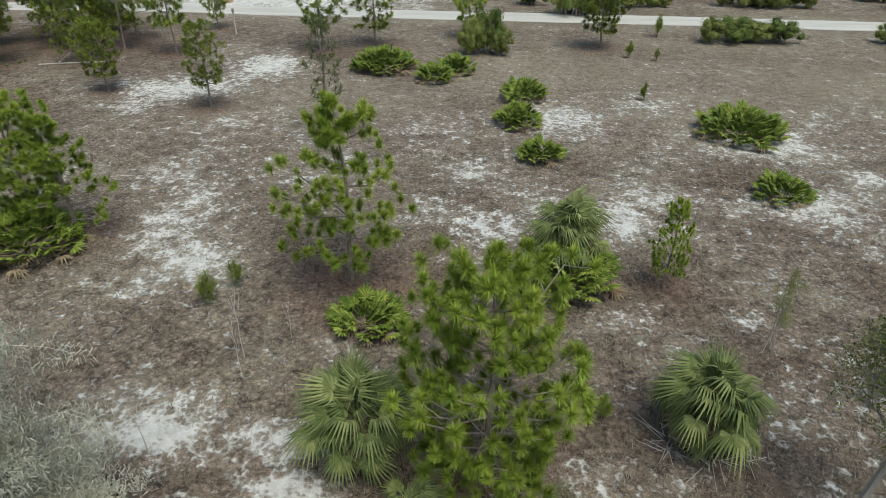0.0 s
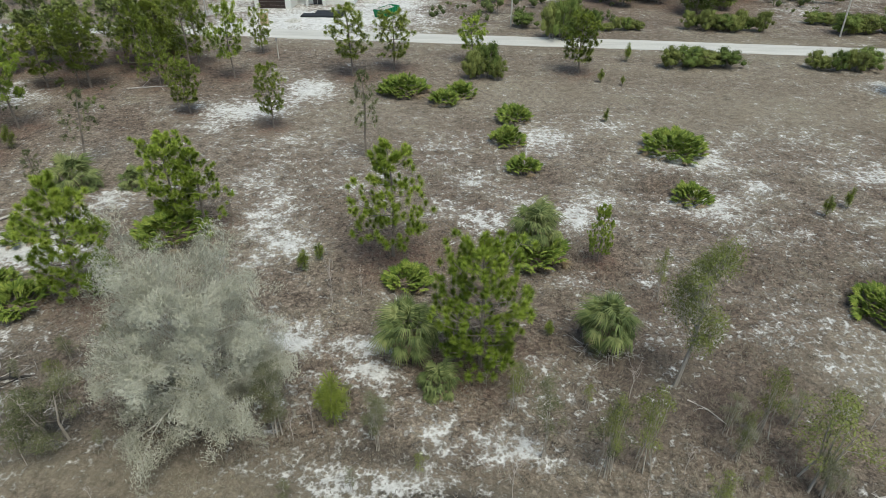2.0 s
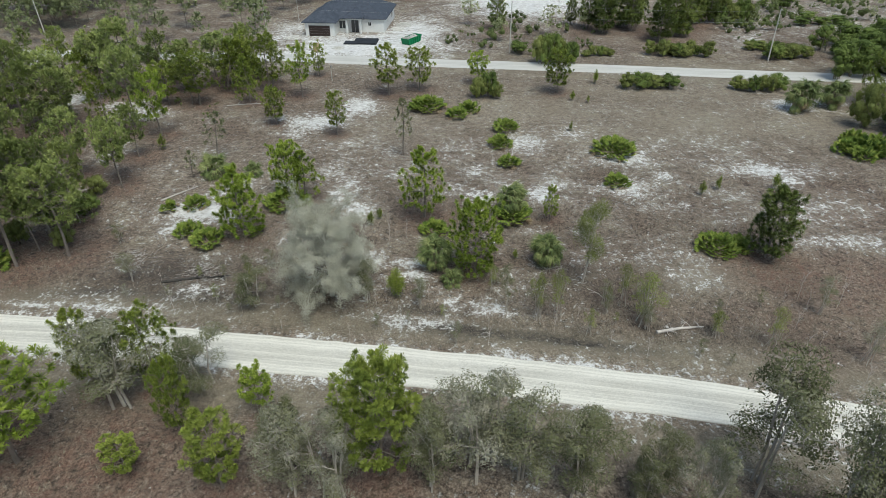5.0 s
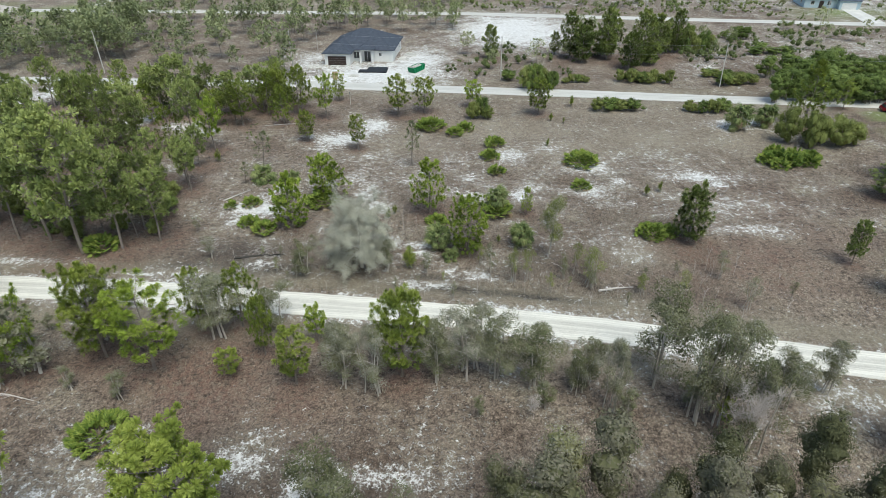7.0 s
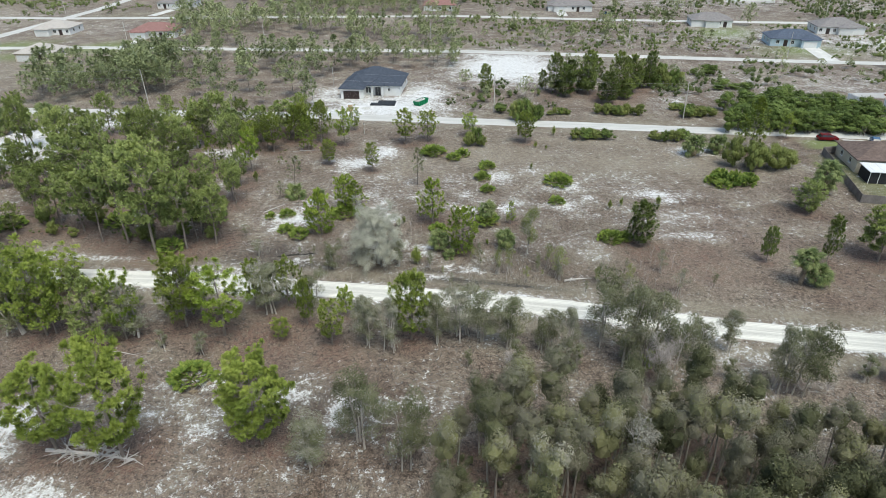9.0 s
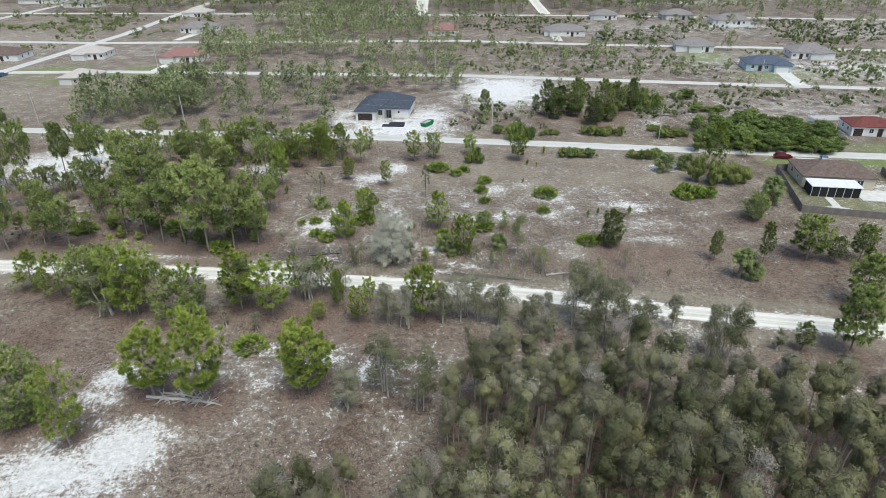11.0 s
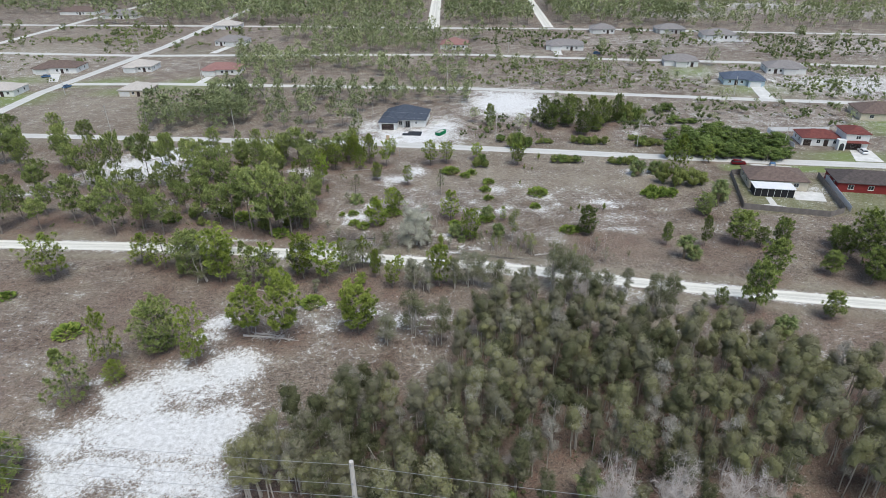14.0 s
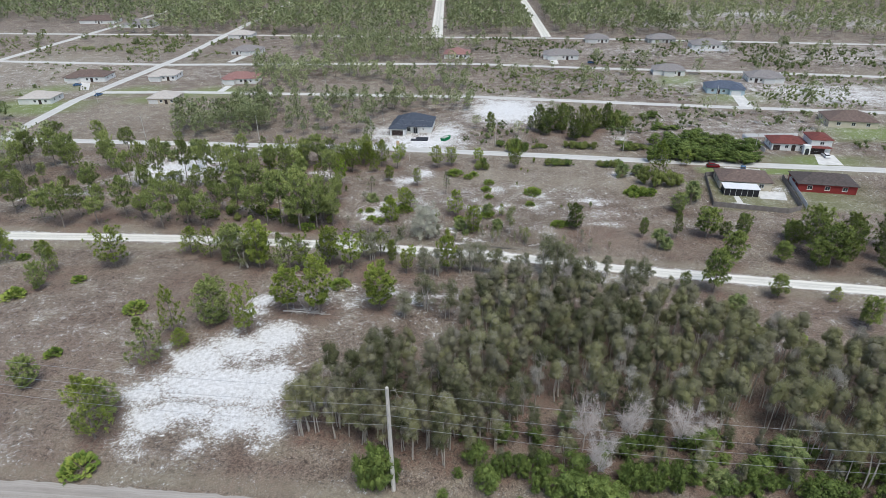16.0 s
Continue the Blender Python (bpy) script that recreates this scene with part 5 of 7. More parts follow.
BIG_PALMETTO = Kind([make_palmetto(151, 5.5, 210, "broad mound of yellow-green saw palmetto fans", "saw palmettos")], False)
FAR_PALMETTO = Kind([make_palmetto(155 + k, 4.5, 110, "saw palmetto clump with yellow-green fan leaves", "saw palmettos", True) for k in range(2)], False)
SABALS = {}
for key, (trunk, live, dead) in {"low": (0.7, 36, 8), "mid": (1.9, 46, 30), "tall": (4.6, 44, 12)}.items():
    SABALS[key] = Kind([make_sabal(160 + len(key), trunk, live, dead, {"low": "stemless young cabbage palm with a tuft of fan fronds", "mid": "cabbage palm with short booted trunk and dead lower fronds", "tall": "tall cabbage palm with a round head of fan fronds"}[key], "cabbage palms")], False)

# needle litter; the patches in the grove also paint its floor's shade
litter_and_shade = [(38, -3, 8, 0.75), (30, 1, 5, 1.0), (50, 3, 7, 0.4), (28, -9, 5, 0.6), (-28, -27, 7, 1.0), (-18, -30, 5, 0.8), (9.5, -3, 4.5, 0.6), (15, -5, 4, 0.5), (44, 14, 5, 0.4), (60, -8, 8, 0.4), (10, -80, 7, 0.8), (40, -85, 8, 0.8), (56, -80, 7, 0.8), (25, -90, 8, 0.8), (70, -90, 8, 0.8), (-72, -42, 16, 0.45), (-92, -72, 18, 0.45), (-72, -97, 11, 0.45), (-36, -99, 9, 0.45), (75, -42, 14, 0.4)]


def put_pines(rows, tall=False, near=False):
    for x, y, top, wide in rows:
        high = max(1.1, top - 0.03 * wide)
        if high < 3.3:
            SEEDLINGS.put(x, y, high, high * 0.55, rng)
        elif tall:
            TALL_PINES.put(x, y, high, wide * 0.92, rng)
        elif (y < -17 and -48 < x < 30) or (y > 29 and -56 < x < 30):
            MIDDLE_PINES.put(x, y, high, wide * 1.05, rng)
        elif near:
            NEAR_PINES.put(x, y, high, wide * 1.05, rng)
        else:
            FIELD_PINES.put(x, y, high, wide * 1.05, rng)
        if high > 3.3:
            litter_and_shade.append((x, y, wide * 0.5))


put_pines([r for r in PINE_FIELD_A if r[0] != 29.4 and r[1] < 30], near=True)
put_pines([r for r in PINE_FIELD_A if r[1] >= 30])
BLACK_PINES.put(29.4, 3.4, 7.9, 6.0, rng)
litter_and_shade.append((29.4, 3.0, 3.4))
put_pines(PINE_FIELD_B)
put_pines(PINE_WEST_A, True)
put_pines(PINE_WEST_B, True)
put_pines(PINE_SOUTH_A)
put_pines(PINE_SOUTH_B)
for x, y, top, wide in PINE_EAST:
    if top > 5:
        ROUND_PINES.put(x, y, top * 0.95, wide, rng)
        litter_and_shade.append((x, y, wide * 0.5))
put_pines([r for r in PINE_EAST if r[2] <= 5])
for x, y, top, wide in PINE_CLUMP:
    BLACK_PINES.put(x, y, top * 0.93, wide, rng)
    litter_and_shade.append((x, y, wide * 0.7))
for x, y, top, wide in THIN_PINE:
    THIN_PINES.put(x, y, top - 0.1 * wide, wide, rng)
for x, y, top, wide in SABAL:
    key = "low" if top < 3.4 else "mid" if top < 6.0 else "tall"
    size = wide / 4.2
    SABALS[key].put(x, y, size * (1.0 if key != "tall" else top / 6.2 / size), size * 4.2, rng)
for x, y, top, wide in PALMETTO_A + PALMETTO_B:
    kind = BIG_PALMETTO if x == -34.8 else FAR_PALMETTO if y < -25 or x < -45 or x > 45 else SMALL_PALMETTO if wide < 2.4 else MID_PALMETTO if wide < 5 else BIG_PALMETTO
    own = kind.forms[0][1]
    if wide > 9:
        for k in range(9):
            a, q = k * 2.4, wide * 0.13 * math.sqrt(k)
            kind.put(x + q * math.cos(a), y + 0.6 * q * math.sin(a), rng.uniform(1.0, 1.5), 4.2, rng)
        continue
    kind.put(x, y, min(1.6, max(0.8, wide / own)), wide, rng)
for x, y, top, wide in SHRUB_A + SHRUB_B:
    high = max(1.8, top - 0.12 * wide)
    kind = SHRUBS if y > -50 and x < 66 else GREEN_SHRUBS
    if wide < 5:
        kind.put(x, y, high, wide, rng)
    else:
        for k in range(5):
            kind.put(x + (k - 2) * wide * 0.18 + rng.uniform(-0.6, 0.6), y + rng.uniform(-0.05, 0.2) * wide, high * rng.uniform(0.6, 1.1), wide * rng.uniform(0.3, 0.46), rng)
for x, y, top, wide in YOUNG_MEL_A + YOUNG_MEL_B:
    if top > 8:
        leaner = LEANING_TREE.put(x, y, top - 0.12 * wide, wide * 1.3, rng)
        leaner.matrix_basis = Matrix.Translation((x - 0.5, y, 0)) @ Euler((radians(-3), radians(5), 0)).to_matrix().to_4x4() @ Matrix.Translation((-x, -y, 0)) @ leaner.matrix_basis
        continue
    if x == 14.2 and top > 5:
        YOUNG_MELALEUCAS.put(x, y, top - 0.5, wide * 1.1, rng, 2)
        continue
    (CLOSE_MELALEUCAS if x in (-11.7, -22.2) else YOUNG_MELALEUCAS).put(x, y, max(1.2, top - 0.12 * wide), wide * 1.25, rng)
for x, y, top, wide in ROAD_MEL_A + ROAD_MEL_B:
    (CLOSE_MELALEUCAS if -30 < x < 47 else ROADSIDE_MELALEUCAS).put(x, y, top - 0.1 * wide, wide * 1.25, rng)
for x, y, top, wide in SAPLING:
    SAPLINGS.put(x, y, top, max(wide, top * 0.2), rng)
for x, y, top, wide in BARE:
    BARE_TREES.put(x, y, top - 0.1 * wide, wide, rng)


def make_lichen_tree(seed):
    """A broad tree of arching pale limbs, forked three times, with drooping sprays of fine twigs grey with lichen."""
    rng = random.Random(seed)
    tree = thing("lichen_tree", "broad tree with fine twigs hung with grey lichen", "tree")
    wood, spray = Soup(), Soup()

    def grow(p, d, length, r, level):
        bend = ball(rng) * 0.5
        q = p + (d + bend * 0.5).normalized() * length * 0.5
        d2 = (d + bend + Vector((0, 0, (0.1, -0.05, -0.22, -0.45)[level]))).normalized()
        e = q + d2 * length * 0.5
        if e.z < 0.4:
            e.z = 0.4 + 0.3 * rng.random()
        wood.tube([p, q, e], [r, r * 0.8, r * 0.55], 5 if level < 2 else 3)
        if level == 3:
            tint = rng.random()
            for _ in range(180):
                f = rng.random()
                c = q.lerp(e, f) if rng.random() < 0.7 else p.lerp(q, f)
                c = c + Vector((rng.gauss(0, 0.2), rng.gauss(0, 0.2), rng.gauss(-0.12, 0.17)))
                scale_leaf(spray, rng, c, Vector((d.x, d.y, 0.8)), rng.uniform(0.12, 0.25), rng.uniform(0.011, 0.02), min(1, 0.6 * tint + 0.4 * rng.random()), 0.8, 0.9)
            return
        for k in range((0, 5, 5)[level] if level else 0):
            at = p.lerp(q, rng.uniform(0.5, 1)) if k == 0 else q.lerp(e, (k - 0.5) / 4)
            side = (d2 * 0.75 + ball(rng).normalized() * 0.85 + Vector((0, 0, 0.12))).normalized()
            grow(at, side, length * rng.uniform(0.45, 0.68), r * 0.45, level + 1)

    wood.tube([(0, 0, -0.2), (0.1, 0.05, 1.2), (0.0, 0.2, 3.0), (0.2, 0.1, 5.5)], [0.26, 0.22, 0.18, 0.1], 8)
    for i in range(24):
        a, z = i * 2.4 + rng.uniform(-0.3, 0.3), 0.7 + 4.8 * i / 23
        lift = 0.3 + 0.75 * (i / 23) ** 1.2
        grow(Vector((0.03, 0.1, z)), Vector((math.cos(a), math.sin(a), lift)).normalized(), rng.uniform(3.3, 4.3) * (0.8 + 0.12 * i / 23 + 0.06 * math.sin(i)), 0.042, 1)
    part("trunk", wood, GREY_BARK, tree)
    part("crown", spray, GREY_LEAF, tree)
    return tree


make_lichen_tree(171).matrix_basis = pose(-15.3, -5.4, 0, 0, 0, 20) @ Matrix.Diagonal((1.02, 1.02, 1.12, 1))


# ---- grove: trees stand at least a pace or two apart inside its outline ----
def inside(x, y, ring):
    odd = False
    for (ax, ay), (bx, by) in zip(ring, ring[1:] + ring[:1]):
        if (ay > y) != (by > y) and x < (bx - ax) * (y - ay) / (by - ay) + ax:
            odd = not odd
    return odd


def scatter(ring, gap, most, seed, keep_off=()):
    r = random.Random(seed)
    xs, ys = [p[0] for p in ring], [p[1] for p in ring]
    got, cells = [], {}
    for _ in range(most * 60):
        x, y = r.uniform(min(xs), max(xs)), r.uniform(min(ys), max(ys))
        if len(got) >= most:
            break
        if not inside(x, y, ring) or any(math.hypot(x - a, y - b) < c for a, b, c in keep_off):
            continue
        cx, cy = int(x // gap), int(y // gap)
        if any(math.hypot(x - a, y - b) < gap for i in (-1, 0, 1) for j in (-1, 0, 1) for a, b in cells.get((cx + i, cy + j), ())):
            continue
        cells.setdefault((cx, cy), []).append((x, y))
        got.append((x, y))
    return got


GROVE = [(-31, -84), (-25, -75), (-17, -68), (-12, -64), (-9, -67), (-5, -66), (-2, -57), (-1, -45), (9, -43), (25, -42), (33, -46), (44, -45), (59, -53), (74, -60), (92, -66), (98, -80), (90, -90), (78, -95), (64, -94), (56, -86), 
         (55, -74), (44, -83), (29, -84), (15, -74), (8, -84), (-2, -90), (-8, -91), (-18, -90), (-30, -89)]


def joined_stand(label, forms, rows):
    """The far flank of the grove: the same trees, gathered into one mass."""
    stand = thing("melaleuca_stand", label, "woodland", kind="stuff")
    for slot, name in enumerate(("trunks", "crowns")):
        verts, faces, tints, base = [], [], [], 0
        for k, (x, y, high, wide, turn) in enumerate(rows):
            tree, own = forms[k % len(forms)]
            me = tree.children[slot].data
            co, tint = np.empty(len(me.vertices) * 3, np.float32), np.empty(len(me.vertices), np.float32)
            me.vertices.foreach_get("co", co)
            me.attributes["tint"].data.foreach_get("value", tint)
            co = co.reshape(-1, 3) * (wide / own, wide / own, high)
            c, s = math.cos(turn), math.sin(turn)
            verts.append(np.c_[co[:, 0] * c - co[:, 1] * s + x, co[:, 0] * s + co[:, 1] * c + y, co[:, 2]])
            faces += [tuple(i + base for i in p.vertices) for p in me.polygons]
            tints.append(np.clip(tint * 0.5 + 0.5 * ((k * 0.618) % 1), 0, 1))
            base += len(co)
        me = bpy.data.meshes.new(name)
        me.from_pydata(np.concatenate(verts).tolist(), [], faces)
        me.attributes.new("tint", "FLOAT", "POINT").data.foreach_set("value", np.concatenate(tints))
        me.materials.append(forms[0][0].children[slot].data.materials[0])
        part(name, me, None, stand)["kind"] = "stuff"


flank = []
for x, y in scatter(GROVE, 2.75, 640, 5, [(8, -80, 3), (56, -78, 2.5), (3.6, -55.8, 3.5), (-9.6, -68.7, 4), (41.7, -59.4, 4), (11.9, -77, 2.5)]):
    high = rng.uniform(7.5, 13.0)
    # brown litter round each trunk, doubling as painted shade under dense crowns
    litter_and_shade.append((x, y, 2.4))
    if x > 38:
        flank.append((x, y, high, high * rng.uniform(0.4, 0.52), rng.uniform(0, 6.28)))
        continue
    (FRONT_MELALEUCAS if y > -60 else EDGE_MELALEUCAS if y < -77 else MELALEUCAS).put(x, y, high, high * rng.uniform(0.4, 0.52), rng)
joined_stand("dense slender melaleucas with pale trunks on the grove's far flank", MELALEUCAS.forms, flank)
for x, y in scatter([(-6, -84), (45, -86), (62, -85), (66, -96), (30, -94), (-6, -94)], 5.0, 26, 69, [(21.3, -88, 4), (29.3, -87.6, 4), (38.3, -86.9, 4)]):
    high = rng.uniform(5.5, 10)
    EDGE_MELALEUCAS.put(x, y, high, high * rng.uniform(0.38, 0.5), rng)
    litter_and_shade.append((x, y, 2.6))
for x, y, high, wide in [(-2.8, -93, 11.5, 5.2), (-8.5, -91.7, 13, 5.3), (1, -86.9, 12.5, 5.4), (-23.7, -85.5, 11, 6), (-18.2, -86.7, 11, 5.5), (-29.6, -86.4, 12, 6), (46.7, -82.6, 10, 6)]:
    EDGE_MELALEUCAS.put(x, y, high, wide, rng)
    litter_and_shade.append((x, y, 2.6))
for x, y, high, wide in [(10, -81.1, 10, 3.9), (18.2, -74.1, 9.6, 4.2), (13.3, -79.2, 11, 3.7), (30.1, -72.3, 10.5, 4), (52, -74.4, 8, 4.1)]:
    ASH_MELALEUCAS.put(x, y, high, wide, rng)
for x, y in scatter(GROVE, 9.0, 26, 71):
    high = rng.uniform(8.5, 12.5)
    ASH_MELALEUCAS.put(x, y, high, high * 0.42, rng)
for x, y in scatter([(0, -86), (30, -86), (46, -85), (60, -85), (78, -89), (80, -102), (-4, -102)], 3.4, 60, 9):
    high = rng.uniform(1.4, 5.2)
    GREEN_SHRUBS.put(x, y, high, high * rng.uniform(0.8, 1.6), rng)
for x, y in scatter([(-80, -3), (-46, 1), (-45, 15), (-62, 17), (-80, 12)], 4.0, 18, 73):
    high = rng.uniform(1.6, 3.4)
    SHRUBS.put(x, y, high, high * rng.uniform(1.0, 1.5), rng)
for x, y in scatter([(73, 67.5), (104, 65.5), (107, 80), (98, 90), (80, 93), (70, 84)], 3.3, 60, 67):
    high = rng.uniform(2.8, 5.5)
    GREEN_SHRUBS.put(x, y, high, high * rng.uniform(1.0, 1.6), rng)
for x, y in scatter([(-175, -3), (-45, 3), (-47, 50), (-80, 62), (-120, 64), (-175, 64)], 8.0, 40, 19, [(-114, 46, 19), (-60, 44, 6)] + [(a, b, 4.5) for a, b, *_ in PINE_WEST_A + PINE_WEST_B]):
    high = rng.uniform(7, 14)
    TALL_PINES.put(x, y, high, high * rng.uniform(0.48, 0.66), rng)
    litter_and_shade.append((x, y, 3.0))
for x, y in scatter([(-110, -5), (-46, 0), (-48, 22), (-62, 34), (-110, 30)], 5.5, 30, 21, [(a, b, 3.0) for a, b, *_ in PINE_WEST_A + PINE_WEST_B]):
    high = rng.uniform(5, 9.5)
    TALL_PINES.put(x, y, high, high * rng.uniform(0.55, 0.75), rng)
    litter_and_shade.append((x, y, 3.0))
for x, y in scatter([(-60, -20), (-40, -19), (-10, -20), (30, -28), (50, -31), (50, -37), (0, -32), (-60, -31)], 4.5, 12, 29):
    high = rng.uniform(2.0, 4.5)
    ROADSIDE_MELALEUCAS.put(x, y, high, high * rng.uniform(0.5, 0.75), rng)
put_pines([(-137, -20.6, 6.5, 5), (-70.4, -16.4, 7.3, 7.4), (-62.9, -15.9, 7.3, 8.2), (-69.8, -86.1, 10, 9.2), (-121.9, -24.8, 5.4, 4.5)])
for x, y in scatter([(-150, -22), (-110, -24), (-112, -60), (-104, -96), (-150, -96)], 8.0, 24, 39):
    if rng.random() < 0.45:
        FAR_PALMETTO.put(x, y, rng.uniform(0.8, 1.3), rng.uniform(2.5, 4.5), rng)
    else:
        high = rng.uniform(3.5, 8)
        FIELD_PINES.put(x, y, high, high * 0.6, rng)
        litter_and_shade.append((x, y, high * 0.3))
for x, y in scatter(GROVE, 7.0, 18, 49):
    high = rng.uniform(8, 11.5)
    SNAGS.put(x, y, high, high * 0.4, rng)
for x, y in scatter([(-80, 48), (-52, 36), (-30, 54), (-30, 64), (-90, 66)], 5.0, 16, 59, [(-22, 46, 6), (-60, 44, 7)]):
    high = rng.uniform(6, 10)
    FIELD_PINES.put(x, y, high, high * 0.62, rng)
    litter_and_shade.append((x, y, high * 0.35))
for x, y in scatter([(-36, -9), (0, -12.5), (38, -17), (40, -5), (10, -3), (-36, -3)], 1.9, 62, 79, [(-15.2, -5.6, 4.5), (5.9, 0.9, 2.5), (-1.4, -1.1, 2.5), (-3.7, -2.8, 2)]):
    high = rng.uniform(1.2, 3.0)
    if rng.random() < 0.55:
        SAPLINGS.put(x, y, high, high * 0.3, rng)
    else:
        YOUNG_MELALEUCAS.put(x, y, high, high * 0.5, rng)


# ---- houses ----
def hip_roof(s, x0, y0, x1, y1, z, rise, over=0.5, thick=0.18):
    """A hipped roof with a fascia and a soffit; the ridge runs along the longer side."""
    x0, y0, x1, y1 = x0 - over, y0 - over, x1 + over, y1 + over
    w, d = x1 - x0, y1 - y0
    h = min(w, d) / 2
    if w >= d:
        a, b = (x0 + h, y0 + h), (x1 - h, y0 + h)
    else:
        a, b = (x0 + h, y0 + h), (x0 + h, y1 - h)
    low = [(x0, y0, z), (x1, y0, z), (x1, y1, z), (x0, y1, z)]
    top = [(px, py, z + thick) for px, py, _ in low]
    ridge = [(*a, z + thick + rise), (*b, z + thick + rise)]
    faces = [(3, 2, 1, 0), (0, 1, 5, 4), (1, 2, 6, 5), (2, 3, 7, 6), (3, 0, 4, 7)]
    faces += [(4, 5, 9, 8), (5, 6, 9), (6, 7, 8, 9), (7, 4, 8)] if w >= d else [(4, 5, 8), (5, 6, 9, 8), (6, 7, 9), (7, 4, 8, 9)]
    s.add(low + top + ridge, faces)


def window(parent, x, y, z, w, h, side="front", panes=2):
    """A window with frame, sill and panes; side: the wall that it sits in."""
    win = part("window", Soup(), TRIM, parent)
    f, p, sill = Soup(), Soup(), Soup()
    for x0, z0, x1, z1 in ((-w / 2, 0, -w / 2 + 0.08, h), (w / 2 - 0.08, 0, w / 2, h), (-w / 2, 0, w / 2, 0.08), (-w / 2, h - 0.08, w / 2, h), (-0.03, 0, 0.03, h)):
        f.box(x0, -0.05, z0, x1, 0.02, z1)
    sill.box(-w / 2 - 0.08, -0.12, -0.08, w / 2 + 0.08, 0.0, 0.0)
    p.box(-w / 2 + 0.05, -0.02, 0.05, w / 2 - 0.05, 0.0, h - 0.05)
    part("frame", f, TRIM, win)
    part("sill", sill, TRIM, win)
    part("pane", p, GLASS, win, "dark glass pane")
    turn = {"front": 0, "right": 90, "back": 180, "left": -90}[side]
    win.matrix_local = pose(x, y, z, 0, 0, turn)


def make_house(label, group, at, turn, w, d, walls, roof, wing=None, garage_mat=WHITE_DOOR, door_mat=DARK_DOOR, high=2.9, pitch=0.42, garage_w=4.9, lanai=None):
    """A one-storey house whose front looks along -y before it is turned. wing: x0, x1 and depth of the projecting garage."""
    h = thing("house", label, "house", group)
    s = Soup()
    s.box(0, 0, -0.2, w, d, high)
    part("wall", s, walls, h)
    r = Soup()
    hip_roof(r, 0, 0, w, d, high, min(w, d) * 0.5 * pitch)
    part("roof", r, roof, h)
    x0, x1, dep = wing or (0, garage_w + 1.2, 0.0)
    if wing:
        s = Soup()
        s.box(x0, -dep, -0.2, x1, 0.0, high)
        part("wall", s, walls, h)
        r = Soup()
        hip_roof(r, x0, -dep, x1, d * 0.5 + dep, high + 0.02, (x1 - x0) * 0.5 * pitch)
        part("roof", r, roof, h)
    g = part("garage_door", Soup(), garage_mat, h)
    for k in range(4):
        p = Soup()
        p.box(-garage_w / 2, -0.05, k * 0.58 + 0.01, garage_w / 2, 0.0, k * 0.58 + 0.56)
        part("panel", p, garage_mat, g)
    g.matrix_local = pose((x0 + x1) / 2, -dep - 0.01, 0, 0, 0, 0)
    mid = x1 + (w - x1) * 0.48 if x1 < w * 0.7 else x0 * 0.52
    dr = Soup()
    dr.box(mid - 0.75, -0.06, 0, mid + 0.75, 0.0, 2.4)
    part("door", dr, door_mat, h)
    for wx in ((mid - 2.6, mid + 3.0) if x1 < w * 0.7 else (mid - 3.0, mid + 2.6)):
        if 0.8 < wx < w - 0.8:
            window(h, wx, -0.01, 1.0, 1.3, 1.4)
    for wy in (d * 0.3, d * 0.7):
        window(h, w + 0.01, wy, 1.0, 1.2, 1.3, "right")
        window(h, -0.01, wy, 1.0, 1.2, 1.3, "left")
    for wx in (w * 0.2, w * 0.5, w * 0.8):
        window(h, wx, d + 0.01, 1.0, 1.6, 1.4, "back")
    h.matrix_basis = pose(at[0], at[1], 0, 0, 0, turn)
    return h


# the unfinished house across the street
new_house = thing("house", "new white house with charcoal hip roof and dark garage door", "house", "houses along the streets")
s = Soup()
s.box(0, 0, -0.2, 17.2, 15, 3.0)
part("wall", s, WHITE_WALL, new_house)
s = Soup()
s.box(-0.4, -4.4, -0.2, 6.4, 0, 3.0)
part("wall", s, WHITE_WALL, new_house)
s = Soup()
hip_roof(s, 0, 0, 17.2, 15, 3.0, 4.0, 0.6)
part("roof", s, SLATE_ROOF, new_house)
s = Soup()
hip_roof(s, -0.4, -4.4, 6.4, 9, 3.02, 2.2, 0.6)
part("roof", s, SLATE_ROOF, new_house)
s = Soup()
hip_roof(s, 8.4, -1.9, 12.2, 6.0, 3.5, 1.3, 0.45)
part("roof", s, SLATE_ROOF, new_house, "small hip over the entrance")
s = Soup()
for x in (8.7, 11.9):
    s.box(x - 0.22, -1.7, 0, x + 0.22, -1.26, 3.5)
s.box(8.48, -1.7, 3.1, 12.12, 0.0, 3.52)
part("porch", s, WHITE_WALL, new_house)
g = part("garage_door", Soup(), DARK_DOOR, new_house)
for k in range(4):
    s = Soup()
    s.box(-2.45, -0.05, 0.6 * k + 0.01, 2.45, 0, 0.6 * k + 0.58)
    part("panel", s, DARK_DOOR, g)
g.matrix_local = pose(2.9, -4.41, 0)
s = Soup()
s.box(9.5, -0.06, 0, 10.25, 0, 2.9)
s.box(10.32, -0.06, 0, 11.1, 0, 2.9)
part("door", s, GLASS, new_house, "tall dark glazed double door")
s = Soup()
for x in (9.4, 10.25, 11.1):
    s.box(x, -0.09, 0, x + 0.1, 0.0, 3.0)
s.box(9.4, -0.09, 2.9, 11.2, 0, 3.0)
part("door_frame", s, METAL, new_house)
window(new_house, 7.3, -0.01, 0.7, 1.6, 1.9)
window(new_house, 13.8, -0.01, 1.4, 0.8, 0.9)
window(new_house, 17.21, 5, 1.0, 0.8, 1.7, "right")
window(new_house, 17.21, 11, 1.0, 1.4, 1.4, "right")
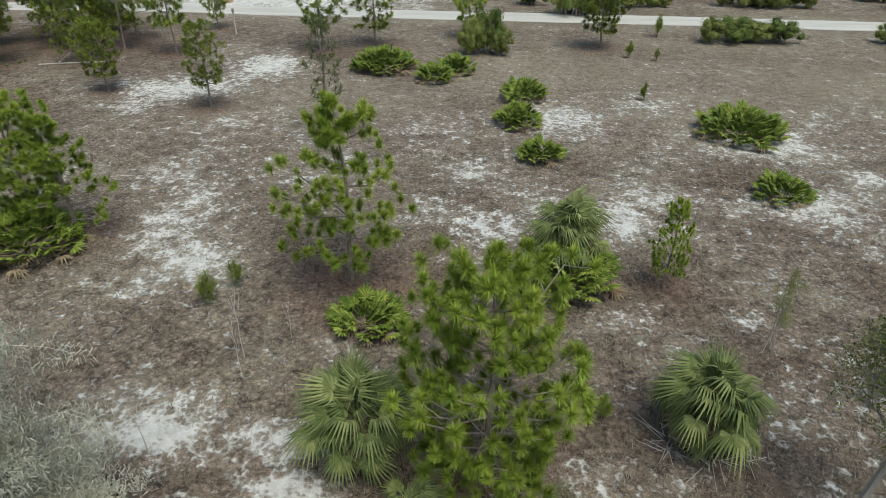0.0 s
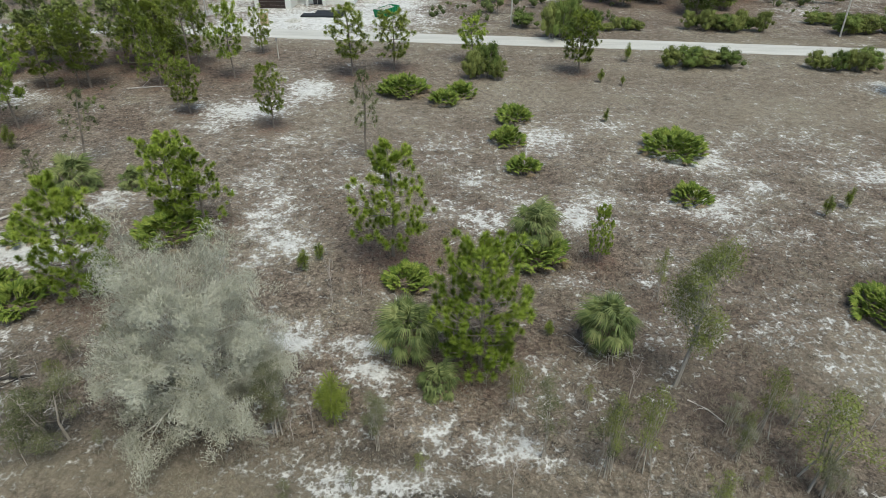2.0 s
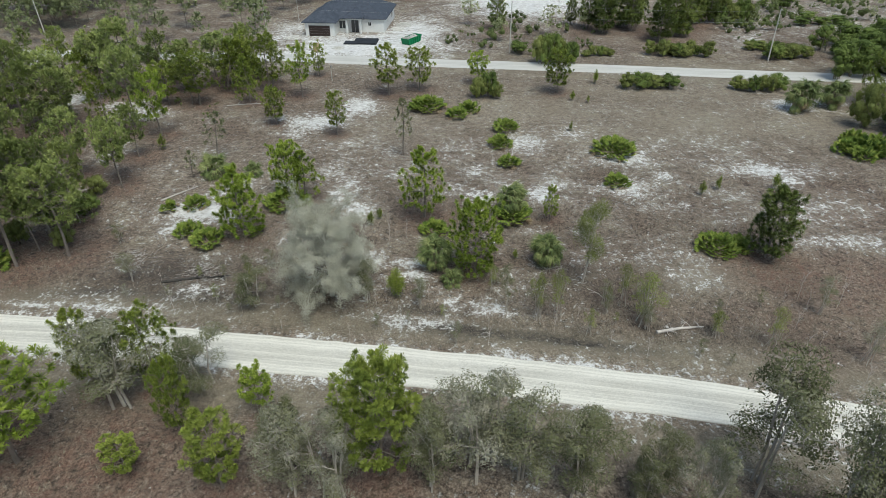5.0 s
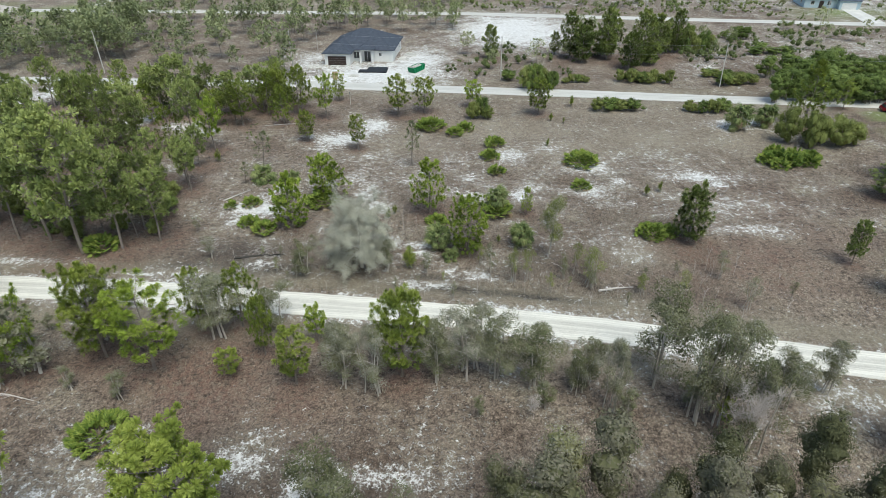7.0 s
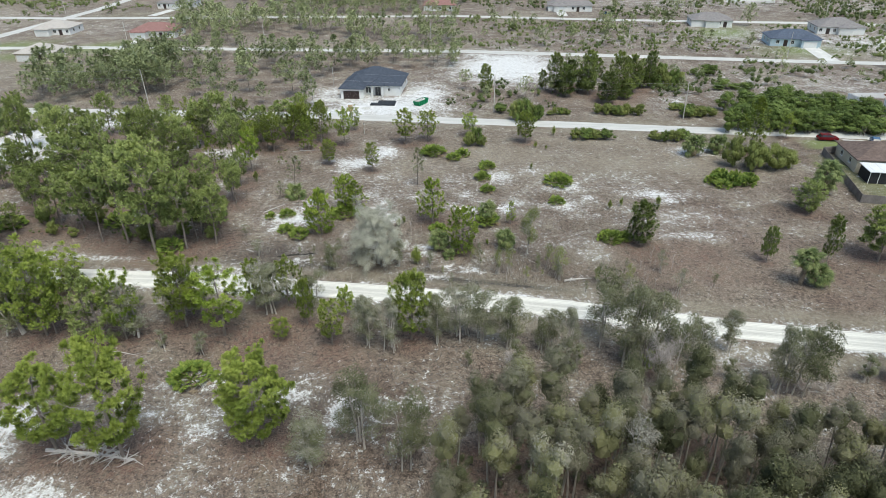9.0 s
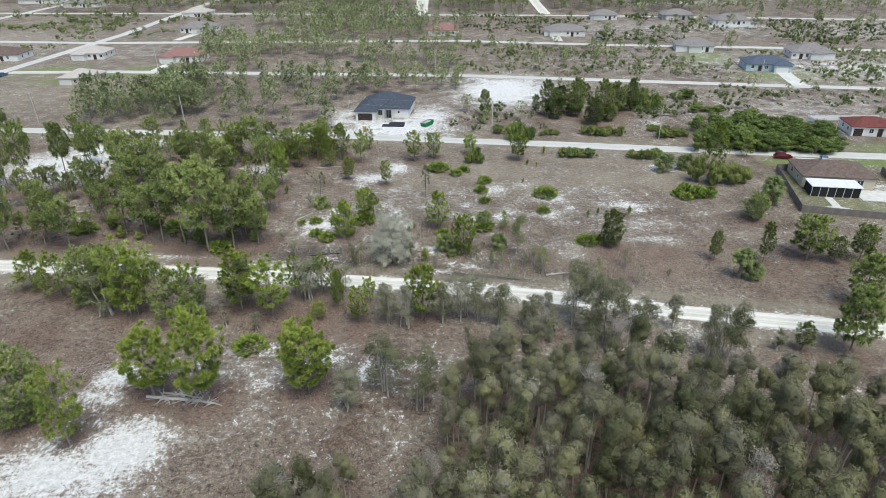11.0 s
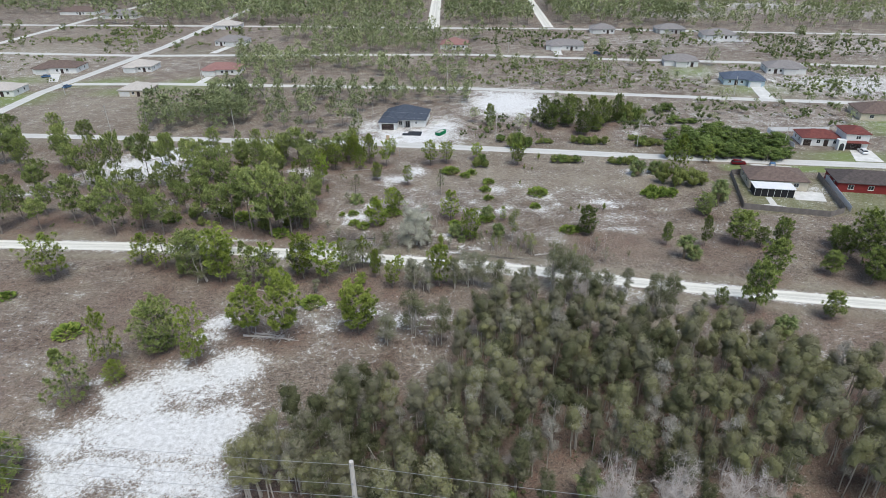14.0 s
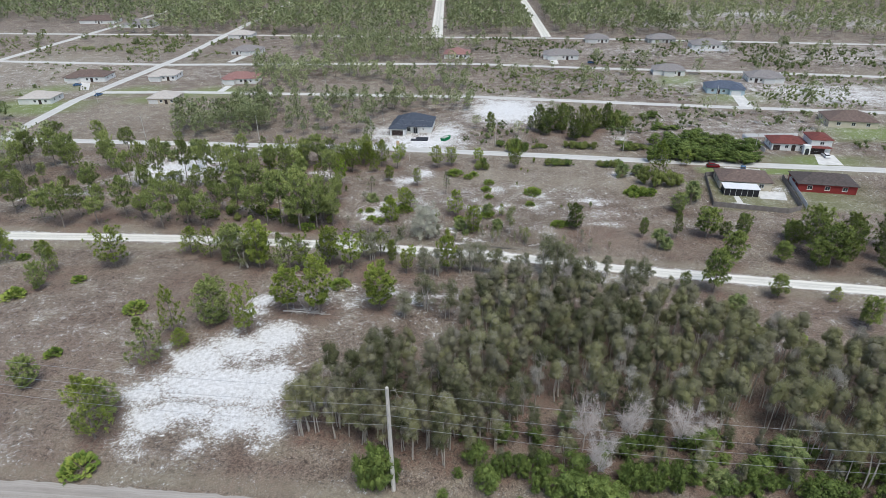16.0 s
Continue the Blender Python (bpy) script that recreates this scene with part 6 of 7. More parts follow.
new_house.matrix_basis = pose(-41.0, 96.4, 0, 0, 0, -2)

G = "houses along the streets"
make_house("brown-roofed tan house with a screened back porch", G, (101.2, 48.0), 174, 16.8, 11.5, CREAM_WALL, BROWN_ROOF, None, WHITE_DOOR)
make_house("red-walled house with dark brown shingle roof", G, (128.6, 45.9), 173, 18.5, 11.2, RED_WALL, DARK_ROOF, None, WHITE_DOOR)
make_house("white house with red tile roof and arched entry", G, (116.5, 80.9), -5, 13, 9.5, WHITE_WALL, TILE_ROOF, None, DARK_DOOR, garage_w=2.6)
tower = make_house("two-storey white house wing with red tile roof over a garage", G, (129.6, 77.0), -5, 7.6, 9.5, WHITE_WALL, TILE_ROOF, None, DARK_DOOR, high=5.7, garage_w=4.9)
window(tower, 3.9, -0.01, 3.9, 1.5, 1.2)
s = Soup()
hip_roof(s, 0.1, -1.3, 7.5, 0.6, 2.75, 0.55, 0.25, 0.12)
part("roof", s, TILE_ROOF, tower, "low tiled strip over the garage door")
s = Soup()
s.box(-2.6, -1.4, -0.2, -0.15, 0.9, 3.7)
part("entry", s, WHITE_WALL, tower)
s = Soup()
arch = [(-0.75, 0.0), (-0.75, 1.9), (-0.55, 2.4), (0.0, 2.65), (0.55, 2.4), (0.75, 1.9), (0.75, 0.0)]
s.add([(x - 1.38, -1.45, z) for x, z in arch] + [(x - 1.38, -1.39, z) for x, z in arch], [tuple(range(7))] + [(i, i + 1, i + 8, i + 7) for i in range(6)])
part("door", s, GLASS, tower, "dark arched entrance")
make_house("tan house with brown shingle roof and back porch", G, (175.5, 126.5), 172, 20, 15, CREAM_WALL, BROWN_ROOF, None, WHITE_DOOR)
make_house("pale blue house with slate-blue roof and white drive", G, (117.5, 173.5), -7, 19, 13, BLUE_WALL, BLUE_ROOF, (11, 17.5, 2.5), WHITE_DOOR)
make_house("white house with mauve-grey shingle roof", G, (98.5, 217), -7, 18, 13, WHITE_WALL, GREY_ROOF, (6, 12, 2.5), WHITE_DOOR)
make_house("white house with mauve-grey shingle roof", G, (148, 200), -7, 19, 14, WHITE_WALL, GREY_ROOF, (8, 14, 2), WHITE_DOOR)
make_house("white house with pale grey roof", G, (36, 262), -4, 23, 14, WHITE_WALL, GREY_ROOF, (3, 9, 3), WHITE_DOOR)
make_house("white house with brown shingle roof", G, (71.5, 326), -4, 17, 14, WHITE_WALL, GREY_ROOF, (2, 8, 2), WHITE_DOOR)
make_house("grey-walled house with grey shingle roof", G, (118, 327), -4, 20, 14, GREY_WALL, GREY_ROOF, (2, 8, 2), WHITE_DOOR)
make_house("low white house with white perimeter wall", G, (144, 303), -4, 22, 15, WHITE_WALL, GREY_ROOF, (2, 8, 2), WHITE_DOOR)
make_house("white house with mauve shingle roof", G, (-31, 262), 0, 17, 15, WHITE_WALL, MAUVE_ROOF, None, WHITE_DOOR)
make_house("white house with dark brown roof", G, (-252, 184), 6, 24, 14, WHITE_WALL, BROWN_ROOF, (3, 9, 3), WHITE_DOOR)
make_house("pale house with white hip roof", G, (-245, 134), 6, 17, 13, WHITE_WALL, TAN_ROOF, None, WHITE_DOOR)
make_house("white house with pale roof on a green lawn", G, (-203, 190), 5, 16, 13, WHITE_WALL, TAN_ROOF, (2, 8, 3), WHITE_DOOR)
make_house("tan house with pale shingle roof", G, (-176.5, 138), 2, 14, 13, CREAM_WALL, TAN_ROOF, None, WHITE_DOOR)
make_house("white house with faded red roof", G, (-155, 184), 4, 20, 13, WHITE_WALL, MAUVE_ROOF, (2, 8, 3), WHITE_DOOR)
make_house("white house with grey roof", G, (-183, 270), 2, 20, 14, WHITE_WALL, GREY_ROOF, (8, 14, 3), WHITE_DOOR)
make_house("white house with pale roof", G, (-212, 337), 2, 19, 14, WHITE_WALL, TAN_ROOF, None, WHITE_DOOR)
make_house("white house with brown roof", G, (-386, 414), 2, 32, 18, WHITE_WALL, BROWN_ROOF, None, WHITE_DOOR)
make_house("white house with grey roof", G, (-332, 390), 2, 28, 18, WHITE_WALL, GREY_ROOF, None, WHITE_DOOR)

# screened porch behind the brown-roofed house
porch = thing("screened_porch", "dark screened porch with white flat roof behind the house", "porch")
s = Soup()
s.box(0, 0, 0, 11, 4.9, 2.55)
part("screen", s, SCREEN, porch)
s = Soup()
for k in range(12):
    s.box(-0.3 + k * 0.967, -0.35, 2.56 + 0.04 * (k % 2), 0.667 + k * 0.967, 5.2, 2.72 + 0.04 * (k % 2))
part("roof", s, VINYL, porch)
for k in range(7):
    s = Soup()
    s.box(k * 11 / 6 - 0.05, -0.06, 0, k * 11 / 6 + 0.05, -0.01, 2.55)
    part("post", s, TRIM, porch)
porch.matrix_basis = pose(82.9, 32.2, 0, 0, 0, -6)


def slab(name, label, rings, mat, z=0.06, category="paving"):
    """A flat poured or laid slab with a given outline."""
    s = Soup()
    n = len(rings)
    s.add([(x, y, -0.1) for x, y in rings] + [(x, y, z) for x, y in rings], [tuple(range(n, 2 * n))] + [(i, (i + 1) % n, n + (i + 1) % n, n + i) for i in range(n)])
    return tagged(new(name, s.mesh(name, mat)), label, category, kind="structure")


slab("driveway", "broad pale concrete drive to the garage", [(128, 64.5), (137, 64), (138.5, 76), (131.5, 76.5)], CONCRETE)
slab("driveway", "white concrete drive to the garage", [(126, 147), (132.5, 146.5), (135.5, 171), (129.5, 171.5)], CONCRETE)
slab("driveway", "pale sandy drive by the street", [(91, 60), (104, 58), (103, 53.5), (93, 54.5)], CONCRETE)
slab("patio", "pale concrete patio behind the porch", [(79.6, 23.4), (92.5, 21.0), (89.5, 24.2), (87.2, 25.6), (87.6, 31.2), (85.9, 31.4), (85.4, 25.9), (81.5, 25.4)], CONCRETE)
slab("patio", "pale concrete patio beside the porch", [(94.3, 29.8), (102.5, 28.8), (104.2, 35.6), (94.8, 36.4)], CONCRETE)
slab("driveway", "pale drive to the house", [(-231, 166), (-226, 166), (-236, 184), (-242, 184)], CONCRETE)
slab("driveway", "pale drive to the house", [(-177, 245), (-172, 245), (-170, 266), (-175, 266)], CONCRETE)
slab("driveway", "pale drive to the house", [(-151, 166), (-147, 166), (-147, 180), (-151, 180)], CONCRETE)
slab("driveway", "pale drive to the house", [(40, 247), (45, 246.5), (45, 259), (40, 259)], CONCRETE)


# ---- fences ----
def board_fence(label, points, mat, high=1.8, width=0.15, name="fence"):
    """A board fence: posts, rails and upright boards in panels along a line."""
    f = thing(name, label, "fence")
    r = random.Random(int(points[0][0] * 10))
    for (ax, ay), (bx, by) in zip(points, points[1:]):
        span = math.hypot(bx - ax, by - ay)
        n = max(1, round(span / 2.4))
        turn = math.degrees(math.atan2(by - ay, bx - ax))
        for i in range(n):
            u = i / n
            s, p = Soup(), Soup()
            step = span / n
            x, cut = 0.05, []
            while x < step:
                top = high + r.uniform(-0.05, 0.03)
                cut += [(x, 0.006, top), (x + 0.012, 0.02, top), (min(x + width - 0.012, step), 0.02, top)]
                x += width
            k = len(cut)
            s.add([(a, -b, 0.0) for a, b, _ in cut] + [(a, -b, c) for a, b, c in cut] + [(a, b, 0.0) for a, b, _ in cut] + [(a, b, c) for a, b, c in cut],
                  [f for i in range(k - 1) for f in ((i, i + 1, k + i + 1, k + i), (2 * k + i + 1, 2 * k + i, 3 * k + i, 3 * k + i + 1), (k + i, k + i + 1, 3 * k + i + 1, 3 * k + i))])
            for z in (0.35, high - 0.3):
                rail = Soup()
                rail.box(0.05, 0.022, z, step, 0.07, z + 0.09)
                part("rail", rail, mat, f).matrix_local = pose(ax + (bx - ax) * u, ay + (by - ay) * u, 0, 0, 0, turn)
            p.box(-0.05, -0.05, -0.3, 0.05, 0.05, high + 0.1)
            at = pose(ax + (bx - ax) * u, ay + (by - ay) * u, 0, 0, 0, turn)
            part("panel", s, mat, f).matrix_local = at
            part("post", p, mat, f).matrix_local = at
    return f


board_fence("weathered grey wooden privacy fence round the back yard", [(86.2, 50.4), (81.5, 49.5), (76.5, 22.5), (98.5, 18.0), (103.6, 20.9)], FENCE_WOOD, 1.75)
board_fence("dark wooden fence between two back yards", [(108.3, 48.5), (103.8, 21.5)], FENCE_WOOD, 1.9)
board_fence("white vinyl privacy fence beside the red house", [(110.2, 47.5), (105.8, 21.8)], VINYL, 1.8, 0.3, "vinyl_fence")
board_fence("pale blue-grey fence beside the tiled house", [(113.0, 78.0), (110.5, 97.0), (134.0, 98.5)], VINYL, 1.7, 0.3, "vinyl_fence")
board_fence("white perimeter wall round a low house", [(141, 297), (167, 294), (169, 318)], VINYL, 1.5, 0.5, "vinyl_fence")


# ---- cars ----
def make_car(label, paint, at, turn, estate=True):
    """A parked car: pressed body, glazed cabin, four wheels, lamps."""
    car = thing("car", label, "car")
    body, cabin, glass = Soup(), Soup(), Soup()
    prof = [(-2.35, 0.35), (-2.35, 0.75), (-2.2, 0.95), (-1.1, 1.02), (1.6, 1.0), (2.25, 0.85), (2.35, 0.6), (2.3, 0.32)]
    if not estate:
        prof[2] = (-2.25, 0.95)
    n = len(prof)
    body.add([(x, -0.9, z) for x, z in prof] + [(x, 0.9, z) for x, z in prof],
             [tuple(range(n)), tuple(range(2 * n - 1, n - 1, -1))] + [(i, n + i, n + (i + 1) % n, (i + 1) % n) for i in range(n)])
    top = [(-2.1 if estate else -1.7, 1.0, -1.75 if estate else -1.1, 1.5), (1.25, 1.0, 0.55, 1.5)]
    (b0, z0, t0, z1), (b1, _, t1, _) = top
    glass.add([(b0, -0.82, z0), (b1, -0.82, z0), (b1, 0.82, z0), (b0, 0.82, z0), (t0, -0.66, z1), (t1, -0.66, z1), (t1, 0.66, z1), (t0, 0.66, z1)],
              [(0, 1, 5, 4), (1, 2, 6, 5), (2, 3, 7, 6), (3, 0, 4, 7)])
    cabin.box(t0 - 0.05, -0.68, z1 - 0.04, t1 + 0.05, 0.68, z1 + 0.04)
    for x in (t0 + 0.1, (t0 + t1) / 2, t1 - 0.05):
        for sgn in (-1, 1):
            cabin.box(x - 0.05, sgn * 0.75 - 0.07, 1.0, x + 0.05, sgn * 0.75 + 0.07, z1)
    part("body", body, paint, car)
    part("roof", cabin, paint, car)
    part("glazing", glass, GLASS, car, "dark car windows")
    for x in (-1.45, 1.4):
        for y in (-0.82, 0.82):
            w = part("wheel", Soup(), RUBBER, car)
            t, rim = Soup(), Soup()
            t.tube([(0, -0.1, 0), (0, 0.1, 0)], [0.33, 0.33], 14)
            rim.tube([(0, -0.115, 0), (0, 0.115, 0)], [0.2, 0.2], 10)
            part("tyre", t, RUBBER, w)
            part("rim", rim, METAL, w)
            w.matrix_local = pose(x, y, 0.33)
    for y in (-0.65, 0.65):
        lamp = Soup()
        lamp.box(2.28, y - 0.18, 0.62, 2.36, y + 0.18, 0.78)
        part("headlight", lamp, VINYL, car)
    car.matrix_basis = pose(at[0], at[1], 0.02, 0, 0, turn)
    return car


make_car("dark red parked car on the grass verge", PAINT_RED, (87.2, 59.3), -4)
make_car("white parked car on a concrete drive", PAINT_WHITE, (134.5, 73.5), 88)
make_car("blue parked pickup on a pale drive", PAINT_BLUE, (97.5, 57.2), 70, False)
make_car("blue parked car beside a side street", PAINT_BLUE, (-213, 154), 80, False)
make_car("blue parked car in front of a house", PAINT_BLUE, (-239, 176), 30, False)
make_car("dark car parked on a lawn", PAINT_BLUE, (66, 250), -4)


# ---- utility poles and wires ----
def make_pole(label, at, high, arm=0.0, lean=0.0, thick=0.15, can=True):
    pole = thing("utility_pole", label, "utility pole", "utility poles")
    s = Soup()
    s.tube([(0, 0, -0.5), (0, 0, high * 0.5), (0, 0, high)], [thick, thick * 0.85, thick * 0.65], 10)
    part("shaft", s, POLE_WOOD, pole)
    for z in (high - 0.25, high * 0.78, high * 0.72) if not arm else (high - 0.3, high - 3.2, high - 5.2, high - 7.2):
        i = Soup()
        i.tube([(0, -0.1, z), (0, -0.4, z + 0.05), (0, -0.54, z + 0.14)], [0.06, 0.1, 0.06], 6)
        part("insulator", i, METAL, pole)
    if can:
        c = Soup()
        c.tube([(0, -0.42, high * 0.8), (0, -0.42, high * 0.8 + 0.75)], [0.22, 0.22], 10)
        part("transformer", c, METAL, pole, "grey pole-mounted transformer")
    if arm:
        c = Soup()
        c.box(-0.08, -0.12, high * 0.2, 0.08, -0.16, high * 0.2 + 0.3)
        part("sign_plate", c, VINYL, pole)
    pole.matrix_basis = pose(at[0], at[1], 0, lean, 0, 0)
    return pole


make_pole("tall weathered utility pole beside the track", (-11.1, -98.9), 22.0, 1.0, 0, 0.4, False)
make_pole("tall weathered utility pole beside the track", (-88, -95.0), 22.0, 1.0, 0, 0.4, False)
make_pole("tall weathered utility pole beside the track", (66, -103.5), 22.0, 1.0, 0, 0.4, False)
for x, y, h, l in ((-97.5, 82.8, 10.8, 1.5), (-48.9, 87.0, 10.0, 0.5), (4.9, 80.2, 10.3, 0.0), (56.5, 75.5, 10.0, -2.5), (106, 71, 10.0, 1.0), (-150, 84.5, 10.5, 0.5)):
    make_pole("grey wooden utility pole beside the street", (x, y), h, 0.0, l, 0.14, x == -48.9)
for x, y, h in ((116, 153, 9), (168, 236, 9.5), (60, 170, 9), (-20, 170, 9), (12, 252, 9), (220, 146, 9), (105, 238, 9), (-205, 140, 9), (-150, 172, 9), (-90, 171, 9), (-225, 250, 9)):
    make_pole("grey wooden utility pole beside the street", (x, y), h, 0.0, 0.0, 0.14, False)
make_pole("thin pole standing in the grass verge", (-47, 107), 6.0, 0.0, 0.0, 0.08, False)


def wire(label, a, b, sag, r=0.016):
    s = Soup()
    pts = [Vector(a).lerp(Vector(b), k / 14) - Vector((0, 0, sag * 4 * (k / 14) * (1 - k / 14))) for k in range(15)]
    s.tube(pts, [r] * 15, 4)
    return tagged(new("power_line", s.mesh("power_line", WIRE)), label, "power line", "power lines")


for z, sag in ((21.9, 1.0), (18.8, 1.1), (16.8, 1.1), (14.8, 1.2)):
    for a, b in (((-88, -95.4), (-11.1, -99.3)), ((-11.1, -99.3), (66, -103.9)), ((66, -103.9), (150, -109)), ((-170, -90.5), (-88, -95.4))):
        wire("thin aluminium wire strung between tall poles", (*a, z), (*b, z), sag, 0.026)
for (ax, ay, ah), (bx, by, bh) in (((-150, 84.5, 10.5), (-97.5, 82.8, 10.8)), ((-97.5, 82.8, 10.8), (-48.9, 87, 10)), ((-48.9, 87, 10), (4.9, 80.2, 10.3)), ((4.9, 80.2, 10.3), (56.5, 75.5, 10)), ((56.5, 75.5, 10), (106, 71, 10))):
    for k in (0.3, 2.4):
        wire("thin wire strung along the street", (ax, ay, ah - k), (bx, by, bh - k), 0.7, 0.011)

# ---- building site in front of the new house ----
skip = thing("rubbish_skip", "open green steel rubbish skip full of white rubble", "skip")
s = Soup()
prof = [(-2.2, 0.15), (-2.7, 1.5), (2.7, 1.5), (2.2, 0.15)]
s.add([(x, -1.0, z) for x, z in prof] + [(x, 1.0, z) for x, z in prof] + [(x * 0.97, -0.93, z + 0.02) for x, z in prof] + [(x * 0.97, 0.93, z + 0.02) for x, z in prof],
      [(0, 1, 2, 3), (7, 6, 5, 4), (0, 4, 5, 1), (2, 6, 7, 3), (0, 3, 7, 4), (8, 11, 10, 9), (12, 13, 14, 15), (8, 9, 13, 12), (10, 11, 15, 14), (1, 5, 13, 9), (2, 10, 14, 6), (1, 9, 10, 2), (5, 6, 14, 13)])
part("body", s, GREEN_STEEL, skip)
for x in (-1.7, -0.85, 0, 0.85, 1.7):
    for y in (-1.06, 1.06):
        s = Soup()
        s.box(x - 0.06, y - 0.06, 0.2, x + 0.06, y + 0.06, 1.5)
        part("rib", s, GREEN_STEEL, skip)
s = Soup()
r2 = random.Random(3)
for _ in range(60):
    x, y, z, q = r2.uniform(-2, 2), r2.uniform(-0.7, 0.7), r2.uniform(0.9, 1.5), r2.uniform(0.1, 0.3)
    s.box(x - q, y - q * 0.7, z - q * 0.5, x + q, y + q * 0.7, z + q * 0.4)
part("rubble", s, RUBBLE, skip, "white plaster rubble")
skip.matrix_basis = pose(-16.6, 87.2, -0.15, 0, 0, 62)
toilet = thing("portable_toilet", "tan plastic portable toilet on the building site", "portable toilet")
s = Soup()
s.box(-0.55, -0.55, 0, 0.55, 0.55, 2.0)
part("cabin", s, TAN_PLASTIC, toilet)
s = Soup()
hip_roof(s, -0.55, -0.55, 0.55, 0.55, 2.0, 0.2, 0.05, 0.06)
part("roof", s, VINYL, toilet)
s = Soup()
s.box(-0.35, -0.59, 0.1, 0.35, -0.55, 1.85)
part("door", s, TAN_PLASTIC, toilet)
toilet.matrix_basis = pose(-36.2, 79.4, 0)
pile = thing("roofing_sheets", "flat stacks of black roofing sheets laid on sand", "building material")
for x0, y0, x1, y1, z in ((-31.6, 85.0, -24.2, 87.2, 0.3), (-29.6, 87.2, -24.2, 89.6, 0.28)):
    for k in range(4):
        s = Soup()
        s.box(x0 + 0.06 * k, y0 + 0.03 * k, z / 4 * k + 0.003, x1 - 0.08 * k, y1 - 0.02 * k, z / 4 * (k + 1))
        part("sheet", s, ROOF_FELT, pile)
for (x, y, q), lab in zip(((-21, 99, 1.6), (-20, 103, 2.0), (-44, 90, 1.5), (-32, 82, 1.2)), range(4)):
    s = Soup()
    for _ in range(90):
        a, rr = r2.uniform(0, 6.28), q * math.sqrt(r2.random())
        e = r2.uniform(0.08, 0.3)
        z = max(0, (q - rr) * 0.32)
        cx, cy = x + rr * math.cos(a), y + rr * math.sin(a)
        s.box(cx - e, cy - e * 0.8, -0.05, cx + e, cy + e * 0.8, z + e * 0.5)
    tagged(new("rubble_heap", s.mesh("rubble_heap", RUBBLE)), "heap of pale building rubble and sand", "rubble heap")


# ---- fallen trees, logs and brushwood ----
def fallen(label, a, b, r, mat, twigs=14, seed=1, name="fallen_log"):
    g = random.Random(seed)
    log = thing(name, label, "log")
    a, b = Vector((*a, 0.0)), Vector((*b, 0.0))
    d = b - a
    s = Soup()
    s.tube([Vector((0, 0, r * 0.7)), d * 0.5 + Vector((0.1, 0.15, r * 0.8)), d + Vector((0, 0, r * 0.6))], [r, r * 0.8, r * 0.4], 8)
    part("trunk", s, mat, log)
    s = Soup()
    for k in range(twigs):
        p = d * g.uniform(0.2, 1.0) + Vector((0, 0, r))
        q = p + Vector((g.uniform(-1, 1), g.uniform(-1, 1), g.uniform(0.0, 0.5))) * d.length * 0.22
        s.tube([p, p.lerp(q, 0.5) + ball(g) * 0.1, q], [r * 0.4, r * 0.25, r * 0.08], 4)
        for _ in range(2):
            t = p.lerp(q, g.uniform(0.4, 1))
            s.tube([t, t + ball(g) * d.length * 0.09], [r * 0.15, r * 0.05], 3)
    if twigs:
        part("branchwork", s, mat, log)
    log.matrix_basis = Matrix.Translation(a)
    return log


fallen("fallen bleached pine trunk with bare branches on sand", (-46, -47.6), (-35.5, -48.4), 0.22, DEAD_WOOD, 46, 4)
fallen("second bleached trunk lying on the sand", (-44, -46.6), (-38, -47.4), 0.16, DEAD_WOOD, 30, 5)
fallen("charred black log in burnt grass", (-33, -4.2), (-26.5, -2.8), 0.14, CHARRED, 8, 6)
fallen("bleached fallen log in dry grass", (15.0, -9.6), (19.4, -8.6), 0.16, DEAD_WOOD, 7, 7)
fallen("bleached fallen branch in dry grass", (9.7, -3.2), (11.2, -4.8), 0.05, DEAD_WOOD, 4, 8, "fallen_branch")
fallen("bleached leaning dead trunk", (24.2, -34.0), (27, -30.5), 0.14, DEAD_WOOD, 6, 9)
fallen("fallen pale stem in the clearing", (-40.5, 12.6), (-37.4, 16.6), 0.12, DEAD_WOOD, 4, 10)
fallen("fallen bleached branch in the pine wood", (-44, 46), (-36.5, 47.6), 0.09, DEAD_WOOD, 7, 12, "fallen_branch")
fallen("fallen bleached branch in the pine wood", (-50, -30), (-44, -31), 0.09, DEAD_WOOD, 7, 13, "fallen_branch")
for k, (x, y, q) in enumerate(((-76, -67.5, 4.0), (-57, -42, 3.0), (-29, -2.5, 2.6), (-38, 0, 2.6), (6, 0.5, 1.6), (43, -32, 3.0), (74, -48, 3.2))):
    g = random.Random(200 + k)
    s = Soup()
    for _ in range(70):
        a, rr = g.uniform(0, 6.28), q * math.sqrt(g.random())
        p = Vector((x + rr * math.cos(a), y + rr * math.sin(a) * 0.6, g.uniform(0.02, 0.5) * (1 - rr / q) + 0.03))
        b = g.uniform(0, 6.28)
        e = Vector((math.cos(b), math.sin(b), g.uniform(-0.05, 0.25))) * g.uniform(0.3, 1.3)
        s.tube([p, p + e], [0.022, 0.009], 3)
    tagged(new("brushwood", s.mesh("brushwood", DEAD_WOOD)), "heap of dead grey brushwood on the ground", "brushwood", kind="stuff")
post = thing("fence_post", "short grey post standing by the street verge", "post")
s = Soup()
s.tube([(0, 0, -0.2), (0, 0, 2.6)], [0.09, 0.08], 7)
part("shaft", s, POLE_WOOD, post)
s = Soup()
s.box(-0.12, -0.1, 2.3, 0.12, 0.1, 2.75)
part("cap", s, METAL, post)
post.matrix_basis = pose(-28.9, 60.2, 0)


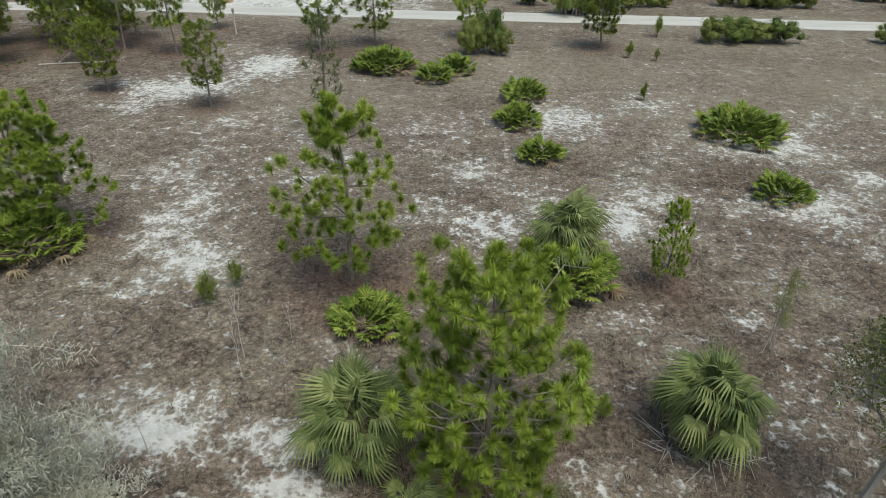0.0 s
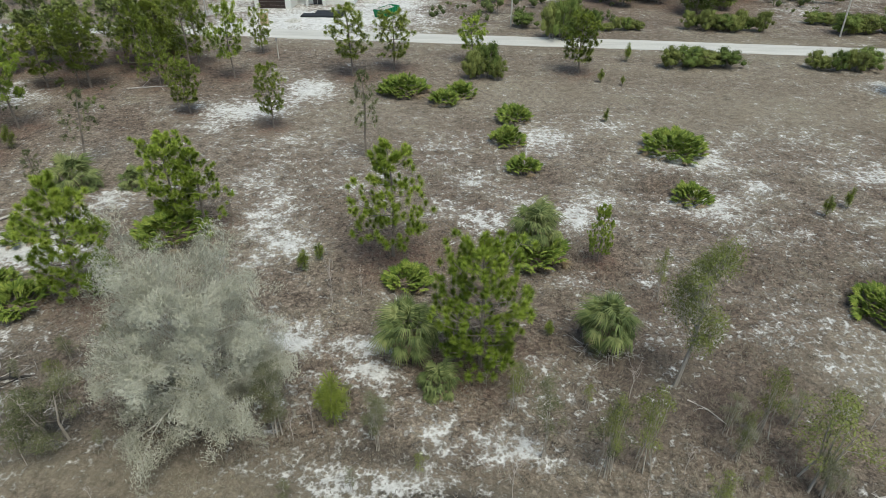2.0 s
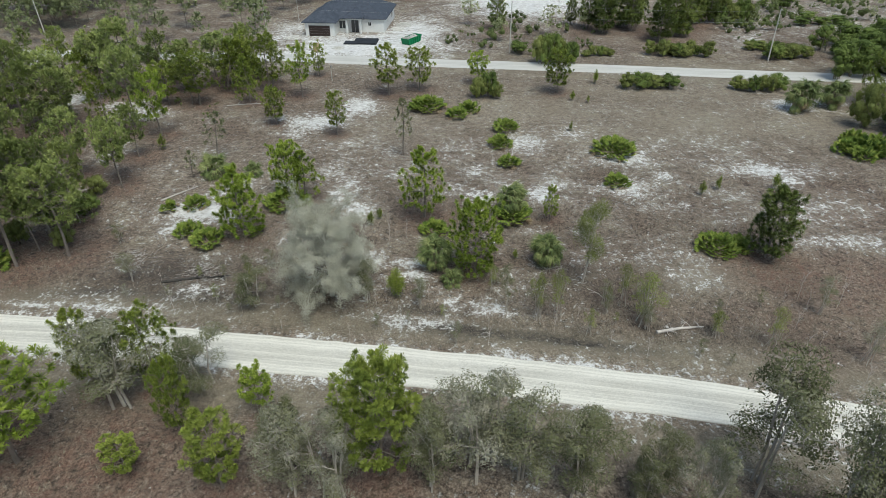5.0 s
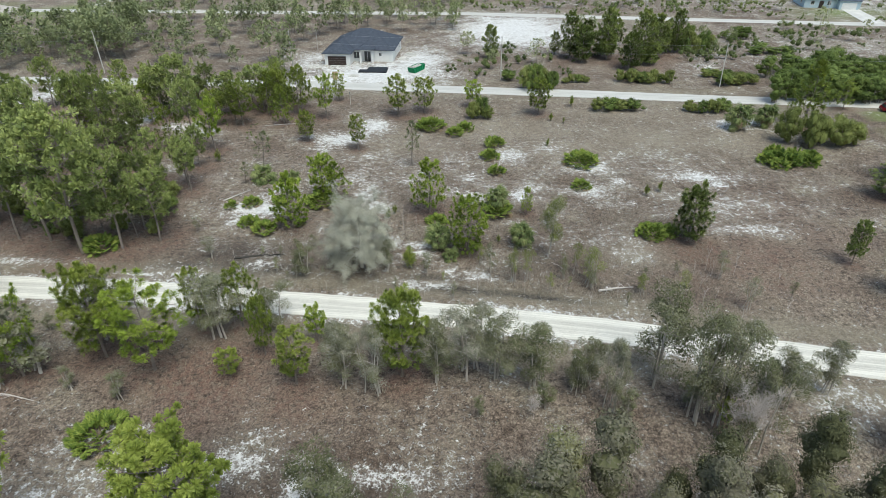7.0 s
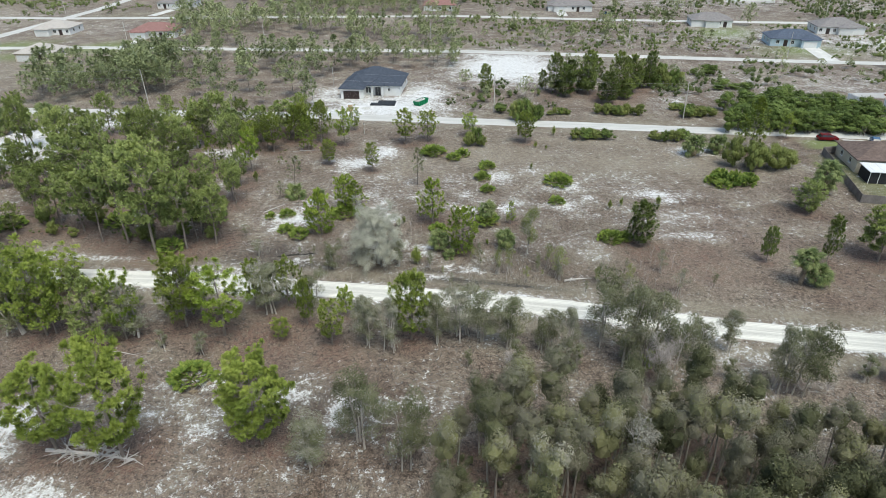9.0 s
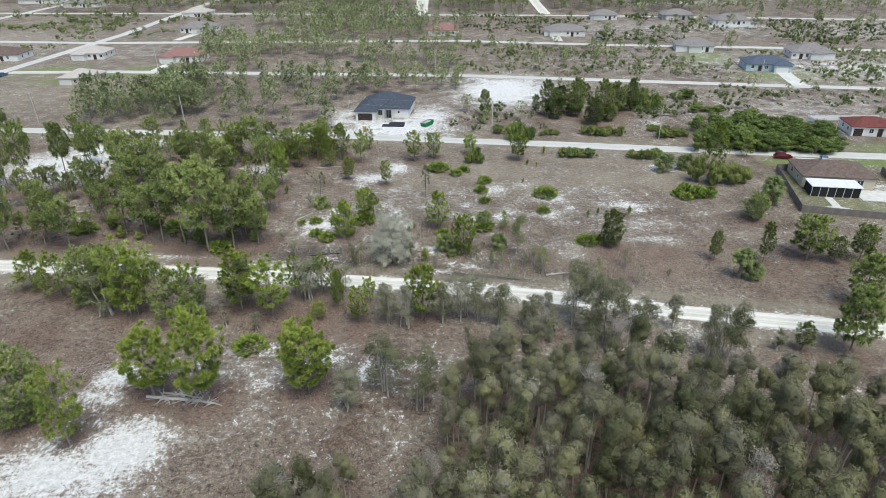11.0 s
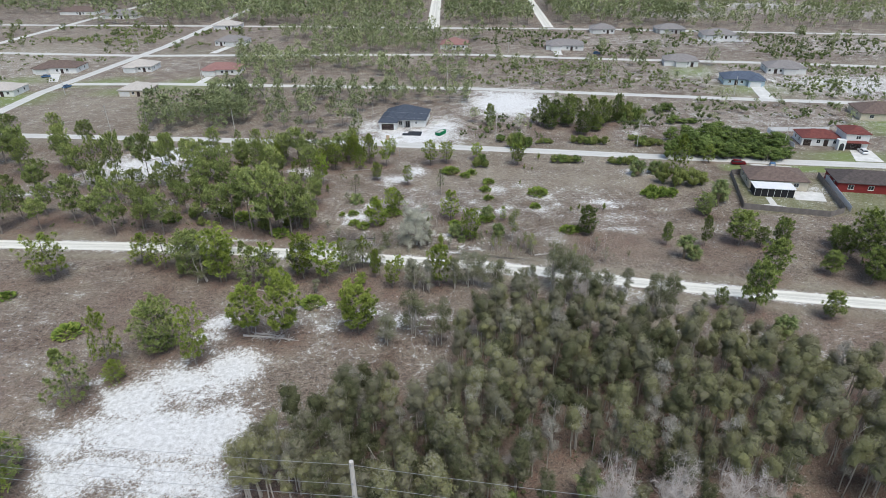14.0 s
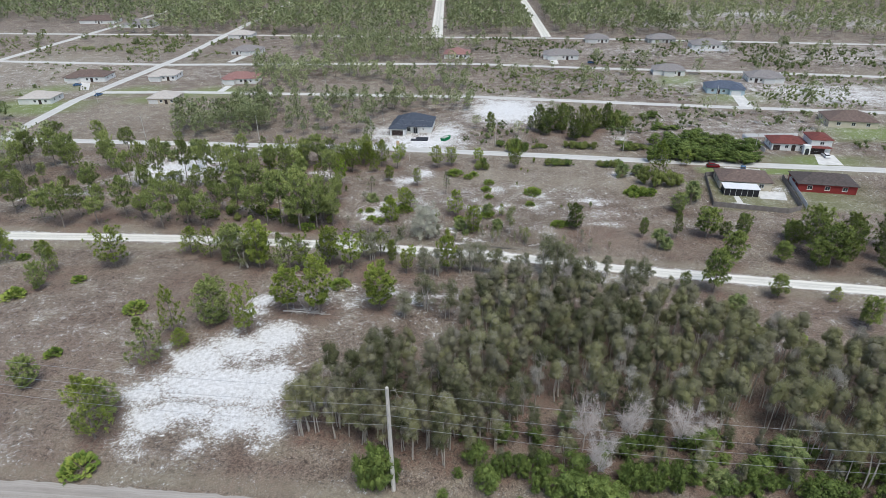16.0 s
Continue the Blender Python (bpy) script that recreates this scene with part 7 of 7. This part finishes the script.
# ---- woods and scrub in the distance ----
def far_wood(name, label, ring, gap, most, seed, low, high, mat, clumps=7, per=9, off=(), flat=1.0, big=1.0):
    g = random.Random(seed)
    green, wood = Soup(), Soup()
    for x, y in scatter(ring, gap, most, seed, off):
        if min(abs(y - line_y(r, x)) for r in (STREET, STREET_NORTH, STREET_FAR, STREET_LAST)) < 5.5:
            continue
        if y > 345 and (abs(x + 44 + 0.073 * (y - 349)) < 9 or abs(x - 44 + 0.04 * (y - 352)) < 8):
            continue
        if min(abs(x + 213 + 0.04 * (y - 90)), abs(x + 340)) < 7 or any(abs(x - a) < b and abs(y - c) < d for a, b, c, d in PLOTS):
            continue
        if math.sin(x * 0.045 + 1.7 * math.sin(y * 0.03)) * math.cos(y * 0.06 + math.sin(x * 0.02)) < -0.35 + 0.2 * g.random() - 0.5 * (y > 350):
            continue
        tint = g.random()
        if flat < 1.3:
            h = g.uniform(low, high)
            lean = Vector((g.uniform(-0.4, 0.4), g.uniform(-0.4, 0.4), h * 0.95))
            wood.tube([(x, y, -0.1), Vector((x, y, 0)) + lean], [h * 0.009, h * 0.004], 3)
            foot, slim = g.uniform(0.22, 0.5), g.uniform(0.26, 0.42) * flat
            for _ in range(clumps):
                u = g.random()
                r = h * slim * math.sin(math.pi * (0.2 + 0.72 * u)) ** 0.8 * g.random() ** 0.55
                a = g.uniform(0, 6.28)
                c = Vector((x, y, 0)) + lean * (foot + (1.0 - foot) * u) + Vector((r * math.cos(a), r * math.sin(a), 0))
                tone = 0.5 * tint + 0.3 * g.random()
                for _ in range(per):
                    d = (ball(g).normalized() + Vector((0, 0, 0.45))).normalized()
                    side = (d.cross(Vector((0.3, 0.2, 1))).normalized() + ball(g) * 0.5) * h * 0.021 * big
                    tip = c + d * h * g.uniform(0.06, 0.095) * big
                    green.add([c, tip + side, tip - side], [(0, 1, 2)], min(1, tone + 0.2 * g.random()))
            continue
        h = low + (high - low) * g.random() ** 2.2
        for _ in range(clumps):
            a = g.uniform(0, 6.28)
            q = h * 0.5 * flat * math.sqrt(g.random())
            c = Vector((x + q * math.cos(a), y + q * math.sin(a), h * g.uniform(0.1, 0.45)))
            # core a little darker than its leaves, painted as the bush's inner shade
            shade_lump(green, c, h * 0.13, g, 0.5 * tint + 0.2 * g.random())
            for _ in range(per):
                v = ball(g)
                v = Vector((v.x, v.y, abs(v.z) if g.random() < 0.7 else v.z)).normalized()
                scale_leaf(green, g, c + v * h * 0.19 * g.uniform(0.75, 1.15), v, h * g.uniform(0.09, 0.15) * big, h * 0.04 * big, min(1, max(0, 0.6 * tint + 0.4 * g.random())))
    crowd = thing(name, label, "woodland", kind="stuff")
    part("crowns", green, mat, crowd)["kind"] = "stuff"
    if wood.v:
        part("trunks", wood, BARK, crowd)["kind"] = "stuff"
    return crowd


PLOTS = [(-32, 16, 95, 17), (95, 30, 38, 30), (126, 24, 80, 22), (166, 16, 115, 14), (128, 14, 170, 18), (108, 14, 212, 12), (158, 14, 205, 12), (48, 16, 262, 16),
         (80, 14, 328, 12), (128, 15, 332, 12), (155, 18, 305, 16), (-22, 13, 264, 14), (-240, 18, 188, 16), (-236, 14, 136, 14), (-196, 16, 184, 22),
         (-170, 12, 142, 12), (-146, 16, 186, 16), (-172, 18, 268, 16), (-203, 14, 340, 14), (-370, 25, 418, 18), (-318, 20, 395, 18), (10, 17, 134, 22)]
far_wood("north_wood", "scattered green pines on lots behind the street", [(-96, 92), (-46, 80), (-46, 155), (-132, 154), (-122, 118)], 8.0, 62, 301, 6, 12.5, HAZED_NEEDLES, 44, 13, (), 1.0, 1.0)
far_wood("north_wood", "dense stand of dark pines on the corner lot", [(-136, 84), (-104, 80), (-98, 104), (-112, 132), (-146, 128)], 5.0, 60, 317, 7, 13, HAZED_NEEDLES, 52, 13, (), 1.2, 1.0)
far_wood("north_wood", "green pines behind the new house", [(-46, 112), (-8, 112), (-8, 155), (-46, 155)], 6.0, 40, 302, 5, 11.5, HAZED_NEEDLES, 44, 13, (), 1.0, 1.0)
far_wood("lot_scrub", "low scrub and young palms on the open lots", [(-8, 82), (160, 70), (180, 135), (-8, 152)], 4.5, 300, 303, 1.0, 5.5, SCRUB_LEAF, 6, 28, [(10, 134, 20), (40, 88, 16)], 1.35, 0.7)
far_wood("middle_wood", "dense green pine wood between the streets", [(-140, 166), (-12, 166), (-12, 242), (-150, 232)], 5.5, 440, 304, 5, 12, HAZED_NEEDLES, 30, 9, (), 1.0, 1.25)
far_wood("middle_wood", "pine wood beyond the third street", [(-150, 250), (-8, 250), (-8, 346), (-140, 346)], 5.5, 460, 305, 5, 12, HAZED_NEEDLES, 22, 8, (), 1.05, 1.5)
far_wood("middle_scrub", "open scrub with young pines and palms", [(-8, 166), (110, 152), (230, 140), (230, 215), (-8, 240)], 4.6, 520, 306, 1.2, 5.5, SCRUB_LEAF, 7, 22, (), 1.6, 0.75)
far_wood("middle_scrub", "scrub and trees round the far houses", [(-8, 250), (260, 228), (330, 320), (-8, 345)], 5.5, 560, 307, 1.6, 7.0, SCRUB_LEAF, 7, 16, (), 1.6, 0.8)
far_wood("field_bushes", "scattered bushes on open dry fields", [(-420, 90), (-225, 90), (-232, 348), (-420, 340)], 8, 380, 308, 2, 6, SCRUB_LEAF, 7, 16, (), 1.5, 0.8)
far_wood("field_bushes", "scattered bushes and trees on open fields", [(-332, 250), (-225, 250), (-150, 262), (-150, 345), (-332, 345)], 7.5, 280, 309, 2, 7, SCRUB_LEAF, 7, 16, (), 1.5, 0.8)
far_wood("lot_trees", "scattered pines standing in the scrub round the far houses", [(-6, 168), (110, 154), (230, 140), (330, 320), (-6, 346)], 12.0, 150, 321, 4, 10.5, HAZED_NEEDLES, 34, 9, (), 1.15, 1.3)
far_wood("lot_trees", "small pines and palms on the open lots", [(-6, 88), (62, 100), (104, 92), (150, 106), (180, 136), (60, 146), (-6, 150)], 9.0, 46, 322, 3, 7, HAZED_NEEDLES, 34, 10, [(10, 134, 20)], 1.2, 1.2)
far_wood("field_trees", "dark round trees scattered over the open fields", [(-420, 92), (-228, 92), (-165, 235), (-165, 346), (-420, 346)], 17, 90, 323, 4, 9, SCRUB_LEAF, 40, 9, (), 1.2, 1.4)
far_wood("horizon_wood", "wide dark pine forest to the horizon", [(-330, 362), (150, 358), (150, 640), (-330, 640)], 7.6, 2100, 310, 8, 16, HAZED_NEEDLES, 12, 7, (), 1.0, 2.1)
far_wood("horizon_wood", "pine forest with pale clearings", [(150, 352), (520, 330), (520, 640), (150, 640)], 9, 900, 311, 6, 13, HAZED_NEEDLES, 12, 7, (), 1.0, 2.1)
far_wood("horizon_wood", "pine forest with pale clearings", [(-640, 420), (-330, 420), (-330, 700), (-640, 700)], 9, 700, 312, 8, 15, HAZED_NEEDLES, 9, 6, (), 1.2, 2.6)
far_wood("east_wood", "trees and scrub beyond the houses", [(150, -10), (300, -30), (330, 130), (190, 130)], 9, 160, 313, 4, 11, SCRUB_LEAF, 7, 10, (), 1.3)
far_wood("west_wood", "pine wood beside the streets", [(-330, -5), (-175, -5), (-175, 66), (-330, 66)], 6.5, 260, 314, 9, 15, HAZED_NEEDLES, 24, 9, (), 1.0, 1.2)
far_wood("understory", "low green undergrowth among the western pines", [(-170, -4), (-44, 2), (-44, 56), (-100, 66), (-170, 64)], 5.0, 190, 315, 0.8, 2.2, SCRUB_LEAF, 5, 10, (), 2.2)
far_wood("grove_floor", "dead twigs and seedlings on the grove floor", GROVE, 2.5, 460, 316, 1.0, 3.4, TEA_LEAF, 6, 12, (), 1.5)


# ---- dry grass: tufts as one mass ----
def grass(name, label, x0, x1, y0, y1, count, seed, blades=4, high=0.4):
    g = np.random.default_rng(seed)
    x, y = g.uniform(x0, x1, count), g.uniform(y0, y1, count)
    road = np.minimum(abs(y - np.interp(x, *zip(*DIRT_ROAD))), abs(y - np.interp(x, *zip(*STREET))))
    sand = blob(x, y, SAND_SOUTH + SAND_SOUTH_THIN + SAND_FIELD + SAND_FIELD_EAST + SAND_FIELD_WIDE + SAND_FIELD_EDGE)
    patch = np.sin(x * 0.5 + 2 * np.sin(y * 0.31)) * np.cos(y * 0.43 + np.sin(x * 0.27))
    keep = (road > 3.4) & (g.random(count) > sand * 0.9 + 0.25 - 0.25 * patch)
    x, y, patch = x[keep], y[keep], patch[keep]
    n = len(x)
    cx, cy = np.repeat(x, blades), np.repeat(y, blades)
    m = n * blades
    a, tilt = g.uniform(0, 6.283, m), g.uniform(0.35, 1.35, m)
    h = np.repeat(high * g.uniform(0.4, 1.3, n), blades) * g.uniform(0.6, 1.1, m)
    w = h * 0.045 + 0.006
    bx, by = cx + g.normal(0, 0.07, m), cy + g.normal(0, 0.07, m)
    dx, dy = np.cos(a), np.sin(a)
    tx, ty, tz = bx + dx * h * np.sin(tilt), by + dy * h * np.sin(tilt), h * np.cos(tilt)
    v = np.stack([np.c_[bx - dy * w, by + dx * w, np.full(m, -0.03)], np.c_[bx + dy * w, by - dx * w, np.full(m, -0.03)], np.c_[tx, ty, tz]], 1).reshape(-1, 3)
    me = bpy.data.meshes.new(name)
    me.from_pydata(v.tolist(), [], np.arange(3 * m).reshape(-1, 3).tolist())
    tint = np.repeat(np.clip(0.45 + 0.25 * np.repeat(patch, blades) + g.normal(0, 0.22, m), 0, 1), 3)
    me.attributes.new("tint", "FLOAT", "POINT").data.foreach_set("value", tint.astype(np.float32))
    me.materials.append(DRY_GRASS)
    return tagged(new(name, me), label, "grass", kind="stuff")


grass("dry_grass", "tufts of dry brown grass over the clearing", -30, 32, -11, 26, 40000, 1, 4, 0.26)
grass("dry_grass", "tufts of dry brown grass over the wider clearing", -70, 75, -11, 66, 26000, 2, 3, 0.34)
grass("dry_grass", "tufts of dry brown grass south of the dirt road", -95, 80, -100, -18, 20000, 3, 3, 0.36)

build_ground(litter_and_shade)
